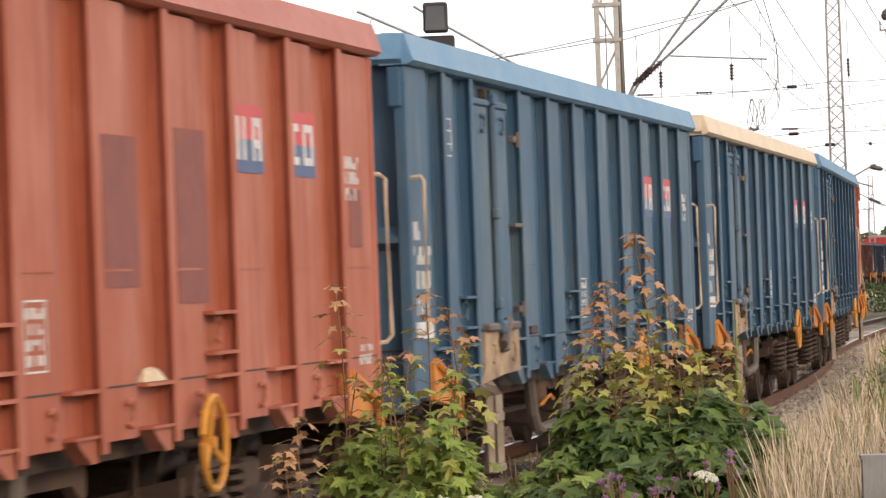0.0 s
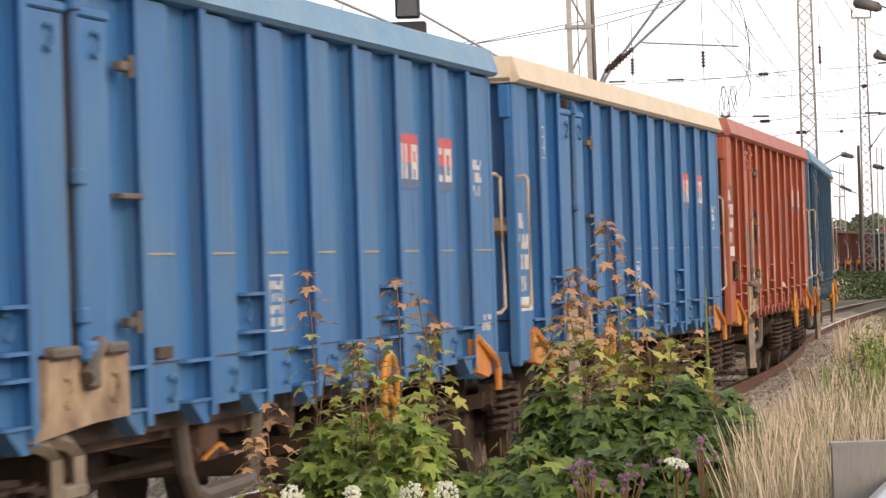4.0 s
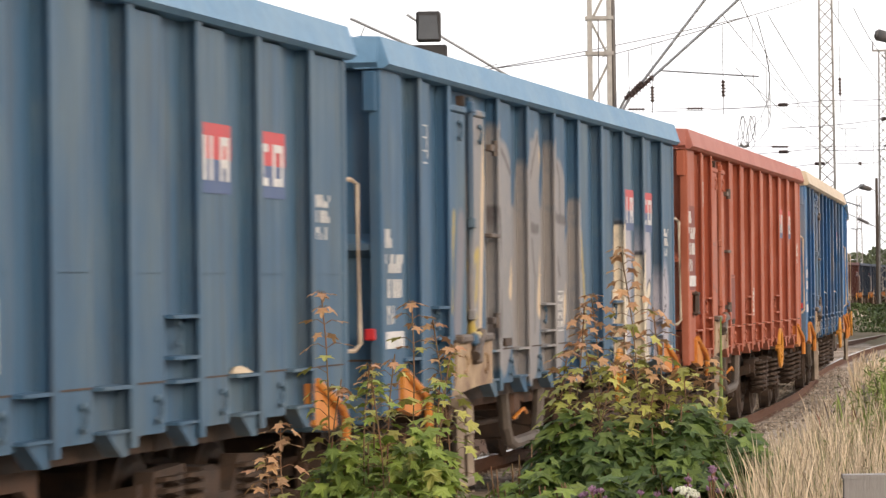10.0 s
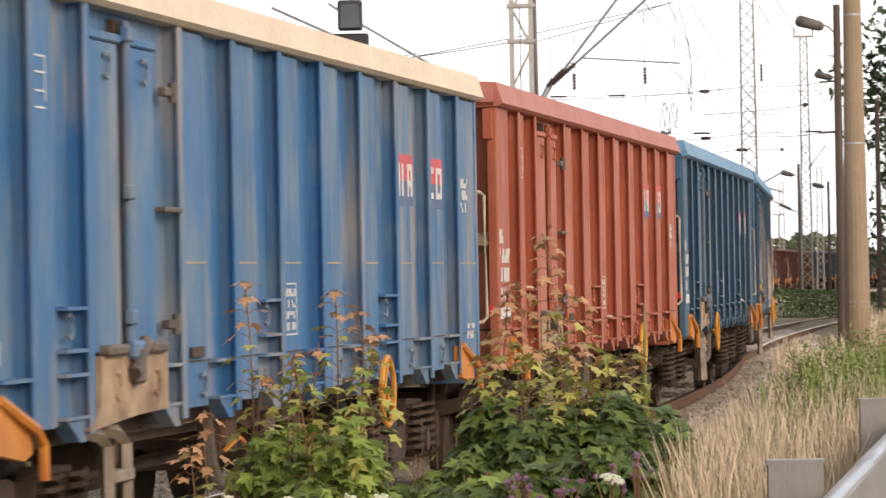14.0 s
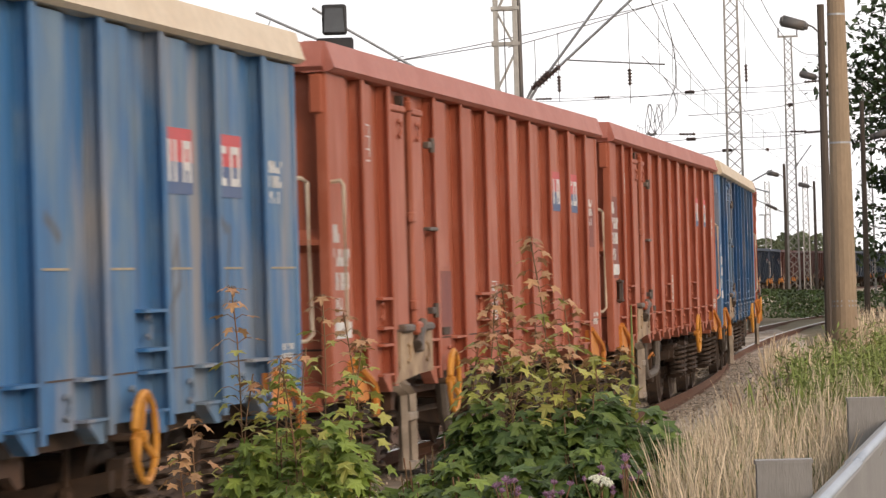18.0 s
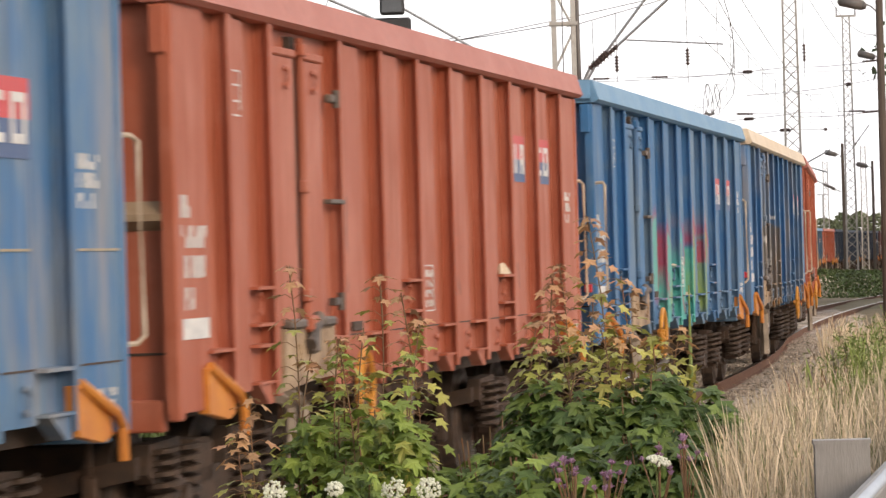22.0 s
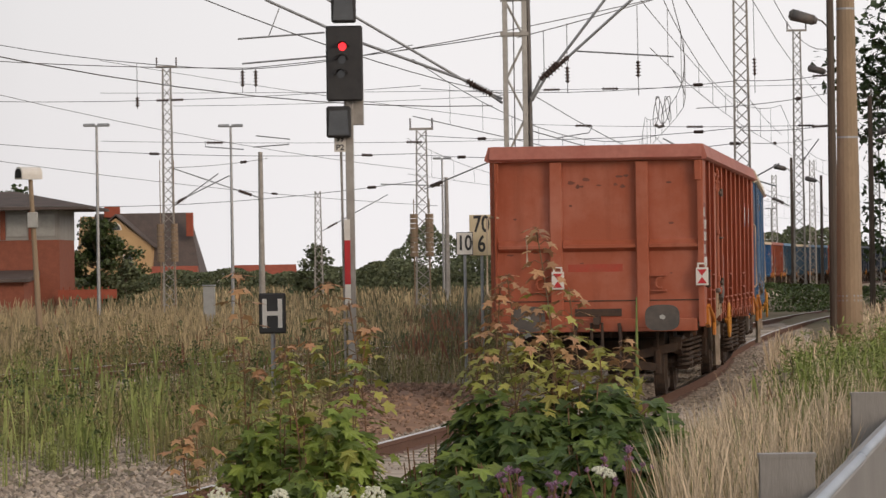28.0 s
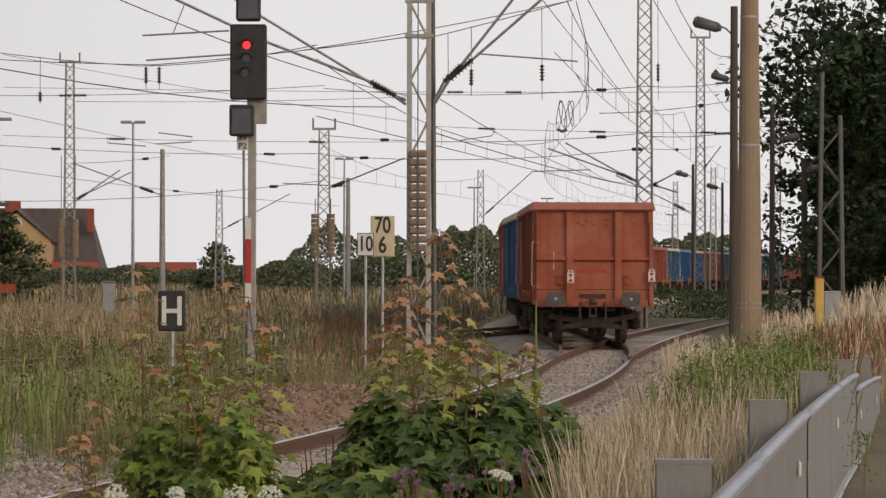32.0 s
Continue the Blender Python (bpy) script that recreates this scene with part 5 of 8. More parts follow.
def big_mast():
    """The tall mast of two channel legs with bracing, weights and cantilevers."""
    x, y, z = (-0.46, 80.0, 7.06)
    m = thing("catenary_mast", "tall two-legged catenary mast with brown tension weights", "catenary mast", (x, y, 0), group="catenary masts")
    for sx in (-0.21, 0.17):
        bm = bmesh.new()
        for sy in (-0.16, 0.16):
            box(bm, (sx, sy, 5.0), (0.10, 0.09, 11.0), 0.008)
        part("mast_leg", bm, mast_pale, m)
    bm = bmesh.new()
    for n in range(13):
        za, zb = 0.2 + n * 0.75, 0.95 + n * 0.75
        s = 1 if n % 2 else -1
        for sy in (-0.17, 0.17):
            rod(bm, (-0.2 * s, sy, za), (0.17 * s, sy, zb), 0.022, seg=5)
    for z in (6.35, 7.05, 9.0):
        box(bm, (-0.02, -0.2, z), (0.56, 0.06, 0.07))
        box(bm, (-0.02, 0.2, z), (0.56, 0.06, 0.07))
    tagged(part("bracing", bm, mast_pale, m), kind="stuff")
    bm = bmesh.new()
    rod(bm, (0.30, 0.2, -0.4), (0.22, 0.2, 10), 0.05, seg=8)
    part("guide_pole", bm, dark_steel, m)
    for k in range(12):
        bm = bmesh.new()
        z = 2.17 + k * 0.168
        box(bm, (-0.04, -0.32, z), (0.36, 0.3, 0.145), 0.035)
        part("tension_weight", bm, weight_mat, m, "brown concrete tension weight")
    bm = bmesh.new()
    box(bm, (-0.04, -0.478, 3.1), (0.05, 0.012, 1.9))
    rod(bm, (-0.04, -0.32, 4.1), (-0.04, -0.32, 7.0), 0.012, seg=5)
    rod(bm, (-0.04, -0.32, 0.4), (-0.04, -0.32, 2.1), 0.02, seg=5)
    part("weight_rod", bm, dark_steel, m)
    # cantilevers: (from, insulator end, far end)
    for pts, r in ((((-0.74, 80.0, 5.00), (-1.05, 80.0, 5.22), (-1.44, 80.0, 5.45), (-3.50, 80.0, 6.23), (-5.40, 80.0, 7.12)), 0.032),
                   (((-0.74, 80.0, 5.08), (-0.94, 80.0, 5.17), (-1.38, 80.0, 5.39), (-3.56, 80.0, 6.71), (-4.28, 80.0, 7.18)), 0.03),
                   (((-0.18, 80.0, 5.08), (0.01, 80.0, 5.45), (0.35, 80.0, 5.78), (1.35, 80.0, 7.06), (1.96, 80.0, 7.84)), 0.032),
                   (((-0.16, 80.0, 5.03), (0.12, 80.0, 5.50), (0.57, 80.0, 5.89), (1.91, 80.0, 7.06), (2.52, 80.0, 7.62)), 0.032)):
        pts = [Vector(p) - Vector((x, y, 0)) for p in pts]
        bm = bmesh.new()
        tube(bm, [pts[0], pts[1]], r)
        tube(bm, pts[2:], r)
        part("cantilever_tube", bm, galvanised, m, "slanting grey cantilever tube")
        bm = bmesh.new()
        insulator(bm, pts[1], pts[2], 0.085, 7)
        part("cantilever_insulator", bm, insulator_mat, m)
    o = Vector((x, y, 0))
    for a, b, r in (((0.74, 80.0, 6.00), (2.65, 80.0, 5.86), 0.018), ((-5.95, 80.0, 6.35), (-4.23, 80.0, 6.45), 0.02), ((-5.87, 80.0, 5.86), (-4.19, 80.0, 5.98), 0.02), ((-5.12, 80.0, 6.95), (-5.34, 80.0, 6.39), 0.012)):
        bm = bmesh.new()
        tube(bm, [Vector(a) - o, Vector(b) - o], r)
        part("registration_arm", bm, galvanised, m)


big_mast()


def colour_light_signal():
    x, y, z = (-3.30, 70.0, 3.47)
    m = thing("railway_signal", "colour light signal showing red on a grey post", "railway signal", (x, y, 0))
    bm = bmesh.new()
    box(bm, (0.0, 0, 2.2), (0.14, 0.14, 5.6), 0.01)
    rod(bm, (-0.12, 0.02, -0.4), (-0.15, 0.02, 3.9), 0.022, seg=6)
    box(bm, (0.08, 0.06, 5.0), (0.34, 0.1, 1.5), 0.01)
    part("signal_post", bm, lattice_steel, m)
    bm = bmesh.new()
    box(bm, (-0.06, -0.14, 5.31), (0.63, 0.16, 1.30), 0.03)
    part("signal_screen", bm, black_box, m, "black rectangular signal screen")
    for dx, dz, lit in ((-0.09, 5.60, True), (-0.1, 5.37, False), (-0.12, 5.12, False)):
        bm = bmesh.new()
        rod(bm, (dx, -0.215, dz), (dx, -0.235, dz), 0.07, seg=16)
        part("signal_lens", bm, lamp_red if lit else pane_dark, m, "glowing red lens" if lit else "dark unlit lens")
        bm = bmesh.new()
        for k in range(9):
            a = radians(10 + 20 * k)
            box(bm, (dx + 0.10 * math.cos(a), -0.29, dz + 0.10 * math.sin(a)), (0.035, 0.15, 0.02), 0, None)
        part("lens_hood", bm, black_box, m)
    for zc, h, w, dx in ((6.27, 0.52, 0.42, -0.06), (4.30, 0.54, 0.42, -0.17)):
        bm = bmesh.new()
        box(bm, (dx, -0.2, zc), (w, 0.26, h), 0.03)
        part("lamp_box", bm, black_box, m, "square black indicator box")
        bm = bmesh.new()
        prism(bm, [(dx - w * 0.42, zc - h * 0.42), (dx + w * 0.42, zc - h * 0.42), (dx + w * 0.36, zc + h * 0.36), (dx - w * 0.36, zc + h * 0.36)], 1, -0.345, -0.325)
        part("box_face", bm, pane_dark, m)
    bm = bmesh.new()
    box(bm, (-0.16, -0.1, 3.94), (0.20, 0.015, 0.3))
    plate = part("name_plate", bm, sign_white, m, "small white plate with black lettering")
    for txt, dz in (("99", 0.07), ("P2", -0.08)):
        words(txt, 0.14, sign_black, plate, pose(-0.16, -0.112, 3.94 + dz, 90, 0, 0))
    for z0, z1, mt in ((2.26, 2.62, sign_white), (1.50, 2.26, sign_red), (1.12, 1.50, sign_white)):
        bm = bmesh.new()
        box(bm, (-0.06, -0.09, (z0 + z1) / 2), (0.10, 0.02, z1 - z0))
        part("mast_sign", bm, mt, m, "stripe of a white red white mast plate")


colour_light_signal()


def board(name, at, w, h, face, border, text, size, tm, label, z_lines=(0,), post=True):
    m = thing(name, label, "railway sign", (at[0], at[1], 0))
    bm = bmesh.new()
    box(bm, (0, 0.02, at[2]), (w, 0.03, h), 0.006)
    b = part("board", bm, border, m)
    bm = bmesh.new()
    box(bm, (0, 0, at[2]), (w * 0.92, 0.012, h * 0.94))
    part("board_face", bm, face, b)
    for tx, dz in zip(text, z_lines):
        words(tx, size, tm, b, pose(0, -0.010, at[2] + dz, 90, 0, 0) @ Matrix.Diagonal((0.72, 1, 1, 1)))
    if post:
        bm = bmesh.new()
        rod(bm, (0, 0.06, -0.5), (0, 0.06, at[2] + h * 0.3), 0.03, seg=8)
        part("sign_post", bm, galvanised, m)
    return m


def h_board():
    x, y, z = (-4.01, 60.0, 1.12)
    m = thing("halt_board", "black halt board with a white letter H", "railway sign", (x, y, 0))
    bm = bmesh.new()
    box(bm, (0, 0, z), (0.40, 0.05, 0.60), 0.02)
    b = part("board", bm, sign_black, m)
    bm = bmesh.new()
    for dx in (-0.115, 0.115):
        box(bm, (dx, -0.03, z), (0.065, 0.012, 0.43))
    box(bm, (0, -0.03, z), (0.17, 0.012, 0.065))
    part("letter_h", bm, sign_white, b)
    bm = bmesh.new()
    rod(bm, (0, 0.05, -0.5), (0, 0.05, z), 0.035, seg=8)
    part("sign_post", bm, galvanised, m)


h_board()
board("speed_board", (-1.48, 77.4, 2.22), 0.32, 0.44, sign_white, sign_black, ("10",), 0.40, sign_black, "white board with black border reading 10")
board("speed_board", (-1.16, 77.7, 2.38), 0.46, 0.78, sign_cream, sign_cream, ("70", "6"), 0.44, sign_black, "cream board reading 70 above 6", (0.2, -0.18), True)


def flood_lamp(at, label="slim grey yard lamp with a twin flat head"):
    m = thing("yard_lamp", label, "street lamp", (at[0], at[1], 0), group="yard lamps")
    bm = bmesh.new()
    rod(bm, (0, 0, -0.5), (0, 0, at[2]), 0.085, 0.05, 8)
    part("pole", bm, galvanised, m)
    bm = bmesh.new()
    for s in (-1, 1):
        box(bm, (s * 0.3, 0, at[2] + 0.06), (0.5, 0.3, 0.13), 0.03)
    box(bm, (0, 0, at[2] + 0.02), (0.3, 0.08, 0.06))
    part("lamp_head", bm, galvanised, m)


for p in ((-13.77, 180.0, 8.22), (-5.85, 240.0, 8.27), (2.45, 320.0, 8.22), (9.23, 360.0, 8.08), (-18.65, 170.0, 7.97), (22.58, 400.0, 7.22)):
    flood_lamp(p)


def plain_pole(at, r0, r1, material, label, name="pole"):
    m = thing(name, label, "pole", (at[0], at[1], 0))
    bm = bmesh.new()
    rod(bm, (0, 0, -0.6), (0, 0, at[2]), r0, r1, 16)
    part("shaft", bm, material, m, smooth=False)
    return m


plain_pole((-13.85, 200.0, 7.68), 0.17, 0.11, lattice_steel, "grey tapered concrete pole", "concrete_pole")
plain_pole((-4.92, 210.0, 6.52), 0.15, 0.10, lattice_steel, "slim grey concrete pole", "concrete_pole")
spun = plain_pole((4.68, 62.0, 6.38), 0.215, 0.13, concrete, "thick tan spun-concrete pole with steel bands", "concrete_pole")
bm = bmesh.new()
for z in (1.15, 1.22, 3.64, 5.6):
    rod(bm, (0, 0, z), (0, 0, z + 0.03), 0.205 - z * 0.011, seg=18)
part("steel_band", bm, galvanised, spun)


def street_light(at, lamp, r=0.12, label="dark wooden pole with a street light"):
    m = thing("street_light", label, "street light", (at[0], at[1], 0), group="street lights")
    bm = bmesh.new()
    rod(bm, (0, 0, -0.5), (0, 0, at[2]), r, r * 0.75, 10)
    part("pole", bm, wood_pole, m)
    d = Vector(lamp) - Vector((at[0], at[1], 0))
    bm = bmesh.new()
    tube(bm, [(0, 0, d.z - 0.25), (d.x * 0.4, d.y, d.z - 0.06), (d.x * 0.7, d.y, d.z)], 0.022)
    part("bracket_arm", bm, dark_steel, m)
    bm = bmesh.new()
    s = -1 if d.x < 0 else 1
    a, b = Vector((d.x * 0.62, d.y, d.z - 0.06)), Vector((d.x * 0.62 + s * 0.66, d.y, d.z + 0.12))
    rod(bm, a, a.lerp(b, 0.15), 0.06, 0.12, 12)
    rod(bm, a.lerp(b, 0.15), a.lerp(b, 0.9), 0.12, 0.14, 12)
    rod(bm, a.lerp(b, 0.9), b, 0.14, 0.07, 12)
    part("lamp_head", bm, dark_steel, m, "tilted dark cylindrical lamp head", True)


street_light((6.81, 95.0, 7.93), (6.33, 95.0, 7.47), 0.115)
street_light((10.79, 150.0, 9.75), (10.43, 150.0, 8.87), 0.12)
street_light((11.36, 140.0, 7.51), (11.79, 140.0, 6.29), 0.11)
street_light((12.94, 210.0, 7.25), (12.53, 210.0, 6.72), 0.1)
street_light((15.84, 230.0, 6.75), (15.45, 230.0, 6.49), 0.1)
street_light((11.58, 130.0, 5.33), (11.60, 130.0, 4.96), 0.12)


def bracket_frame():
    """The two-legged lattice frame before the trees."""
    x, y, _ = (8.13, 85.0, 6.03)
    m = thing("lattice_frame", "grey two-legged frame mast before dark trees", "mast", (x, y, 0))
    for s in (-1, 1):
        bm = bmesh.new()
        rod(bm, (s * 0.27, 0, -0.5), (s * 0.19, 0, 5.9 if s < 0 else 5.0), 0.055, 0.05, 6)
        part("frame_leg", bm, dark_steel, m)
    bm = bmesh.new()
    for n in range(7):
        s = 1 if n % 2 else -1
        rod(bm, (0.26 * s, 0, 0.4 + n * 0.62), (-0.24 * s, 0, 1.02 + n * 0.62), 0.025, seg=5)
    part("frame_brace", bm, dark_steel, m)


bracket_frame()


def yellow_post():
    x, y, z = (5.01, 54.0, 1.59)
    m = thing("marker_post", "yellow marker post in dry grass", "post", (x, y, 0))
    bm = bmesh.new()
    box(bm, (0, 0, z / 2 - 0.1), (0.115, 0.115, z + 0.3), 0.012)
    part("post", bm, yellow_paint, m)
    bm = bmesh.new()
    box(bm, (0, 0, z + 0.06), (0.12, 0.12, 0.02))
    part("cap", bm, chimney_mat, m)
    x, y, z = (5.56, 58.0, 1.42)
    m = thing("cable_cabinet", "small grey cable cabinet in the grass", "cabinet", (x, y, 0))
    bm = bmesh.new()
    box(bm, (0, 0, z / 2), (0.23, 0.2, z), 0.01)
    part("housing", bm, cabinet_grey, m)
    bm = bmesh.new()
    box(bm, (0, 0, z + 0.01), (0.25, 0.22, 0.03), 0.008)
    part("lid", bm, cabinet_grey, m)
    x, y, z = (-12.36, 150.0, 1.28)
    m = thing("cable_cabinet", "grey relay cabinet behind the meadow", "cabinet", (x, y, 0))
    bm = bmesh.new()
    box(bm, (0, 0, z / 2 - 0.2), (0.42, 0.4, z + 0.3), 0.01)
    part("housing", bm, cabinet_grey, m)
    bm = bmesh.new()
    box(bm, (0, 0, z), (0.46, 0.44, 0.04), 0.01)
    part("lid", bm, galvanised, m)
    x, y, z = (-3.61, 82.0, 0.45)
    m = thing("marker_peg", "small orange marker peg", "post", (x, y, 0))
    bm = bmesh.new()
    box(bm, (0, 0, z / 2 - 0.05), (0.11, 0.06, z + 0.25), 0.01)
    part("peg", bm, orange, m)


yellow_post()


# ---- guard rail by the road ----
def guard_rail():
    m = thing("guard_rail", "galvanised steel guard rail with posts behind the beam", "guard rail", (0, 0, 0))

    def top(y):
        return 1.292 - 0.0006 * max(0.0, y - 12) ** 2

    post = None
    posts = (5.0, 9.28, 13.65, 18.4, 23.4, 28.6)
    for y in posts:
        p = pose(-0.60 + 0.1242 * y, y, top(y) - 1.29)
        if post is None:
            bm = bmesh.new()
            box(bm, (0, 0, 0.55), (0.125, 0.006, 1.48), 0)
            for s in (-1, 1):
                box(bm, (s * 0.06, 0.03, 0.55), (0.006, 0.06, 1.48))
            box(bm, (0, 0.03, 1.288), (0.132, 0.07, 0.010))
            post = part("rail_post", bm, barrier_grey, m)
            post.matrix_basis = p
        else:
            again("rail_post", post, m, p)
    prof = [(-0.012, -0.006), (0.004, 0.0), (0.022, -0.006), (0.026, -0.022), (0.014, -0.034), (0.012, -0.20), (0.016, -0.475), (0.034, -0.487), (0.036, -0.500), (0.016, -0.512), (0.012, -0.72), (0.016, -0.955), (0.034, -0.967), (0.036, -0.980), (0.016, -0.992), (0.012, -1.2), (0.014, -1.45)]
    full = prof + [(x - 0.004, z) for x, z in prof[::-1]]
    k = len(full)
    for n in range(7):
        y0 = 2.6 + n * 4.0
        step = 0.08 if n > 4 else 0.0
        ys = [y0 + 4.1 * i / 6 for i in range(7)]
        bm = bmesh.new()
        rows = [[bm.verts.new((-0.515 + 0.1242 * y + x + 0.004 * (n % 2), y, top(y) - 0.065 - step + z)) for x, z in full] for y in ys]
        for a, b in zip(rows, rows[1:]):
            for i in range(k):
                bm.faces.new((a[i], a[(i + 1) % k], b[(i + 1) % k], b[i]))
        beam = part("rail_beam", bm, barrier_grey, m)
        # edges in their own paler colour, which stands for the highlight along them
        for name, dx, dz in (("top_lip", 0.012, -0.012), ("fold_lip", 0.030, -0.493), ("fold_lip", 0.030, -0.973)):
            bm = bmesh.new()
            tube(bm, [(-0.515 + 0.1242 * y + dx + 0.004 * (n % 2), y, top(y) - 0.065 - step + dz) for y in ys], 0.0135 if dz > -0.1 else 0.009, 8)
            part(name, bm, lip_highlight, beam, "galvanised edge with its bluish highlight in the colour", True)
        for y in [q for q in posts if y0 <= q < y0 + 4.0]:
            bm = bmesh.new()
            box(bm, (-0.497 + 0.1242 * y, y, top(y) - 0.228 - step), (0.014, 0.07, 0.055), 0.006)
            part("bolt_plate", bm, sign_white, beam, "bright slotted bolt plate")


guard_rail()


# ---- wires ----
def wire_between(bm, a, b, r=0.014, sag=0.0, n=8):
    a, b = Vector(a), Vector(b)
    tube(bm, [a.lerp(b, k / n) - Vector((0, 0, sag * 4 * (k / n) * (1 - k / n))) for k in range(n + 1)], r, 4)


def catenary(line, s0, s1, off, label, zc=5.5, zm=6.9, span=62.0, r=0.013):
    """Contact wire, carrying wire and droppers along a line."""
    root = thing("overhead_line", label, "overhead line", group="overhead lines")
    bc, bw, bd = bmesh.new(), bmesh.new(), bmesh.new()
    s, n, low, high = s0, 0, [], []
    while s < s1:
        o0, o1 = off + (0.25 if n % 2 else -0.25), off + (-0.25 if n % 2 else 0.25)
        pts = [line(s + span * k / 10, o0 + (o1 - o0) * k / 10, zc) for k in range(11)]
        low += pts if n == 0 else pts[1:]
        car = [p + Vector((0, 0, (zm - zc) - 3.6 * (k / 10) * (1 - k / 10))) for k, p in enumerate(pts)]
        high += car if n == 0 else car[1:]
        for k in range(1, 10):
            rod(bd, pts[k], car[k], 0.006, seg=4)
        s, n = s + span, n + 1
    tube(bc, low, r, 4)
    tube(bw, high, r, 4)
    part("contact_wire", bc, wire_mat, root)
    part("carrying_wire", bw, wire_mat, root)
    tagged(part("dropper", bd, wire_mat, root), kind="stuff")


def main_line(s, off, z):
    return beside(s, off, z)


catenary(main_line, 52, 330, 0.0, "overhead wires above the main track", r=0.009)
catenary(straight(2.75, 78.0, 4.3, 0.03), -8, 300, 0.0, "overhead wires above the side track", r=0.009)
catenary(straight(-15.5, -10.0, 6.6), 110, 330, 0.0, "overhead wires above the second track")
catenary(straight(-24.5, -10.0, 6.6), 170, 400, 0.0, "overhead wires above the yard tracks", r=0.010)


def span_wire(ends, marks=(), sag=0.3, r=0.013):
    """A cross wire with insulators at fractions of its length."""
    root = thing("span_wire", "thin cross wire with dark insulators", "wire", group="cross wires")
    a, b = Vector(ends[0]), Vector(ends[1])
    bm = bmesh.new()
    wire_between(bm, a, b, r, sag)
    part("wire", bm, wire_mat, root)
    for f in marks:
        c = a.lerp(b, f) - Vector((0, 0, sag * 4 * f * (1 - f)))
        d = (b - a).normalized()
        bm = bmesh.new()
        insulator(bm, c - d * 0.3, c + d * 0.3, 0.07, 5)
        part("insulator", bm, insulator_mat, root)


span_wire(((-27.20, 180.0, 9.62), (-5.00, 170.0, 9.47)), (0.49, 0.52))
span_wire(((-5.00, 170.0, 9.35), (7.44, 150.0, 8.56)), (0.88,))
span_wire(((7.44, 150.0, 8.56), (10.70, 150.0, 8.74)), (0.9,), 0.1)
span_wire(((-5.00, 170.0, 7.38), (7.44, 150.0, 6.82)), (0.21, 0.88))
span_wire(((7.44, 150.0, 6.72), (10.79, 150.0, 6.88)), (0.86,), 0.1)
span_wire(((-28.71, 190.0, 8.31), (-5.00, 170.0, 6.62)), (0.485, 0.9), 0.4)
span_wire(((-5.00, 170.0, 6.55), (7.44, 150.0, 6.26)), (0.14, 0.98), 0.3)
span_wire(((7.44, 150.0, 6.26), (13.33, 200.0, 7.88)), (0.4,), 0.1)
span_wire(((-17.51, 190.0, 6.72), (-13.49, 200.0, 7.37)), (0.75,), 0.1)
span_wire(((4.62, 120.0, 6.39), (10.70, 150.0, 8.05)), (0.72,), 0.1)
span_wire(((-5.00, 170.0, 5.49), (-27.43, 200.0, 5.31)), (0.1,), 0.5)
span_wire(((-9.07, 60.0, 5.23), (-0.94, 80.0, 4.95)), (), 0.3, 0.010)
span_wire(((-18.13, 120.0, 9.06), (-7.44, 100.0, 6.75)), (), 0.2, 0.010)
span_wire(((-7.44, 100.0, 6.75), (-2.81, 90.0, 6.73)), (), 0.1, 0.010)
span_wire(((-2.94, 80.0, 6.04), (2.84, 90.0, 7.73)), (), 0.05, 0.010)
span_wire(((-5.22, 60.0, 5.90), (-0.80, 90.0, 5.60)), (), 0.15, 0.010)
span_wire(((-0.17, 85.0, 4.61), (7.23, 150.0, 4.83)), (), 0.1, 0.013)
span_wire(((-0.17, 85.0, 5.38), (7.44, 150.0, 4.83)), (), 0.4, 0.011)
span_wire(((1.96, 80.0, 7.06), (6.75, 140.0, 7.16)), (), 0.1, 0.010)
span_wire(((2.85, 80.0, 7.06), (8.91, 150.0, 6.51)), (), 0.3, 0.010)
span_wire(((4.59, 90.0, 7.86), (14.60, 170.0, 7.38)), (), 1.2, 0.010)
span_wire(((5.09, 90.0, 7.86), (7.19, 100.0, 7.07)), (), 0.5, 0.010)
span_wire(((-20.57, 150.0, 8.60), (-6.24, 200.0, 6.71)), (), 0.3, 0.012)
span_wire(((-30.17, 220.0, 8.12), (-6.67, 260.0, 5.84)), (0.6,), 0.3, 0.015)
span_wire(((17.36, 220.0, 11.80), (17.73, 200.0, 9.21)), (), 0.1, 0.013)


# level cross wires of the yard, seen over the meadow
for (xa, za), (xb, zb), marks in (((-16.3, 9.68), (-1.2, 7.22), ()), ((-16.3, 8.47), (10.7, 8.36), (0.62, 0.70)), ((-16.3, 6.69), (-1.2, 6.48), (0.28, 0.77)), ((-0.4, 7.06), (10.7, 6.86), (0.18, 0.55, 0.92)),
                                  ((-13.6, 7.95), (-1.2, 8.15), ())):
    span_wire(((xa, 150.0, za), (xb, 150.0, zb)), marks, 0.08, 0.009)


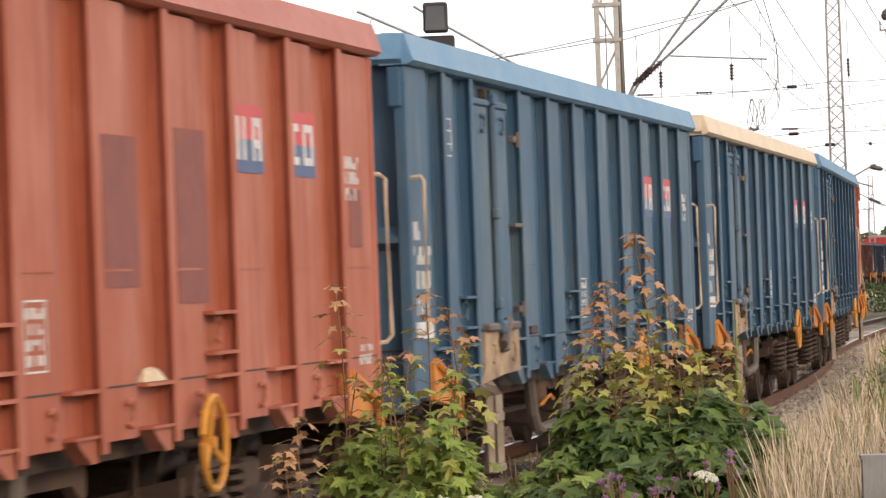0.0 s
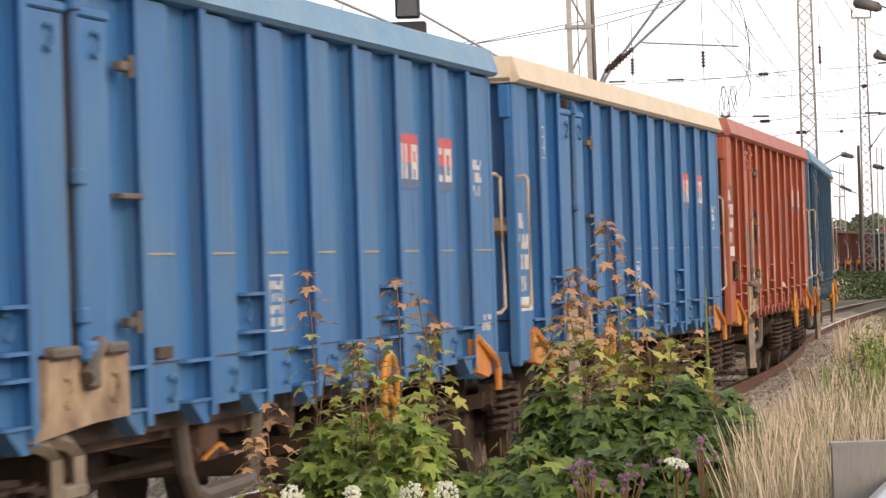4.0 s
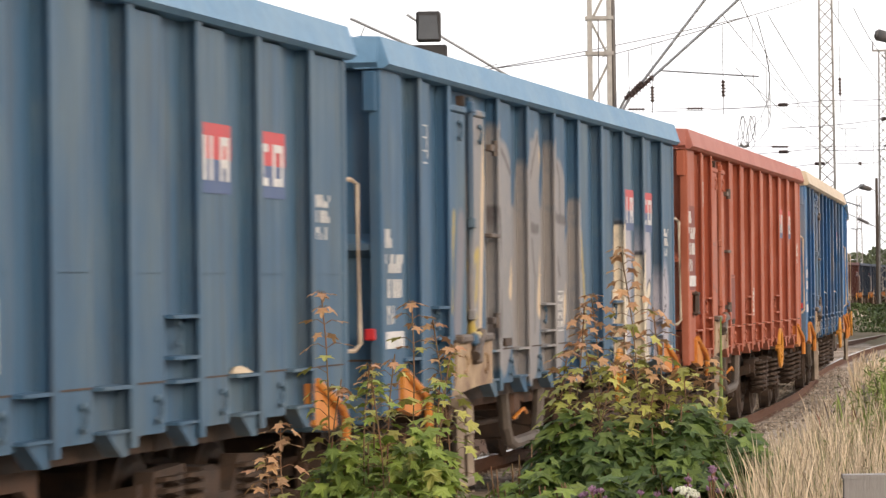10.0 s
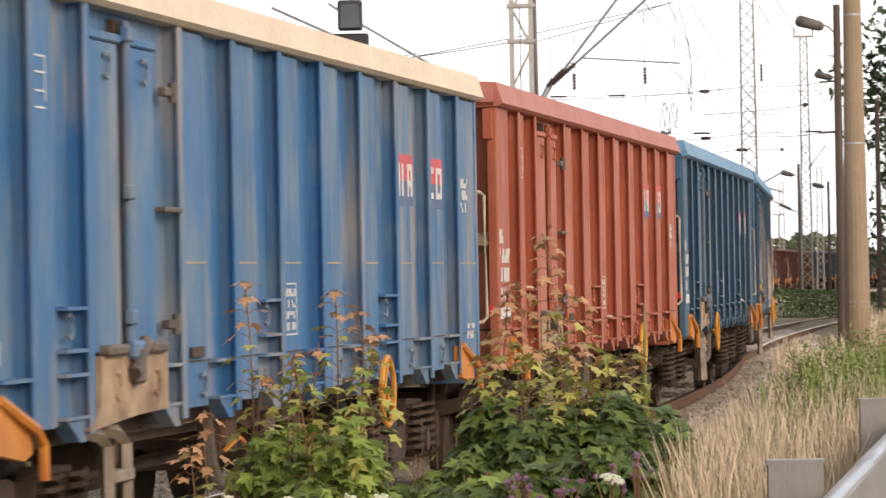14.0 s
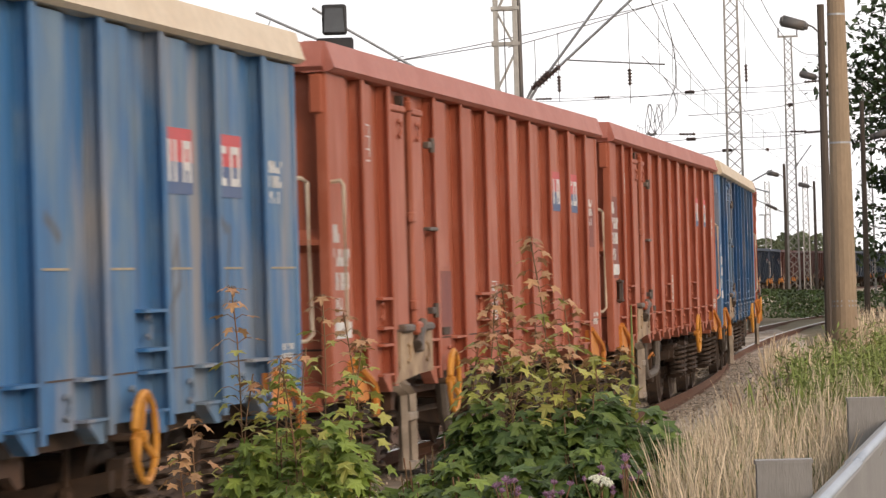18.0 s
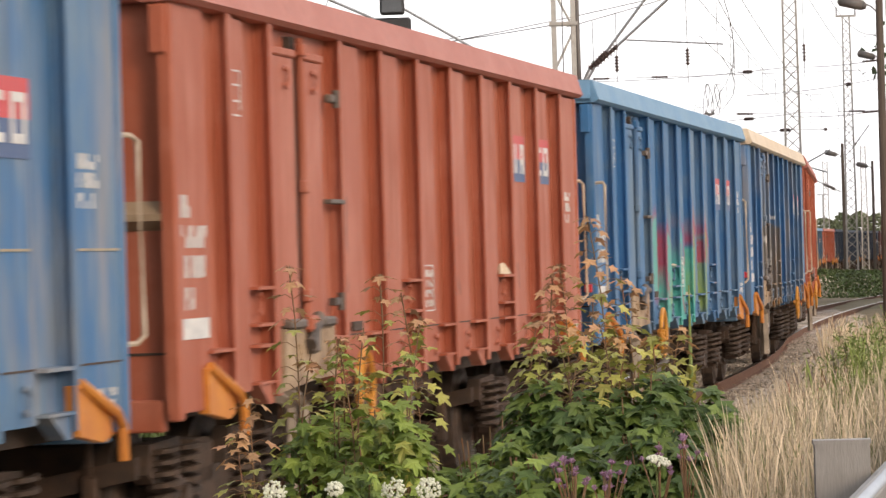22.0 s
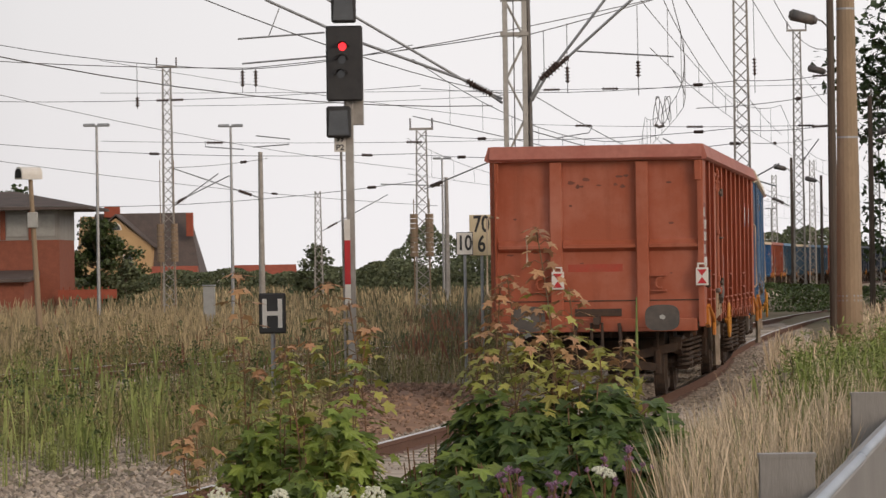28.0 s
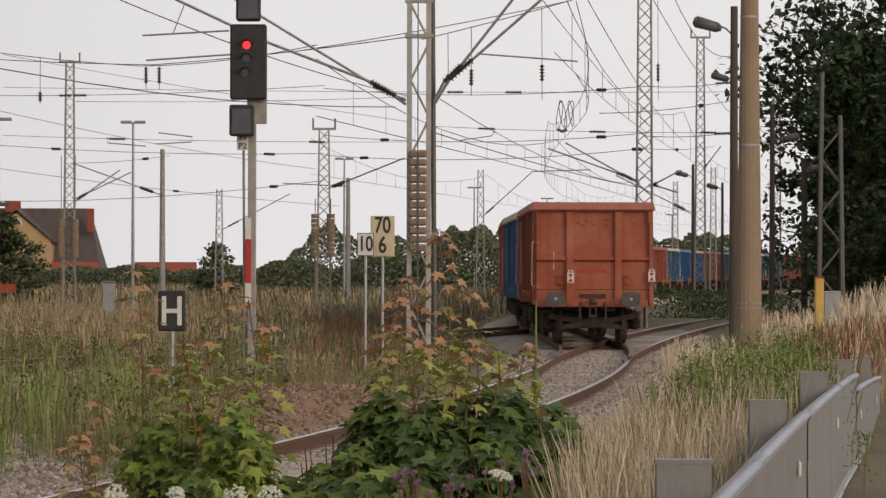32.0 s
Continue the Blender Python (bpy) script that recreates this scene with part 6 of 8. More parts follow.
def feeder():
    """A feeder wire over the tracks with insulator strings hanging from it."""
    root = thing("feeder_wire", "thin feeder wire with hanging dark insulator strings", "wire", group="cross wires")
    bm = bmesh.new()
    wire_between(bm, (-13.03, 95.0, 6.81), (-6.81, 95.0, 6.53), 0.010, 0.05)
    wire_between(bm, (-6.81, 95.0, 6.53), (-0.44, 81.0, 6.43), 0.010, 0.05)
    wire_between(bm, (-0.44, 81.0, 6.34), (2.68, 85.0, 7.40), 0.010, 0.02)
    wire_between(bm, (2.68, 85.0, 7.40), (7.44, 150.0, 12.57), 0.010, 0.02)
    part("wire", bm, wire_mat, root)
    for a, b, lo, hi in (((-6.97, 95.0, 6.53), (-6.97, 95.0, 5.95), 0.1, 0.75), ((-6.66, 95.0, 6.53), (-6.66, 95.0, 5.95), 0.1, 0.75), ((0.57, 83.0, 6.73), (0.57, 83.0, 5.30), 0.62, 0.85),
                         ((0.09, 83.0, 6.59), (0.10, 83.0, 5.53), 0.8, 0.9), ((2.06, 85.0, 7.23), (2.07, 85.0, 5.32), 0.62, 0.8), ((5.81, 110.0, 9.60), (5.83, 110.0, 6.38), 0.7, 0.85), ((-9.45, 95.0, 6.70), (-9.45, 95.0, 5.61), 0.75, 0.95)):
        a, b = Vector(a), Vector(b)
        bm = bmesh.new()
        insulator(bm, a.lerp(b, lo), a.lerp(b, hi), 0.06, 5)
        s = part("insulator_string", bm, insulator_mat, root)
        bm = bmesh.new()
        rod(bm, a, b, 0.008, seg=4)
        part("hanger", bm, wire_mat, s)


feeder()


def hanging_coil():
    x, y, z = (2.82, 95.0, 5.71)
    root = thing("wire_coil", "coil of spare wire hanging from the line", "wire coil", (x, y, 0))
    for dx, w, h, lean in ((-0.10, 0.06, 0.70, 0.05), (-0.02, 0.07, 0.66, -0.06), (0.13, 0.08, 0.64, 0.07), (0.17, 0.05, 0.60, -0.05)):
        bm = bmesh.new()
        tube(bm, [(dx + w * math.sin(k * math.tau / 20) + lean * math.cos(k * math.tau / 20), 0.03 * math.cos(k), z - h / 2 + h / 2 * math.cos(k * math.tau / 20)) for k in range(21)], 0.010, 5)
        part("loop", bm, wire_mat, root)
    bm = bmesh.new()
    tube(bm, [(-0.14, 0, z - 0.66), (-0.04, 0, z - 0.72), (0.08, 0, z - 0.68)], 0.04, 6)
    part("clamp", bm, dark_steel, root)


hanging_coil()


def side_cantilever(mast, arm, label="slanting cantilever arm with insulator"):
    root = thing("cantilever_arm", label, "cantilever", group="cantilevers")
    a, b = Vector(mast), Vector(arm)
    bm = bmesh.new()
    rod(bm, a.lerp(b, 0.25), b, 0.03, seg=6)
    rod(bm, a, a.lerp(b, 0.1), 0.03, seg=6)
    part("tube", bm, galvanised, root)
    bm = bmesh.new()
    insulator(bm, a.lerp(b, 0.1), a.lerp(b, 0.25), 0.09, 5)
    part("insulator", bm, insulator_mat, root)


for a, b in (((-17.32, 190.0, 4.87), (-15.15, 190.0, 6.40)), ((-17.32, 190.0, 5.00), (-14.62, 190.0, 6.30)), ((-13.91, 200.0, 5.42), (-17.37, 190.0, 6.72)), ((-13.11, 240.0, 4.09), (-9.10, 240.0, 6.23)),
             ((-4.88, 170.0, 5.13), (-1.44, 150.0, 5.88)), ((7.61, 150.0, 4.83), (8.80, 150.0, 5.46)), ((7.69, 150.0, 4.94), (8.70, 150.0, 4.62)), ((12.82, 210.0, 4.76), (7.68, 180.0, 5.96)),
             ((12.80, 200.0, 6.71), (13.69, 200.0, 7.88)), ((2.18, 230.0, 4.73), (5.00, 230.0, 7.29)), ((-4.92, 210.0, 6.08), (-8.31, 210.0, 6.22)), ((7.28, 150.0, 5.04), (3.85, 150.0, 6.26)), ((7.28, 150.0, 4.94), (4.52, 150.0, 6.46))):
    side_cantilever(a, b)
bm = bmesh.new()
tube(bm, [(0.43, 100.0, 4.94), (1.20, 100.0, 5.05), (1.28, 100.0, 5.22)], 0.014)
tube(bm, [(-12.42, 150.0, 6.63), (-12.42, 150.0, 6.42), (-11.00, 150.0, 6.30)], 0.025)
tube(bm, [(-10.64, 150.0, 6.38), (-9.32, 150.0, 6.46), (-9.28, 150.0, 6.65), (-10.54, 150.0, 6.80)], 0.025)
tube(bm, [(4.35, 200.0, 6.62), (7.28, 200.0, 6.71)], 0.03)
tagged(new("registration_arm", mesh_of(bm, "registration_arm", galvanised)), "thin grey registration arms on the overhead line", "overhead line", kind="stuff")


# ---- buildings ----
def wall_window(parent, x, y, z, w, h, ny=-1):
    bm = bmesh.new()
    box(bm, (x, y + ny * 0.03, z), (w + 0.16, 0.08, h + 0.16), 0.01)
    f = part("window", bm, sign_white, parent, "white framed window")
    bm = bmesh.new()
    box(bm, (x, y + ny * 0.075, z), (w, 0.02, h))
    part("pane", bm, pane_dark, f)


def house():
    k = 420 / 7174.4
    ox = (31 - 784) * k
    m = thing("house", "ochre rendered house with a dark tiled roof", "house", (ox, 420, -0.6))
    xl, xr = -75 * k, 148 * k

    def zz(v):
        return 1.727 + (478.6 - v) * k + 0.6
    bm = bmesh.new()
    prism(bm, [(0.5, -0.3), (9.5, -0.3), (9.5, zz(480)), (5, zz(374)), (0.5, zz(480))], 0, xl, xr - 1.2)
    part("main_wall", bm, render_wall, m)
    bm = bmesh.new()
    ga = 62 * k
    prism(bm, [(-ga, -0.3), (ga, -0.3), (ga, zz(428)), (0, zz(378)), (-ga, zz(428))], 1, -1.2, 4.8)
    part("gable_wall", bm, render_wall, m)
    bm = bmesh.new()
    for s in (-1, 1):
        prism(bm, [(s * (ga + 0.35), zz(432)), (0, zz(374)), (0, zz(371)), (s * (ga + 0.4), zz(429))], 1, -1.5, 4.9)
    part("gable_roof", bm, roof_tile, m)
    bm = bmesh.new()
    lo, hi = zz(486), zz(369)
    v = [(xl - 0.5, -0.1, lo), (xr, -0.1, lo), (xr - 1.6, 5, hi), (xl + 1.6, 5, hi), (xl - 0.5, 10.1, lo), (xr, 10.1, lo)]
    vs = [bm.verts.new(p) for p in v]
    for f in ((0, 1, 2, 3), (5, 4, 3, 2), (1, 5, 2), (4, 0, 3), (0, 4, 5, 1)):
        bm.faces.new([vs[i] for i in f])
    part("main_roof", bm, roof_tile, m)
    for x, v0, v1, w in ((-16 * k, 356, 376, 1.6), (126 * k, 370, 412, 0.7)):
        bm = bmesh.new()
        box(bm, (x, 4.2 if w > 1 else 2.2, (zz(v0) + zz(v1)) / 2), (w, 0.9, zz(v0) - zz(v1)), 0.03)
        part("chimney", bm, chimney_mat, m, "red brick chimney")
    bm = bmesh.new()
    n = 12
    prism(bm, [(0.62 * math.cos(math.pi * i / n), zz(400) + 0.75 * math.sin(math.pi * i / n)) for i in range(n + 1)], 1, -1.27, -1.2)
    w = part("window", bm, sign_white, m, "arched white gable window")
    bm = bmesh.new()
    prism(bm, [(0.45 * math.cos(math.pi * i / n), zz(400) + 0.04 + 0.56 * math.sin(math.pi * i / n)) for i in range(n + 1)], 1, -1.30, -1.25)
    part("pane", bm, pane_dark, w)
    wall_window(m, 2.2, -1.2, zz(492), 0.9, 1.3)
    wall_window(m, -1.6, -1.2, zz(455), 0.8, 1.2)
    wall_window(m, 1.2, -1.2, zz(455), 0.8, 1.2)


house()


def signal_box():
    k = 220 / 7174.4
    xr = (-72 - 784) * k
    m = thing("signal_box", "brick signal box tower with a flat hipped roof", "building", (xr, 220, -0.5))

    def zz(v):
        return 1.727 + (478.6 - v) * k + 0.5
    bm = bmesh.new()
    box(bm, (-4, 3.5, zz(415) / 2), (8, 7, zz(415)))
    part("brick_wall", bm, brick_mat, m)
    bm = bmesh.new()
    box(bm, (-4, 3.5, (zz(415) + zz(362)) / 2), (8.04, 7.04, zz(362) - zz(415)))
    part("upper_wall", bm, render_grey, m)
    for i in range(5):
        x = -0.75 - 1.55 * i
        bm = bmesh.new()
        box(bm, (x, -0.05, (zz(415) + zz(362)) / 2), (1.2, 0.06, 1.3), 0.01)
        f = part("window", bm, render_grey, m, "grey framed upper window")
        bm = bmesh.new()
        box(bm, (x, -0.085, (zz(415) + zz(362)) / 2), (1.05, 0.02, 1.15))
        part("pane", bm, cabinet_grey, f)
        bm = bmesh.new()
        box(bm, (x - 0.77, -0.06, (zz(415) + zz(362)) / 2), (0.28, 0.1, 1.6))
        part("brick_pier", bm, brick_mat, m)
    bm = bmesh.new()
    lo, lip, hi = zz(362), zz(357), zz(326)
    v = [(-9.8, -1.8, lo), (1.8, -1.8, lo), (1.8, 8.8, lo), (-9.8, 8.8, lo), (-9.8, -1.8, lip), (1.8, -1.8, lip), (1.8, 8.8, lip), (-9.8, 8.8, lip), (-6, 3.5, hi), (-2.8, 3.5, hi)]
    vs = [bm.verts.new(p) for p in v]
    for f in ((0, 1, 2, 3), (0, 1, 5, 4), (1, 2, 6, 5), (2, 3, 7, 6), (3, 0, 4, 7), (4, 5, 9, 8), (5, 6, 9), (6, 7, 8, 9), (7, 4, 8)):
        bm.faces.new([vs[i] for i in f])
    part("roof", bm, roof_tile, m)
    bm = bmesh.new()
    box(bm, (-5.4, -2.2, zz(487) / 2), (8, 4.4, zz(487)))
    part("annex_wall", bm, brick_mat, m)
    bm = bmesh.new()
    prism(bm, [(-4.9, zz(489)), (0.0, zz(482)), (0.0, zz(468)), (-4.9, zz(484))], 0, -9.6, -1.1)
    part("annex_roof", bm, roof_tile, m)
    bm = bmesh.new()
    for i in range(8):
        box(bm, (0.3 + i * 0.35, -1.0, 0.8), (0.06, 0.06, 1.6))
    box(bm, (1.6, -1.0, 1.2), (3.2, 0.05, 0.5))
    part("fence_panel", bm, chimney_mat, m)


signal_box()


def loudspeaker_pole():
    x, y, z = (-13.71, 110.0, 1.71)
    m = thing("camera_pole", "leaning grey pole with a white round-topped housing", "pole", (x, y, 0))
    bm = bmesh.new()
    rod(bm, (0.05, 0, -0.5), (-0.18, 0, 4.35), 0.09, 0.06, 10)
    part("pole", bm, concrete, m)
    bm = bmesh.new()
    n = 10
    prism(bm, [(0.19 * math.cos(math.pi * i / n), 4.5 + 0.2 * math.sin(math.pi * i / n)) for i in range(n + 1)] + [(-0.19, 4.36), (0.19, 4.36)], 1, -0.3, 0.35)
    h = part("housing", bm, sign_white, m)
    h.matrix_basis = pose(-0.25, 0, 0, 0, 0, -50)
    bm = bmesh.new()
    n = 10
    prism(bm, [(0.15 * math.cos(math.pi * i / n), 4.5 + 0.15 * math.sin(math.pi * i / n)) for i in range(n + 1)] + [(-0.15, 4.40), (0.15, 4.40)], 1, -0.32, -0.3)
    f = part("front_glass", bm, black_box, h)
    bm = bmesh.new()
    box(bm, (-0.12, -0.12, 3.25), (0.28, 0.18, 0.42), 0.02)
    part("junction_box", bm, cabinet_grey, m)


loudspeaker_pole()


# ---- plants ----
rng = np.random.default_rng(7)


def mesh_arrays(name, verts, faces, material, parent=None, label="", category="", kind="stuff", smooth_it=False):
    me = bpy.data.meshes.new(name)
    me.from_pydata(verts.tolist() if hasattr(verts, "tolist") else verts, [], faces.tolist() if hasattr(faces, "tolist") else faces)
    me.materials.append(material)
    ob = new(name, me)
    if parent:
        ob.parent = parent
    if label or category or kind:
        tagged(ob, label, category, "", kind)
    return ob


def turns(n, tilt_lo, tilt_hi):
    """n random turns: yaw all round, tilt from upright within limits."""
    yaw, tilt, spin = rng.uniform(0, 2 * np.pi, n), rng.uniform(tilt_lo, tilt_hi, n), rng.uniform(0, 2 * np.pi, n)
    cy, sy, ct, st, cs, ss = np.cos(yaw), np.sin(yaw), np.cos(tilt), np.sin(tilt), np.cos(spin), np.sin(spin)
    z = np.zeros(n)
    one = np.ones(n)
    rz = np.array([[cy, -sy, z], [sy, cy, z], [z, z, one]]).transpose(2, 0, 1)
    rx = np.array([[one, z, z], [z, ct, -st], [z, st, ct]]).transpose(2, 0, 1)
    rs = np.array([[cs, -ss, z], [ss, cs, z], [z, z, one]]).transpose(2, 0, 1)
    return rz @ rx @ rs


def maple_leaf():
    """A five-lobed leaf in the xy plane, stalk at the origin, about one long."""
    tips = [(-150, 0.34), (-118, 0.60), (-98, 0.40), (-82, 0.52), (-62, 0.94), (-48, 0.66), (-40, 0.70), (-24, 0.50), (-12, 0.86), (0, 1.12), (12, 0.86), (24, 0.50), (40, 0.70), (48, 0.66), (62, 0.94), (82, 0.52), (98, 0.40), (118, 0.60), (150, 0.34)]
    pts = [(0.0, 0.18, 0.0)]
    for a, r in tips:
        t = radians(a)
        x, y = r * 0.62 * math.sin(t), 0.18 + r * 0.62 * math.cos(t)
        pts.append((x, y, -0.30 * x * x + 0.10 * abs(math.sin(t * 2.5)) * r - 0.12 * y * y))
    return np.array(pts), [(0, i, i + 1) for i in range(1, len(tips))] + [(0, len(tips), 1)]


LEAF_V, LEAF_F = maple_leaf()


def leaves_mesh(name, places, sizes, material, parent, outs, label=""):
    """Broad leaves at places; outs holds for each the way it points (radians) and how far it droops."""
    n = len(places)
    o = np.asarray(outs)
    a, d, roll = o[:, 0], o[:, 1], rng.normal(0, 0.25, n)
    y = np.stack([np.cos(a) * np.cos(d), np.sin(a) * np.cos(d), -np.sin(d)], -1)
    side = np.stack([np.sin(a), -np.cos(a), np.zeros(n)], -1)
    up = np.cross(side, y)
    x = side * np.cos(roll)[:, None] + up * np.sin(roll)[:, None]
    r = np.stack([x, y, np.cross(x, y)], -1)
    v = np.einsum("nij,vj->nvi", r, LEAF_V) * np.asarray(sizes)[:, None, None] + np.asarray(places)[:, None, :]
    f = np.array(LEAF_F)[None] + (np.arange(n) * len(LEAF_V))[:, None, None]
    return mesh_arrays(name, v.reshape(-1, 3), f.reshape(-1, 3), material, parent, label)


def sapling(x, y, h, rust, seed, lean=0.06, green=leaf_green, low=0.3, size=0.125):
    """A young maple: thin stem, leaf pairs in tiers, smaller rusty young leaves at the top."""
    r = random.Random(seed)
    z0 = ground_z(x, y) - 0.05
    m = thing("maple_sapling", "young maple shoot with green to rust-coloured leaves" if rust else "young green maple shoot", "sapling", (x, y, z0), group="maple saplings")
    H = h - z0
    bend = (r.uniform(-lean, lean), r.uniform(-lean, lean))

    def axis(f):
        return Vector((bend[0] * f * f * 2 + 0.012 * math.sin(f * 9 + seed), bend[1] * f * f, H * f))
    bm = bmesh.new()
    tube(bm, [axis(f / 10) for f in range(11)], 0.0032, 5)
    groups = {"rust": [], "yellow": [], "green": []}
    f, a = low, r.uniform(0, math.tau)
    while f <= 1.0:
        p = axis(f)
        top = f > 0.965
        a += 1.57 + r.uniform(-0.3, 0.3)
        reach = 0.04 + 0.17 * (1 - f) if not top else 0.02
        for k in range(2 if not top else 4):
            b = a + k * math.tau / (2 if not top else 4) + r.uniform(-0.3, 0.3)
            if r.random() < 0.1:
                continue
            q = p + Vector((reach * math.cos(b), reach * math.sin(b), reach * r.uniform(0.1, 0.5)))
            tube(bm, [p, p.lerp(q, 0.6) + Vector((0, 0, 0.012)), q], 0.0017, 4)
            u = f + r.uniform(-0.06, 0.06)
            key = "rust" if rust and u > 1 - rust * 0.5 else "yellow" if rust and u > 0.93 - rust * 1.7 else "green"
            groups[key].append((q, size * (1.35 - 0.80 * f) * r.uniform(0.75, 1.2), (b, r.uniform(0.05, 0.75))))
        f += r.uniform(0.017, 0.034)
    tagged(part("stem", bm, stem_mat, m), kind="stuff")
    for key, mat in (("rust", leaf_rust), ("yellow", leaf_yellow), ("green", green)):
        g = groups[key]
        if g:
            leaves_mesh("leaf_tier", [list(q[0]) for q in g], [q[1] for q in g], mat, m, [q[2] for q in g])


def bush(cx, cy, rx, ry, top, n, mats, seed, size=0.14):
    """A dense low mass of maple leaves that turn outwards and to the light, on many shoots."""
    z0 = ground_z(cx, cy) - 0.05
    m = thing("maple_bush", "dense low maple bush with broad lobed leaves", "bush", (cx, cy, z0), group="maple bushes")
    r = random.Random(seed)
    bm = bmesh.new()
    spots = []
    for k in range(22):
        a, d = r.uniform(0, math.tau), math.sqrt(r.random()) * 0.8
        tip = Vector((rx * d * math.cos(a), ry * d * math.sin(a), (top - z0) * (1 - 0.3 * d * d) * r.uniform(0.8, 1.0)))
        base = Vector((tip.x * 0.4, tip.y * 0.4, 0))
        tube(bm, [base, base.lerp(tip, 0.5) + Vector((0, 0, 0.05)), tip], 0.0035, 4)
    for k in range(n):
        a, d = r.uniform(0, math.tau), math.sqrt(r.random())
        x, y = rx * d * math.cos(a), ry * d * math.sin(a)
        crest = (top - z0) * (1 - 0.22 * d ** 2.5) * (0.88 + 0.26 * noise.noise(((cx + x) * 4.5, (cy + y) * 4.5, seed)))
        z = crest * (1 - 0.62 * r.random() ** 1.6)
        out = math.atan2(y - 0.5 * ry, x) + r.gauss(0, 0.9)
        spots.append(((x, y, z), size * r.uniform(0.55, 1.25), (out, r.uniform(0.1, 1.1))))
    tagged(part("branch_work", bm, stem_mat, m), kind="stuff")
    share = len(spots) // len(mats)
    for i, mat in enumerate(mats):
        g = spots[i * share:(i + 1) * share]
        leaves_mesh("leaf_mass", [q[0] for q in g], [q[1] for q in g], mat, m, [q[2] for q in g])


# tall shoots: x, y, top, share of rusty leaves
for n, (x, y, h, rust) in enumerate(((-1.20, 16.9, 1.72, 0.30), (-0.93, 17.2, 1.68, 0.22), (-0.74, 17.4, 1.60, 0.2), (-1.08, 17.0, 1.46, 0.12), (-1.30, 16.8, 1.36, 0.2),
                                     (-0.84, 17.1, 1.50, 0.14), (-0.25, 17.8, 1.64, 0.25), (-0.10, 18.0, 1.70, 0.3), (0.07, 17.8, 1.91, 0.26), (0.18, 18.1, 1.64, 0.25),
                                     (-0.36, 17.9, 1.46, 0.14), (0.29, 18.2, 1.40, 0.15), (-0.02, 18.3, 1.56, 0.2), (0.12, 17.5, 1.44, 0.14), (-0.98, 16.6, 1.36, 0.0), (-0.86, 16.8, 1.34, 0.0),
                                     (-1.14, 16.8, 1.42, 0.05), (-1.02, 17.1, 1.40, 0.08), (-0.3, 17.5, 1.36, 0.05), (0.02, 17.6, 1.42, 0.08), (0.24, 17.8, 1.38, 0.1), (-0.08, 17.7, 1.5, 0.12), (-1.42, 16.6, 1.20, 0.25), (-1.36, 16.4, 1.06, 0.3), (-0.18, 17.3, 1.40, 0.05))):
    sapling(x, y, h, rust, 100 + n, green=leaf_green if x < -0.5 else leaf_mid, size=0.112)
for n, (x, y, rx, ry, top, count, mats, size) in enumerate((
        (-1.10, 17.0, 0.30, 0.34, 1.29, 460, (leaf_green, leaf_green, leaf_mid), 0.125), (-0.88, 16.7, 0.22, 0.34, 1.22, 400, (leaf_green, leaf_green, leaf_mid, leaf_yellow), 0.125),
        (-1.02, 16.2, 0.34, 0.30, 0.98, 420, (leaf_green, leaf_mid, leaf_mid), 0.125), (-0.45, 17.3, 0.26, 0.4, 1.08, 380, (leaf_mid, leaf_mid, leaf_green), 0.135),
        (-0.14, 17.5, 0.34, 0.4, 1.24, 520, (leaf_dark, leaf_mid), 0.14), (0.14, 17.6, 0.32, 0.4, 1.29, 520, (leaf_dark, leaf_dark, leaf_mid), 0.145), (0.38, 17.7, 0.22, 0.36, 1.18, 380, (leaf_dark, leaf_dark, leaf_mid), 0.14),
        (-0.22, 16.5, 0.40, 0.35, 1.02, 460, (leaf_mid, leaf_dark, leaf_green), 0.135), (0.24, 16.6, 0.34, 0.35, 1.06, 460, (leaf_dark, leaf_mid), 0.14))):
    bush(x, y, rx, ry, top, int(count * 1.9), mats, 30 + n, size * 0.80)


def blades(name, xs, ys, hs, widths, material, label, lean=0.25, seeds=0.0):
    """Grass as tapered bent blades; seeds thickens the upper part into an ear."""
    n = len(xs)
    z0 = np.array([ground_z(x, y) for x, y in zip(xs, ys)]) - 0.03
    yaw = rng.uniform(0, 2 * np.pi, n)
    lx, ly = rng.normal(0, lean, n) * hs, rng.normal(0, lean, n) * hs
    levels = [(0.0, 1.0), (0.45, 0.85), (0.78, 0.7 + seeds), (0.92, 0.5 + seeds), (1.0, 0.05)]
    v = []
    for f, w in levels:
        cx, cy, cz = xs + lx * f * f, ys + ly * f * f, z0 + hs * f * (1 - 0.12 * f)
        for s in (-0.5, 0.5):
            v.append(np.stack([cx + s * w * widths * np.cos(yaw), cy + s * w * widths * np.sin(yaw), cz], -1))
    v = np.stack(v, 1)
    quads = np.array([[2 * i, 2 * i + 1, 2 * i + 3, 2 * i + 2] for i in range(4)])
    f = quads[None] + (np.arange(n) * 10)[:, None, None]
    mesh_arrays(name, v.reshape(-1, 3), f.reshape(-1, 4), material, None, label, "grass")


def scatter(n, y0, y1, lo, hi, keep=None, power=1.0):
    """Places between two slanting edges: x from lo(y) to hi(y)."""
    ys = y0 + (y1 - y0) * rng.random(n * 3) ** power
    xs = lo(ys) + (hi(ys) - lo(ys)) * rng.random(n * 3)
    ok = np.array([keep(x, y) for x, y in zip(xs, ys)]) if keep else np.ones(len(xs), bool)
    return xs[ok][:n], ys[ok][:n]


def patchy(x, y):
    return noise.noise((x * 0.9, y * 0.25, 5.0)) > -0.15


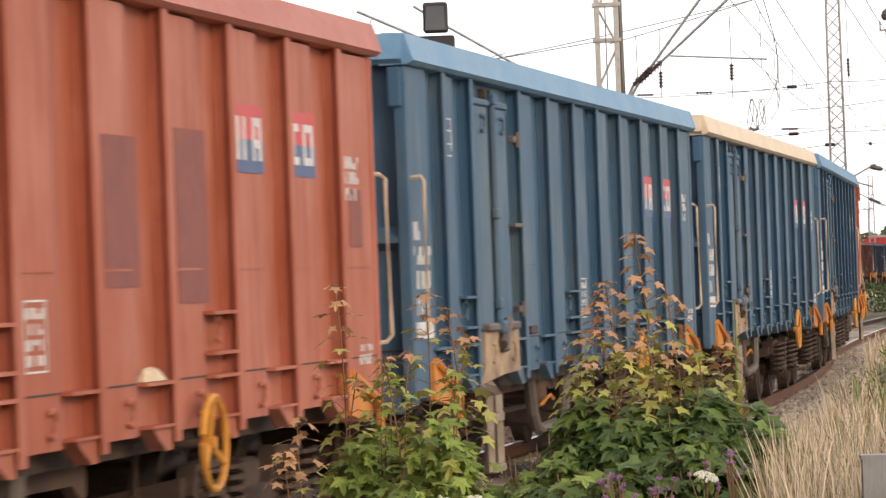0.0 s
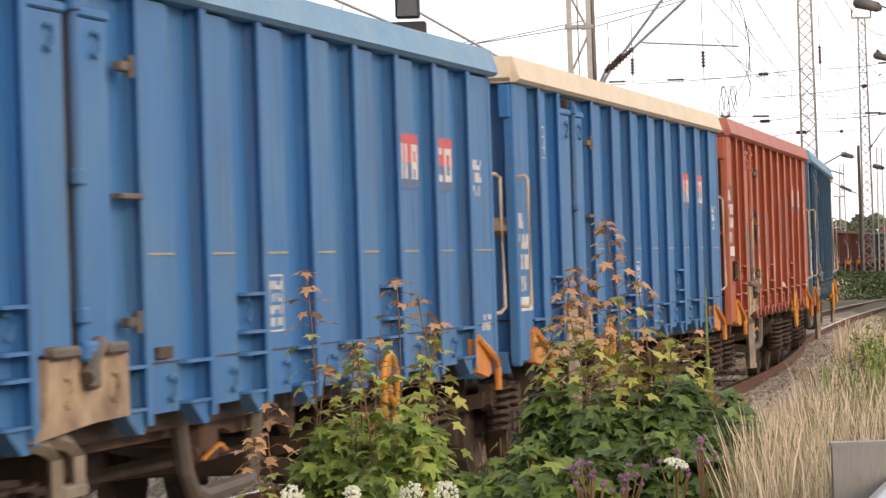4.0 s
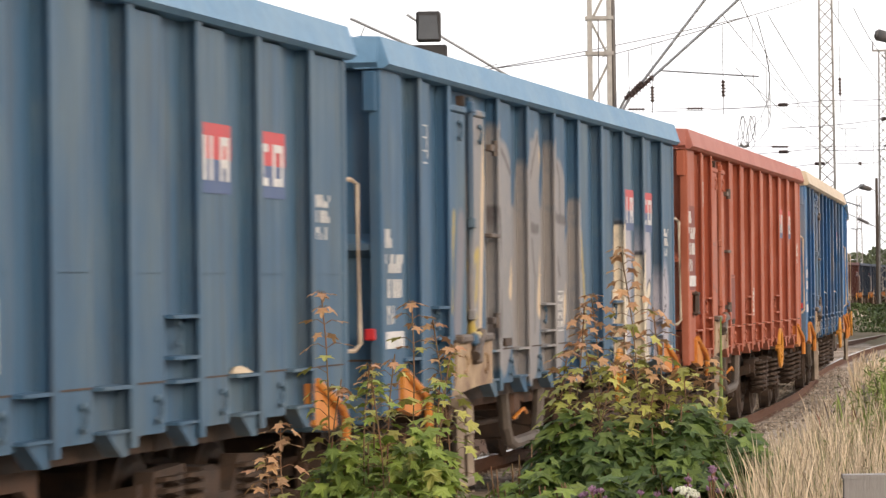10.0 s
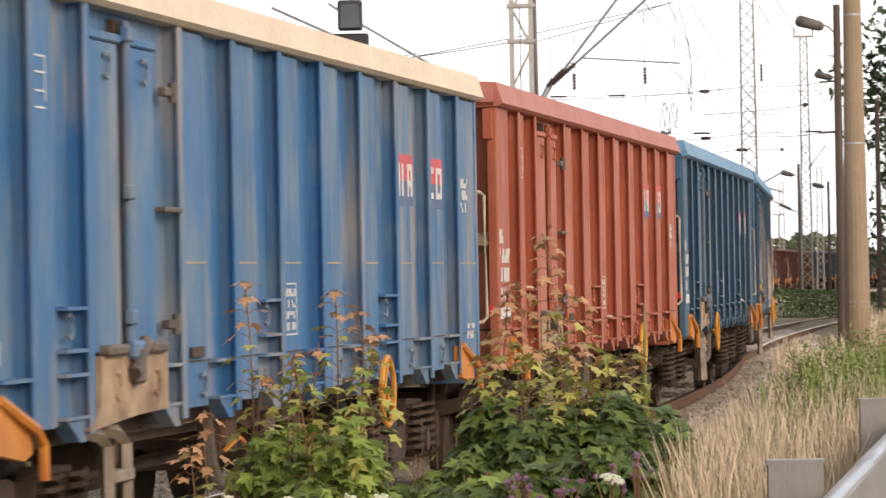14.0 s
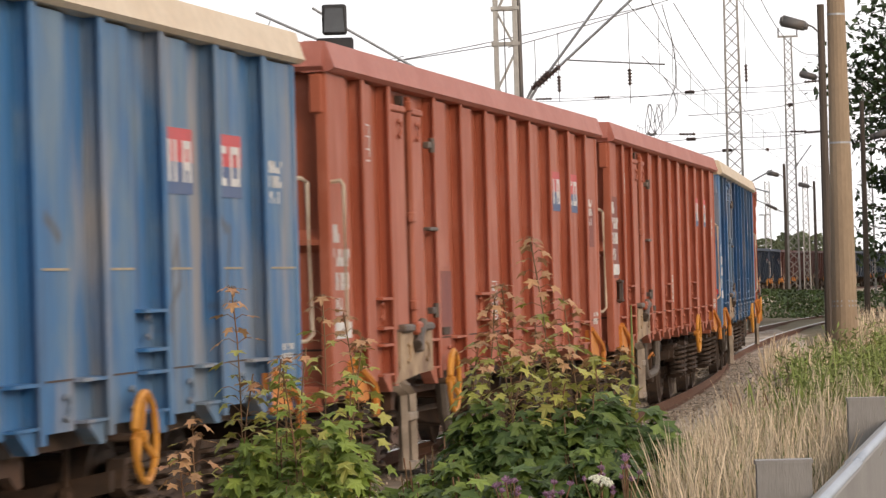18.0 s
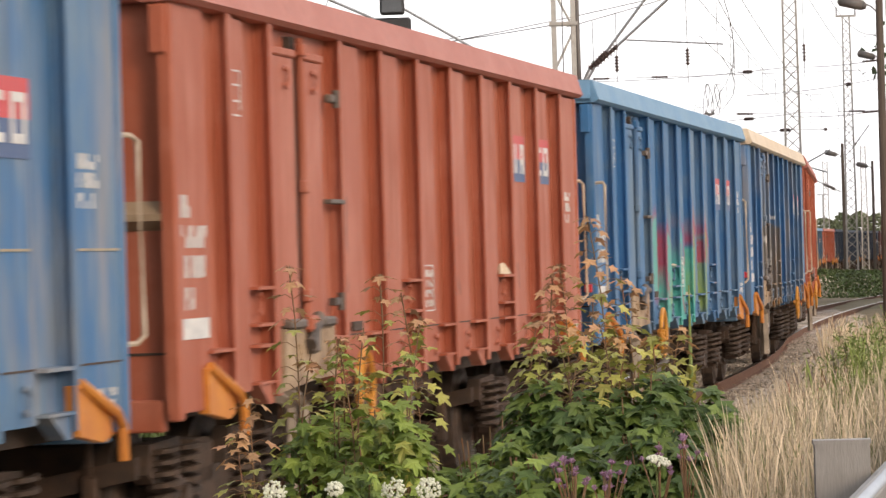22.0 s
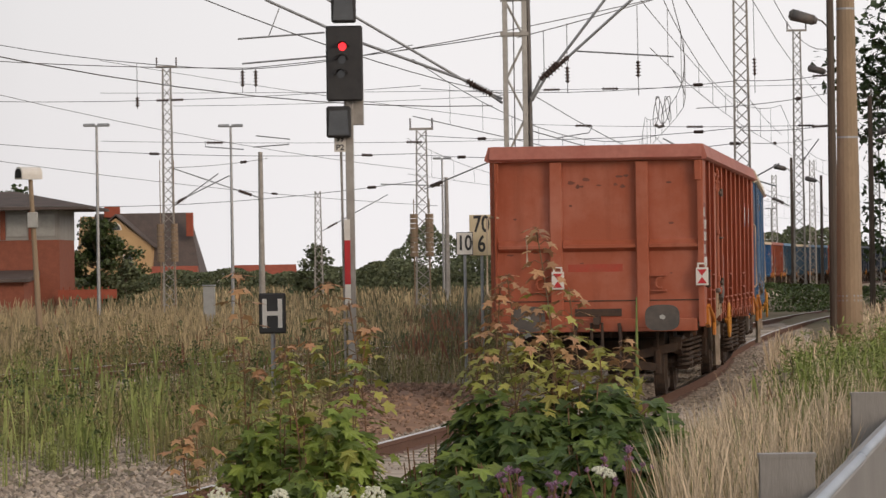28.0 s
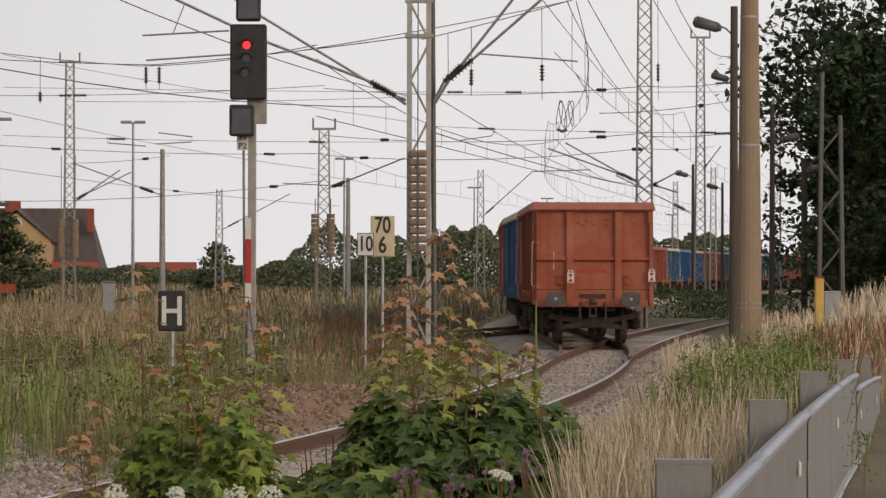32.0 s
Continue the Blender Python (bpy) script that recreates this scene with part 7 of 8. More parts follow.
# right verge: straw, green tufts, rusty docks
def verge(x, y):
    return off_line(x, y) > (1.95 if y < 32 else 1.4) + 0.25 * noise.noise((x, y * 0.3, 2)) and (y > 33 or x < -0.62 + 0.1242 * y)


def tall_stalks(name, n, y0, y1, lo, hi, h0, h1, w0, w1, material, label, lean, seeds, keep, power=1.0, fade=0.0):
    xs, ys = scatter(n, y0, y1, lambda y: lo * y, lambda y: hi * y, keep, power)
    blades(name, xs, ys, rng.uniform(h0, h1, len(xs)) * (np.clip(ys / fade, 0.4, 1.0) if fade else 1.0), rng.uniform(w0, w1, len(xs)), material, label, lean, seeds)


tall_stalks("dry_grass", 12500, 11.5, 34, 0.030, 0.115, 0.2, 0.72, 0.0026, 0.0056, straw, "tall dry straw-coloured grass along the track", 0.11, 0.15, verge, 1.1)
tall_stalks("dry_grass", 4200, 12, 33, 0.028, 0.115, 0.2, 0.6, 0.0024, 0.005, straw_dim, "withered brown grass along the track", 0.12, 0.3, verge, 1.1)
tall_stalks("verge_grass", 1800, 12, 33, 0.030, 0.11, 0.3, 0.66, 0.003, 0.006, green_grass, "green grass among dry stalks", 0.14, 0.0, lambda x, y: verge(x, y) and patchy(x, y), 1.1)
tall_stalks("bank_grass", 5200, 32, 60, 0.045, 0.12, 0.35, 0.85, 0.004, 0.009, straw, "tall dry grass on the bank", 0.12, 0.3, verge)
tall_stalks("bank_grass", 9000, 48, 112, 0.055, 0.16, 0.5, 1.05, 0.010, 0.022, straw, "pale dry grass on the far bank", 0.10, 0.4, lambda x, y: verge(x, y) and (y < 86 or x > 6.2 + 0.1 * (y - 86)))
tall_stalks("green_weeds", 900, 34, 60, 0.062, 0.12, 0.4, 0.8, 0.010, 0.02, weed_green, "green weeds among the dry bank grass", 0.12, 0.3, lambda x, y: verge(x, y) and patchy(x, y))
tall_stalks("rusty_docks", 1300, 26, 42, 0.082, 0.115, 0.4, 0.85, 0.004, 0.009, straw_red, "rust-coloured dock stalks on the bank", 0.10, 0.9, verge)
tall_stalks("rusty_docks", 160, 20, 32, 0.040, 0.062, 0.35, 0.7, 0.003, 0.007, straw_red, "rust-coloured dock stalks beside the track", 0.10, 0.9, verge)
tall_stalks("dead_stalks", 420, 24, 42, 0.048, 0.064, 0.45, 0.85, 0.003, 0.007, stalk_grey, "grey dead weed stalks beside the track", 0.12, 1.4, verge)
xs, ys = scatter(1100, 18, 90, lambda y: 0.0 * y - 4, lambda y: 0.1 * y, lambda x, y: 1.9 < off_line(x, y) < 2.6)
blades("edge_weeds", xs, ys, rng.uniform(0.15, 0.45, len(xs)), rng.uniform(0.006, 0.012, len(xs)), straw_dim, "thin dry weeds at the ballast edge", 0.2, 0.5)


# left meadow
def meadow_ok(x, y):
    bare = 40 < y < 68 and x > -0.052 * y
    return off_line(x, y) < -2.5 and not bare


def drift(x, y, k):
    return noise.noise((x * 0.45, y * 0.11, k))


def weed_clumps(n, y0, y1, lo, hi, seed, material, label):
    """Single bushy weeds that break up the meadow: many small leaves on upright stems."""
    r = random.Random(seed)
    pts = []
    for _ in range(n):
        y = r.uniform(y0, y1)
        x = r.uniform(lo * y, hi * y)
        if not meadow_ok(x, y):
            continue
        h, w = r.uniform(0.35, 0.9), r.uniform(0.08, 0.26)
        k = r.randint(50, 110)
        q = rng.normal(0, 1, (k, 3)) * np.array([w, w, 0])
        q[:, 2] = h * rng.random(k) ** 0.7
        q[:, :2] *= (1.15 - q[:, 2:3] / h * 0.8)
        pts.append(q + np.array([x, y, ground_z(x, y)]))
    p = np.concatenate(pts)
    quad = np.array([(-0.5, 0, 0), (0.0, -0.2, 0.06), (0.6, 0, 0), (0.0, 0.2, 0.05)])
    v = np.einsum("nij,vj->nvi", turns(len(p), 0.2, 1.4), quad) * rng.uniform(0.035, 0.10, len(p))[:, None, None] + p[:, None, :]
    mesh_arrays("weed_clumps", v.reshape(-1, 3), np.arange(len(p) * 4).reshape(-1, 4), material, None, label, "weeds")


weed_clumps(280, 50, 130, -0.175, 0.0, 1, weed_olive, "leafy olive weeds scattered in the meadow")
weed_clumps(150, 44, 120, -0.14, -0.03, 2, tree_light, "dark green leafy weeds in the meadow")
weed_clumps(90, 80, 150, -0.05, 0.02, 3, weed_dark, "grey-green leafy weeds before the masts")


def far_ok(x, y):
    return off_line(x, y) < -2.5


tall_stalks("meadow_grass", 12000, 92, 190, -0.17, -0.030, 0.5, 1.0, 0.014, 0.034, straw_dim, "belt of tall dry grass across the meadow", 0.10, 0.5, lambda x, y: far_ok(x, y) and drift(x, y, 5) > -0.22)
tall_stalks("meadow_grass", 6500, 46, 95, -0.175, 0.0, 0.3, 0.75, 0.007, 0.016, straw_dim, "thin dry grass in the meadow", 0.18, 0.4, lambda x, y: meadow_ok(x, y) and drift(x, y, 7) > 0.02)
tall_stalks("meadow_weeds", 8500, 46, 105, -0.18, 0.01, 0.25, 0.7, 0.008, 0.020, weed_olive, "olive weeds and grass of the meadow", 0.18, 0.3, lambda x, y: meadow_ok(x, y) and drift(x, y, 4) > -0.25)
tall_stalks("meadow_weeds", 5000, 85, 190, -0.065, 0.035, 0.4, 0.95, 0.014, 0.034, weed_dark, "grey-green weeds beyond the earth mound", 0.14, 0.4, far_ok)
tall_stalks("meadow_weeds", 1500, 44, 66, -0.085, -0.048, 0.3, 0.75, 0.007, 0.014, weed_olive, "thin weeds beside the earth mound", 0.2, 0.3, meadow_ok)


def spikes(n, y0, y1, lo, hi, hmin, hmax, label, seed, material, keep=meadow_ok, fine=1.0):
    """Clumps of upright spiky weeds with a leafy plume."""
    r = random.Random(seed)
    px, py, ph = [], [], []
    for _ in range(n):
        y = r.uniform(y0, y1)
        x = r.uniform(lo * y, hi * y)
        if not keep(x, y):
            continue
        h = r.uniform(hmin, hmax)
        for _ in range(r.randint(6, 16)):
            px.append(x + r.gauss(0, 0.10))
            py.append(y + r.gauss(0, 0.14))
            ph.append(h * r.uniform(0.45, 1.05))
    px, py, ph = np.array(px), np.array(py), np.array(ph)
    blades("spiky_weeds", px, py, ph, rng.uniform(0.008, 0.020, len(px)) * fine, material, label, 0.07, 0.9)
    stems = [(x, y, h) for x, y, h in zip(px, py, ph)]
    p = np.array([(x + r.gauss(0, 0.028), y + r.gauss(0, 0.028), ground_z(x, y) + h * r.uniform(0.12, 0.95)) for x, y, h in stems for _ in range(12 if fine == 1.0 else 34)])
    quad = np.array([(-0.5, 0, 0), (0.0, -0.11, 0.04), (0.6, 0, 0.1), (0.0, 0.11, 0.04)])
    v = np.einsum("nij,vj->nvi", turns(len(p), 0.5, 1.5), quad) * (rng.uniform(0.03, 0.075, len(p)) * (0.4 + 0.6 * fine))[:, None, None] + p[:, None, :]
    mesh_arrays("spiky_weeds", v.reshape(-1, 3), np.arange(len(p) * 4).reshape(-1, 4), material, None, label + ", narrow leaves", "weeds")


spikes(210, 38, 66, -0.18, -0.062, 0.45, 1.3, "tall pale green spiky weeds", 3, weed_pale, lambda x, y: meadow_ok(x, y) and drift(x, y, 9) > -0.12)
spikes(110, 38, 70, -0.18, -0.06, 0.35, 0.95, "tall olive spiky weeds", 13, weed_olive, lambda x, y: meadow_ok(x, y) and drift(x, y, 11) > -0.05)
spikes(110, 42, 80, -0.18, -0.05, 0.5, 1.0, "green upright weeds", 4, weed_green)
spikes(190, 19, 30, 0.058, 0.092, 0.4, 0.86, "dense fresh green weeds on the bank", 6, weed_green, verge, 0.45)
spikes(60, 70, 120, -0.03, 0.03, 0.5, 1.0, "green upright weeds near the masts", 5, weed_olive)
tall_stalks("far_grass", 8500, 190, 372, -0.17, 0.03, 0.7, 1.3, 0.03, 0.08, straw_dim, "dry grass before the far trees", 0.12, 0.4, far_ok)
tall_stalks("far_grass", 3500, 190, 372, -0.125, 0.03, 0.7, 1.4, 0.03, 0.08, weed_dark, "grey-green weeds before the far trees", 0.12, 0.4, far_ok)
# gravel showing between the weeds
xs2, ys2 = scatter(7000, 33, 66, lambda y: -0.14 * y, lambda y: -0.05 * y, lambda x, y: off_line(x, y) < -2.3)
tall_stalks("rusty_docks", 900, 80, 150, -0.035, -0.002, 0.5, 0.95, 0.014, 0.034, straw_red, "dark red dock stalks in the meadow", 0.1, 0.8, far_ok)
tall_stalks("rusty_docks", 260, 60, 120, -0.12, -0.05, 0.5, 0.95, 0.012, 0.026, straw_red, "rusty dock stalks scattered in the meadow", 0.1, 0.8, far_ok)


def mound():
    bm = bmesh.new()
    rows = []
    for i in range(21):
        row = []
        for j in range(15):
            u, v = i / 10 - 1, j / 7 - 1
            h = 0.50 * max(0.0, 1 - u * u) * max(0.0, 1 - v * v) ** 0.8
            x, y = -2.0 + 2.1 * u, 58 + 9 * v
            row.append(bm.verts.new((x, y, ground_z(x, y) + h + 0.05 * noise.noise((x * 2, y, 1)) * h - 0.02)))
        rows.append(row)
    for a, b in zip(rows, rows[1:]):
        for j in range(14):
            bm.faces.new((a[j], a[j + 1], b[j + 1], b[j]))
    tagged(new("earth_mound", mesh_of(bm, "earth_mound", earth, True)), "low mound of reddish-brown earth and gravel", "earth mound")


mound()
# loose stones on the ballast
xs, ys = scatter(15000, 16, 95, lambda y: -9 + 0 * y, lambda y: 9 + 0 * y, lambda x, y: abs(off_line(x, y)) < 2.35)
stone = np.array([(1, 0, 0), (-0.9, 0.2, 0), (0.1, 1, 0.1), (0, -0.9, 0), (0.2, 0.1, 0.8), (0, 0, -0.6)])
sf = np.array([(0, 2, 4), (2, 1, 4), (1, 3, 4), (3, 0, 4), (2, 0, 5), (1, 2, 5), (3, 1, 5), (0, 3, 5)])
r3 = turns(len(xs), 0, 1.5)
sz = rng.uniform(0.015, 0.04, len(xs))
off = np.array([off_line(x, y) for x, y in zip(xs, ys)])
pz = np.where(np.abs(off) < 1.25, -0.148, -0.2 - (np.abs(off) - 1.55) * 0.31)
v = np.einsum("nij,vj->nvi", r3, stone) * sz[:, None, None] + np.stack([xs, ys, pz], -1)[:, None, :]
f = sf[None] + (np.arange(len(xs)) * 6)[:, None, None]
mesh_arrays("ballast_stones", v.reshape(-1, 3), f.reshape(-1, 3), ballast_mat, None, "loose grey and tan ballast stones", "stones")
ux, uy = rng.uniform(-1, 1, 4200), rng.uniform(-1, 1, 4200)
mx, my = -2.0 + 2.1 * ux, 58 + 9 * uy
mz = np.array([ground_z(a, b) for a, b in zip(mx, my)]) + 0.50 * (1 - ux ** 2) * (1 - uy ** 2) ** 0.8 - 0.01
v = np.einsum("nij,vj->nvi", turns(len(mx), 0, 1.5), stone) * (0.016 + 0.05 * rng.random(len(mx)) ** 3)[:, None, None] + np.stack([mx, my, mz], -1)[:, None, :]
f = sf[None] + (np.arange(len(mx)) * 6)[:, None, None]
mesh_arrays("mound_gravel", v.reshape(-1, 3), f.reshape(-1, 3), mound_stone, None, "reddish gravel and clods on the earth mound", "stones")
r3, sz = turns(len(xs2), 0, 1.5), rng.uniform(0.03, 0.07, len(xs2))
gz = np.array([ground_z(x, y) for x, y in zip(xs2, ys2)])
v = np.einsum("nij,vj->nvi", r3, stone) * sz[:, None, None] + np.stack([xs2, ys2, gz], -1)[:, None, :]
f = sf[None] + (np.arange(len(xs2)) * 6)[:, None, None]
mesh_arrays("gravel_stones", v.reshape(-1, 3), f.reshape(-1, 3), ballast_mat, None, "coarse pale gravel between the weeds", "stones")


def mullein(x, y, h):
    z0 = ground_z(x, y)
    m = thing("mullein", "tall green mullein spike", "plant", (x, y, z0))
    H = h - z0
    bm = bmesh.new()
    rod(bm, (0, 0, -0.05), (0.01, 0, H * 0.6), 0.012, 0.010, 6)
    rod(bm, (0.01, 0, H * 0.6), (0.012, 0, H), 0.014, 0.004, 7)
    part("spike", bm, green_grass, m)
    r = random.Random(2)
    spots, sizes = [], []
    bm = bmesh.new()
    for k in range(46):
        f = r.uniform(0.1, 0.66)
        a = r.uniform(0, math.tau)
        L = 0.12 * (1 - f) + 0.03
        p = Vector((0.01, 0, H * f))
        q = p + Vector((L * math.cos(a), L * math.sin(a), L * 0.9))
        w = Vector((-math.sin(a), math.cos(a), 0)) * 0.018
        vs = [bm.verts.new(c) for c in (p, p.lerp(q, 0.5) + w, q, p.lerp(q, 0.5) - w)]
        bm.faces.new(vs)
    part("leaf_whorl", bm, leaf_yellow, m)


mullein((0.54, 24.0, 1.58)[0], 24, 1.55)


def umbel(x, y, h, s, tilt, seed):
    z0 = ground_z(x, y)
    m = thing("wild_carrot", "white wild carrot umbel on a thin stem", "flower", (x, y, z0), group="wild carrots")
    bm = bmesh.new()
    tube(bm, [(0.02, 0, 0), (0.0, 0, (h - z0) * 0.6), (0, 0, h - z0)], 0.0035, 5)
    for k in range(9):
        a = k * math.tau / 9
        rod(bm, (0, 0, h - z0 - 0.02), (s * 0.6 * math.cos(a), s * 0.6 * math.sin(a), h - z0 + 0.02), 0.0015, seg=4)
    part("stem", bm, green_grass, m)
    r = random.Random(seed)
    bm = bmesh.new()
    T = pose(0, 0, h - z0, tilt[0], tilt[1], 0)
    for k in range(110):
        a, d = r.uniform(0, math.tau), math.sqrt(r.random())
        c = T @ Vector((s * d * math.cos(a), s * d * math.sin(a), 0.03 + 0.012 * (1 - d * d) + r.uniform(-0.004, 0.004)))
        g = bmesh.ops.create_icosphere(bm, subdivisions=1, radius=r.uniform(0.004, 0.0065))
        bmesh.ops.translate(bm, vec=c, verts=g["verts"])
    tagged(part("umbel_head", bm, petal_white, m), kind="stuff")


for n, (x, y, h, s, tl) in enumerate(((-1.10, 13.6, 0.955, 0.042, (62, 20)), (-0.90, 13.7, 0.950, 0.030, (50, 0)), (-0.70, 13.8, 0.945, 0.042, (65, -20)), (-0.585, 13.6, 0.955, 0.042, (60, 30)), (0.19, 13.8, 1.0, 0.042, (12, 14)))):
    umbel(x, y, h, s, tl, n)


def thistle(x, y, h, n, seed):
    z0 = ground_z(x, y)
    m = thing("thistle", "mauve thistle heads on branching stems", "flower", (x, y, z0), group="thistles")
    r = random.Random(seed)
    bs, bh = bmesh.new(), bmesh.new()
    for k in range(n):
        a, d = r.uniform(0, math.tau), r.uniform(0.0, 0.085)
        top = Vector((d * math.cos(a), d * math.sin(a), h - z0 - r.uniform(0, 0.10)))
        tube(bs, [(0, 0, 0), (top.x * 0.3, top.y * 0.3, top.z * 0.7), top], 0.003, 4)
        for i in range(26):
            b, t = r.uniform(0, math.tau), r.uniform(0.1, 1.2)
            e = top + Vector((math.sin(t) * math.cos(b), math.sin(t) * math.sin(b), math.cos(t))) * r.uniform(0.012, 0.02)
            rod(bh, top, e, 0.0035, 0.0012, 4)
    tagged(part("stem_work", bs, stem_mat, m), kind="stuff")
    tagged(part("thistle_bloom", bh, petal_mauve, m), kind="stuff")


thistle(-0.095, 14.2, 1.02, 14, 1)
thistle(0.02, 14.3, 1.0, 12, 2)
thistle(0.21, 14.6, 1.04, 9, 3)
thistle(0.31, 14.8, 1.06, 9, 4)
xs = rng.uniform(-2.1, -1.72, 16)
ys = rng.uniform(15.5, 16.5, 16)
blades("dry_stalks", xs, ys, rng.uniform(0.8, 1.12, len(xs)), rng.uniform(0.006, 0.010, len(xs)), straw, "single dry grass stalks with seed heads", 0.14, 0.9)


def tree(x, y, h, spread, n, seed, mats, leaf=0.26, low=0.12, name="tree", label="broad dark green deciduous tree", limbs=0):
    """Tapered trunk, limbs, and clumps of leaves round the limb ends."""
    r = random.Random(seed)
    z0 = ground_z(x, y) - 0.1
    m = thing(name, label, "tree", (x, y, z0), group="trees")
    bm = bmesh.new()
    rod(bm, (0, 0, 0), (0.1, 0, h * 0.5), h * 0.022 + 0.05, h * 0.012, 9)
    ends = []
    for k in range(limbs or int(26 + h * 2)):
        f = r.uniform(low, 1.0)
        a = k * 2.4 + r.uniform(-0.4, 0.4)
        reach = spread * (math.sin(math.pi * min(1, 0.18 + 0.78 * f)) ** 0.6) * r.uniform(0.55, 1.05)
        s = Vector((0.1 * f, 0, h * min(f * 0.8, 0.62)))
        e = Vector((reach * math.cos(a), reach * math.sin(a), h * f))
        rod(bm, s, e, 0.05 * h / 10 + 0.012, 0.01, 5)
        ends += [e, s.lerp(e, 0.7)]
    part("trunk", bm, bark, m)
    each = max(1, n // len(ends))
    pts = []
    for e in ends:
        c = r.uniform(0.55, 1.0) * spread * 0.30
        q = rng.normal(0, 1, (each, 3))
        q /= np.linalg.norm(q, axis=1)[:, None] + 1e-6
        q *= (rng.random((each, 1)) ** 0.45) * c * np.array([1.1, 1.1, 0.75])
        pts.append(q + np.array(e))
    pts = np.concatenate(pts)
    pts = pts[pts[:, 2] > 0.15]
    quad = np.array([(-0.5, 0, 0), (0.05, -0.32, 0.06), (0.55, 0, 0), (0.0, 0.34, 0.05)])
    for i, mat in enumerate(mats):
        p = pts[i::len(mats)]
        v = np.einsum("nij,vj->nvi", turns(len(p), 0.0, 1.5), quad) * (leaf * rng.uniform(0.6, 1.3, len(p)))[:, None, None] + p[:, None, :]
        f = np.arange(len(p) * 4).reshape(-1, 4)
        tagged(mesh_arrays("crown", v.reshape(-1, 3), f, mat, m), kind="stuff")


tree(17.1, 118, 15.5, 4.2, 90000, 1, (tree_leaf, tree_leaf, tree_leaf, tree_light), 0.30, limbs=170)
tree(19.2, 126, 16, 4.6, 50000, 2, (tree_leaf,), 0.36, limbs=130)
tree(14.6, 142, 9.5, 2.6, 16000, 3, (tree_leaf, tree_light), 0.26)
tree(18.2, 150, 14, 4.5, 20000, 4, (tree_leaf,), 0.36)
tree(23, 135, 15, 4.5, 6000, 5, (tree_leaf,), 0.32)
tree(14.6, 100, 3.6, 1.8, 2600, 6, (tree_leaf, tree_light), 0.2, 0.05, "shrub", "dark green shrub at the foot of the trees")
tree(12.4, 128, 3.8, 1.6, 2600, 7, (tree_light,), 0.2, 0.05, "shrub", "light green shrub beside the trees")
tree(16.8, 104, 4.2, 2.0, 2600, 8, (tree_leaf,), 0.2, 0.05, "shrub", "dark green shrub at the foot of the trees")
# unseen trees, added behind the front ones to keep sun off the far wagons
for n, (x, y) in enumerate(((33, 208), (39, 202), (28, 214), (45, 212), (51, 192), (41, 224), (34, 186), (44, 345), (50, 335), (38, 352), (56, 360), (48, 372), (62, 382), (37, 328), (44, 312), (56, 398), (66, 410))):
    tree(x, y, 18, 6.5, 2600, 40 + n, (tree_leaf,), 0.75)
tree(19, 190, 16, 6, 6000, 9, (tree_leaf,), 0.4)
tree(26, 180, 16, 6, 5000, 10, (tree_leaf,), 0.4)
tree(-25.6, 232, 5.2, 2.4, 12000, 11, (tree_light, tree_light, hazed_leaf), 0.24, 0.05, "tree", "round green tree before the house")
tree(-23.4, 226, 2.9, 1.3, 2600, 12, (hazed_leaf,), 0.25, 0.05, "shrub", "green shrub before the house")
tree(-44, 330, 9.5, 4.5, 3500, 13, (hazed_leaf, tree_leaf), 0.45, 0.1, "tree", "green tree behind the signal box")


def hedge(name, y, x0, x1, height, n, mat, label, leaf=0.6, depth=10):
    """A far belt of trees as clumps of leaves: height(x) is its top."""
    xs = rng.uniform(x0, x1, n)
    tops = np.array([height(x) * (0.72 + 0.5 * noise.noise((x * 0.22, 3.0, y)) + 0.18 * noise.noise((x * 0.8, 1.0, y))) for x in xs])
    zs = -0.6 + (tops + 0.6) * (1 - rng.random(n) ** 1.7)
    ys = y + rng.uniform(0, depth, n)
    quad = np.array([(-0.5, 0, 0), (0.05, -0.4, 0.06), (0.55, 0, 0), (0.0, 0.42, 0.05)])
    v = np.einsum("nij,vj->nvi", turns(n, 0.5, 1.5), quad) * (leaf * rng.uniform(0.6, 1.5, n))[:, None, None] + np.stack([xs, ys, zs], -1)[:, None, :]
    mesh_arrays(name, v.reshape(-1, 3), np.arange(n * 4).reshape(-1, 4), mat, None, label, "trees")


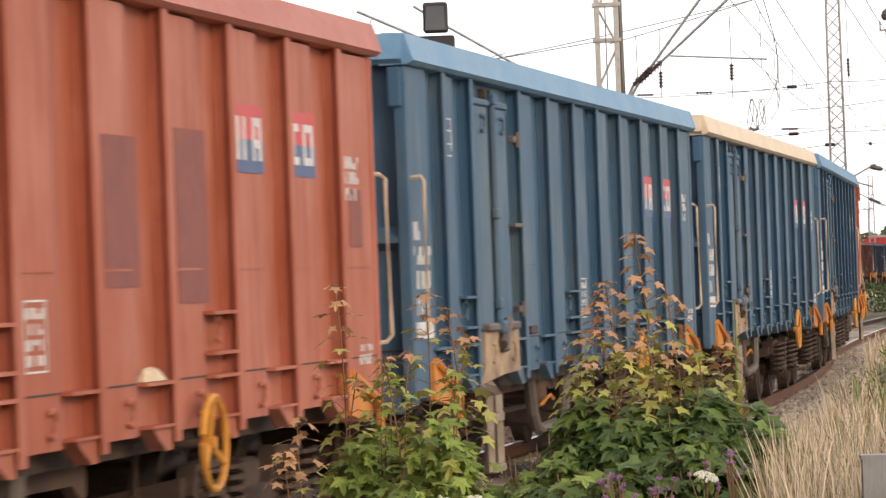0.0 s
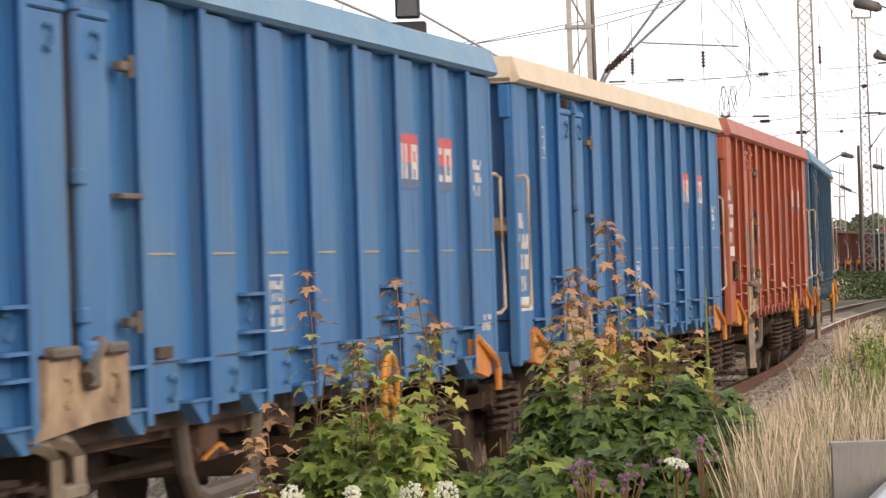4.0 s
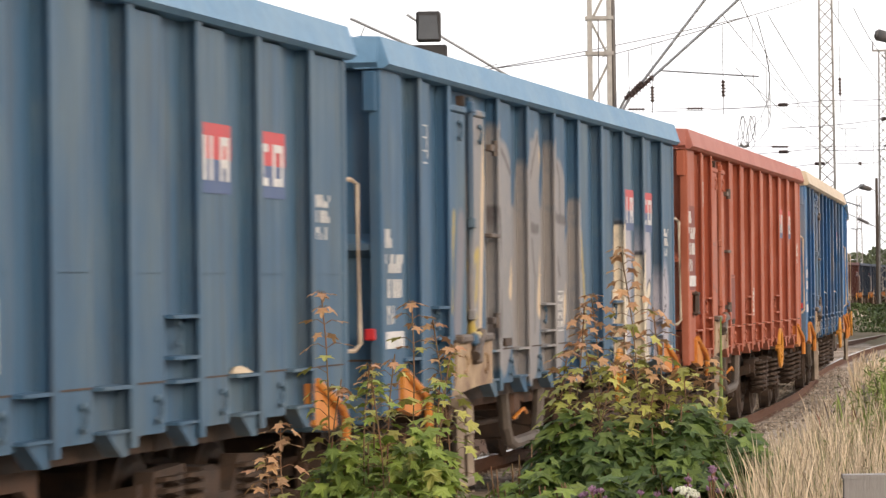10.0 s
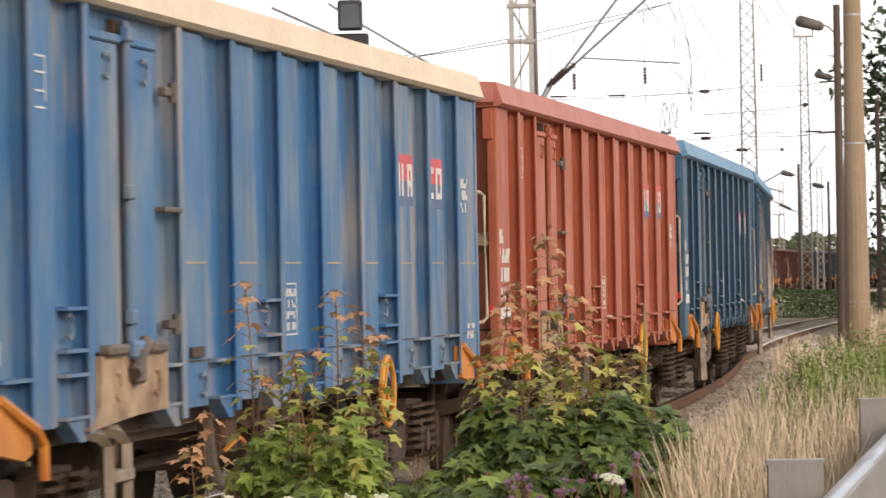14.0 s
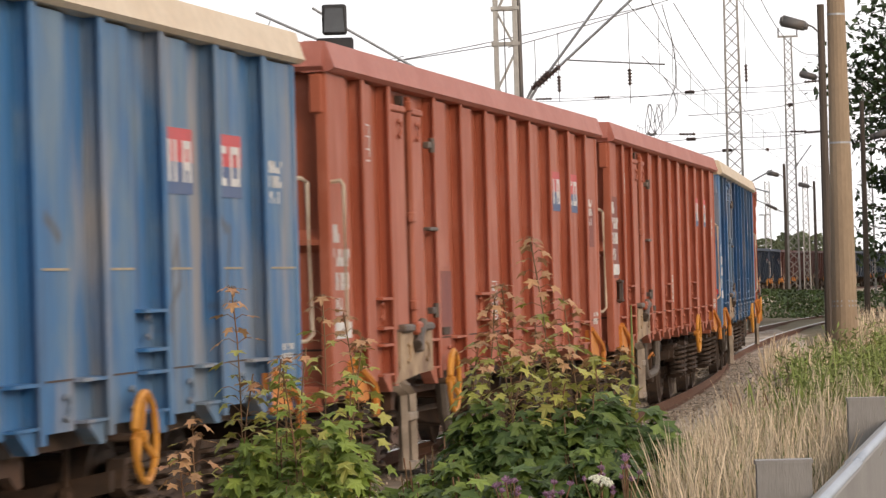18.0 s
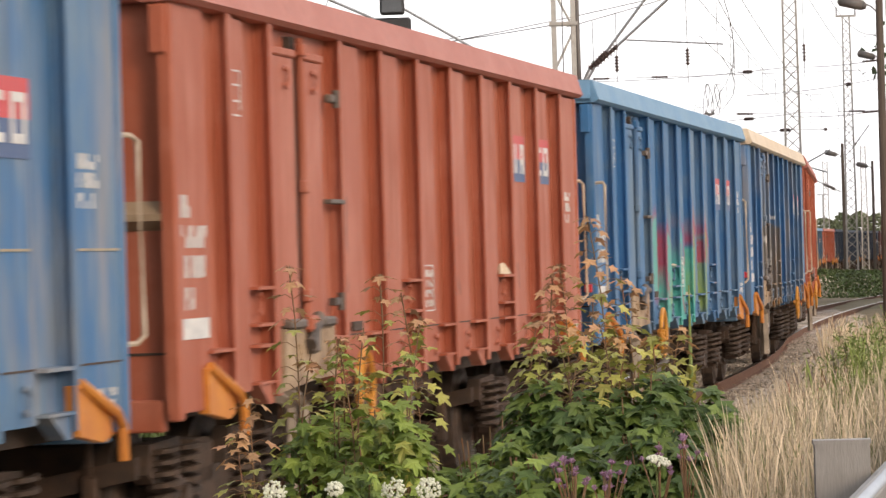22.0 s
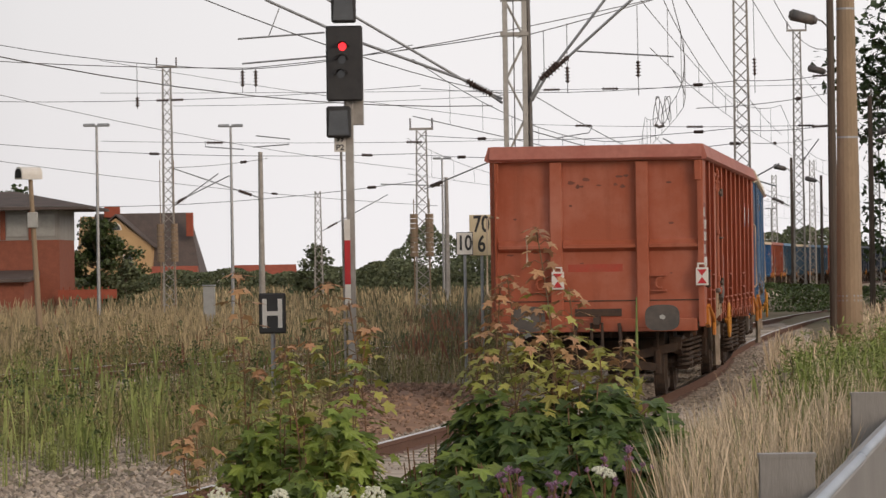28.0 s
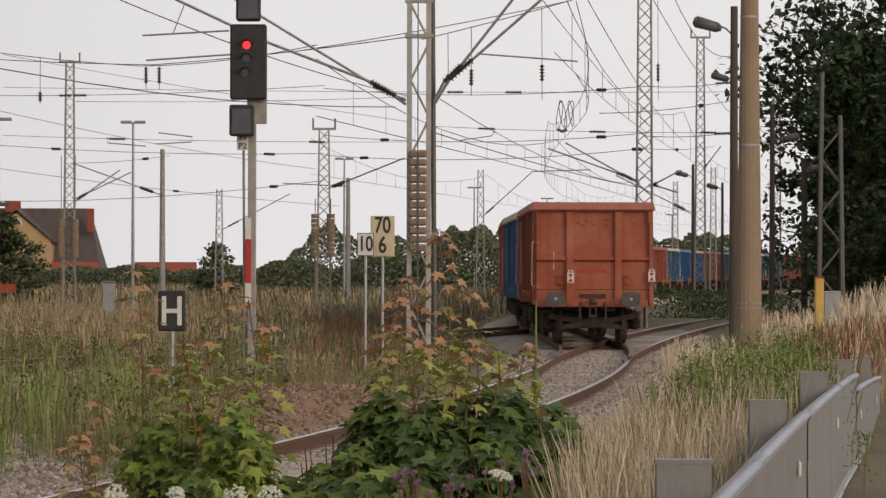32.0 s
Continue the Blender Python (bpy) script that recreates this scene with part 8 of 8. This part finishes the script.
hedge("tree_belt", 380, -75, 30, lambda x: 2.4 + 4.6 * smooth((x + 19) / 9) - 0.8 * smooth((x - 3) / 6), 60000, hazed_leaf, "hazy green belt of far trees", 0.26)
hedge("tree_belt", 300, -14, 6, lambda x: 2.6 + 2.6 * smooth((x + 9) / 5), 16000, hazed_leaf, "green bushes beyond the tracks", 0.24)
hedge("tree_belt", 460, 14, 90, lambda x: 6.0, 16000, hazed_leaf, "far trees beyond the freight train", 0.5)
hedge("bank_scrub", 150, 9.5, 13.5, lambda x: 1.2, 5000, tree_light, "green scrub beside the side track", 0.12, 40)
tree(-14.0, 250, 3.9, 1.5, 1600, 14, (hazed_leaf,), 0.3, 0.2, "shrub", "rounded green shrub beyond the meadow")
# two red roofs beyond the meadow
for x, w in ((-36.5, 4.0), (-27.5, 5.5)):
    m = thing("far_shed", "low far shed with a red tiled roof", "shed", (x, 400, -0.5))
    bm = bmesh.new()
    box(bm, (0, 2, 0.9), (w, 4, 1.8))
    part("wall", bm, render_wall, m)
    bm = bmesh.new()
    prism(bm, [(-0.4, 1.7), (4.4, 1.7), (2, 3.0)], 0, -w / 2 - 0.3, w / 2 + 0.3)
    part("roof", bm, chimney_mat, m)


def locomotive():
    m = thing("locomotive", "red electric locomotive with a pale window band", "locomotive")
    bm = bmesh.new()
    prism(bm, [(-1.45, 1.0), (1.45, 1.0), (1.48, 2.6), (1.3, 3.6), (0.9, 3.95), (-0.9, 3.95), (-1.3, 3.6), (-1.48, 2.6)], 1, -8.6, 8.6)
    part("body", bm, loco_red, m)
    bm = bmesh.new()
    box(bm, (0, 0, 2.05), (3.0, 16.6, 0.3), 0.02)
    part("pale_band", bm, sign_white, m)
    for y in (-7.4, -5.2, -3.0, 0, 3.0, 5.2, 7.4):
        bm = bmesh.new()
        box(bm, (0, y, 2.85), (2.96, 1.1, 0.6), 0.03)
        part("window", bm, pane_dark, m)
    bm = bmesh.new()
    box(bm, (0, 0, 4.0), (1.7, 15, 0.25), 0.05)
    part("roof_gear", bm, render_grey, m)
    for y in (-5.2, 5.2):
        build_bogie(m, y, False)
    return m


loco = locomotive()


# ---- what moves ----
def motions():
    times = [t * 0.5 for t in range(0, 65)]
    for k, w in wagons.items():
        walk(w, [(t, wagon_pose(progress(t) - 15.74 * k)) for t in times])
    walk(loco, [(t, wagon_pose(progress(t) + 15.74 * 19 + 17.2)) for t in times])


motions()
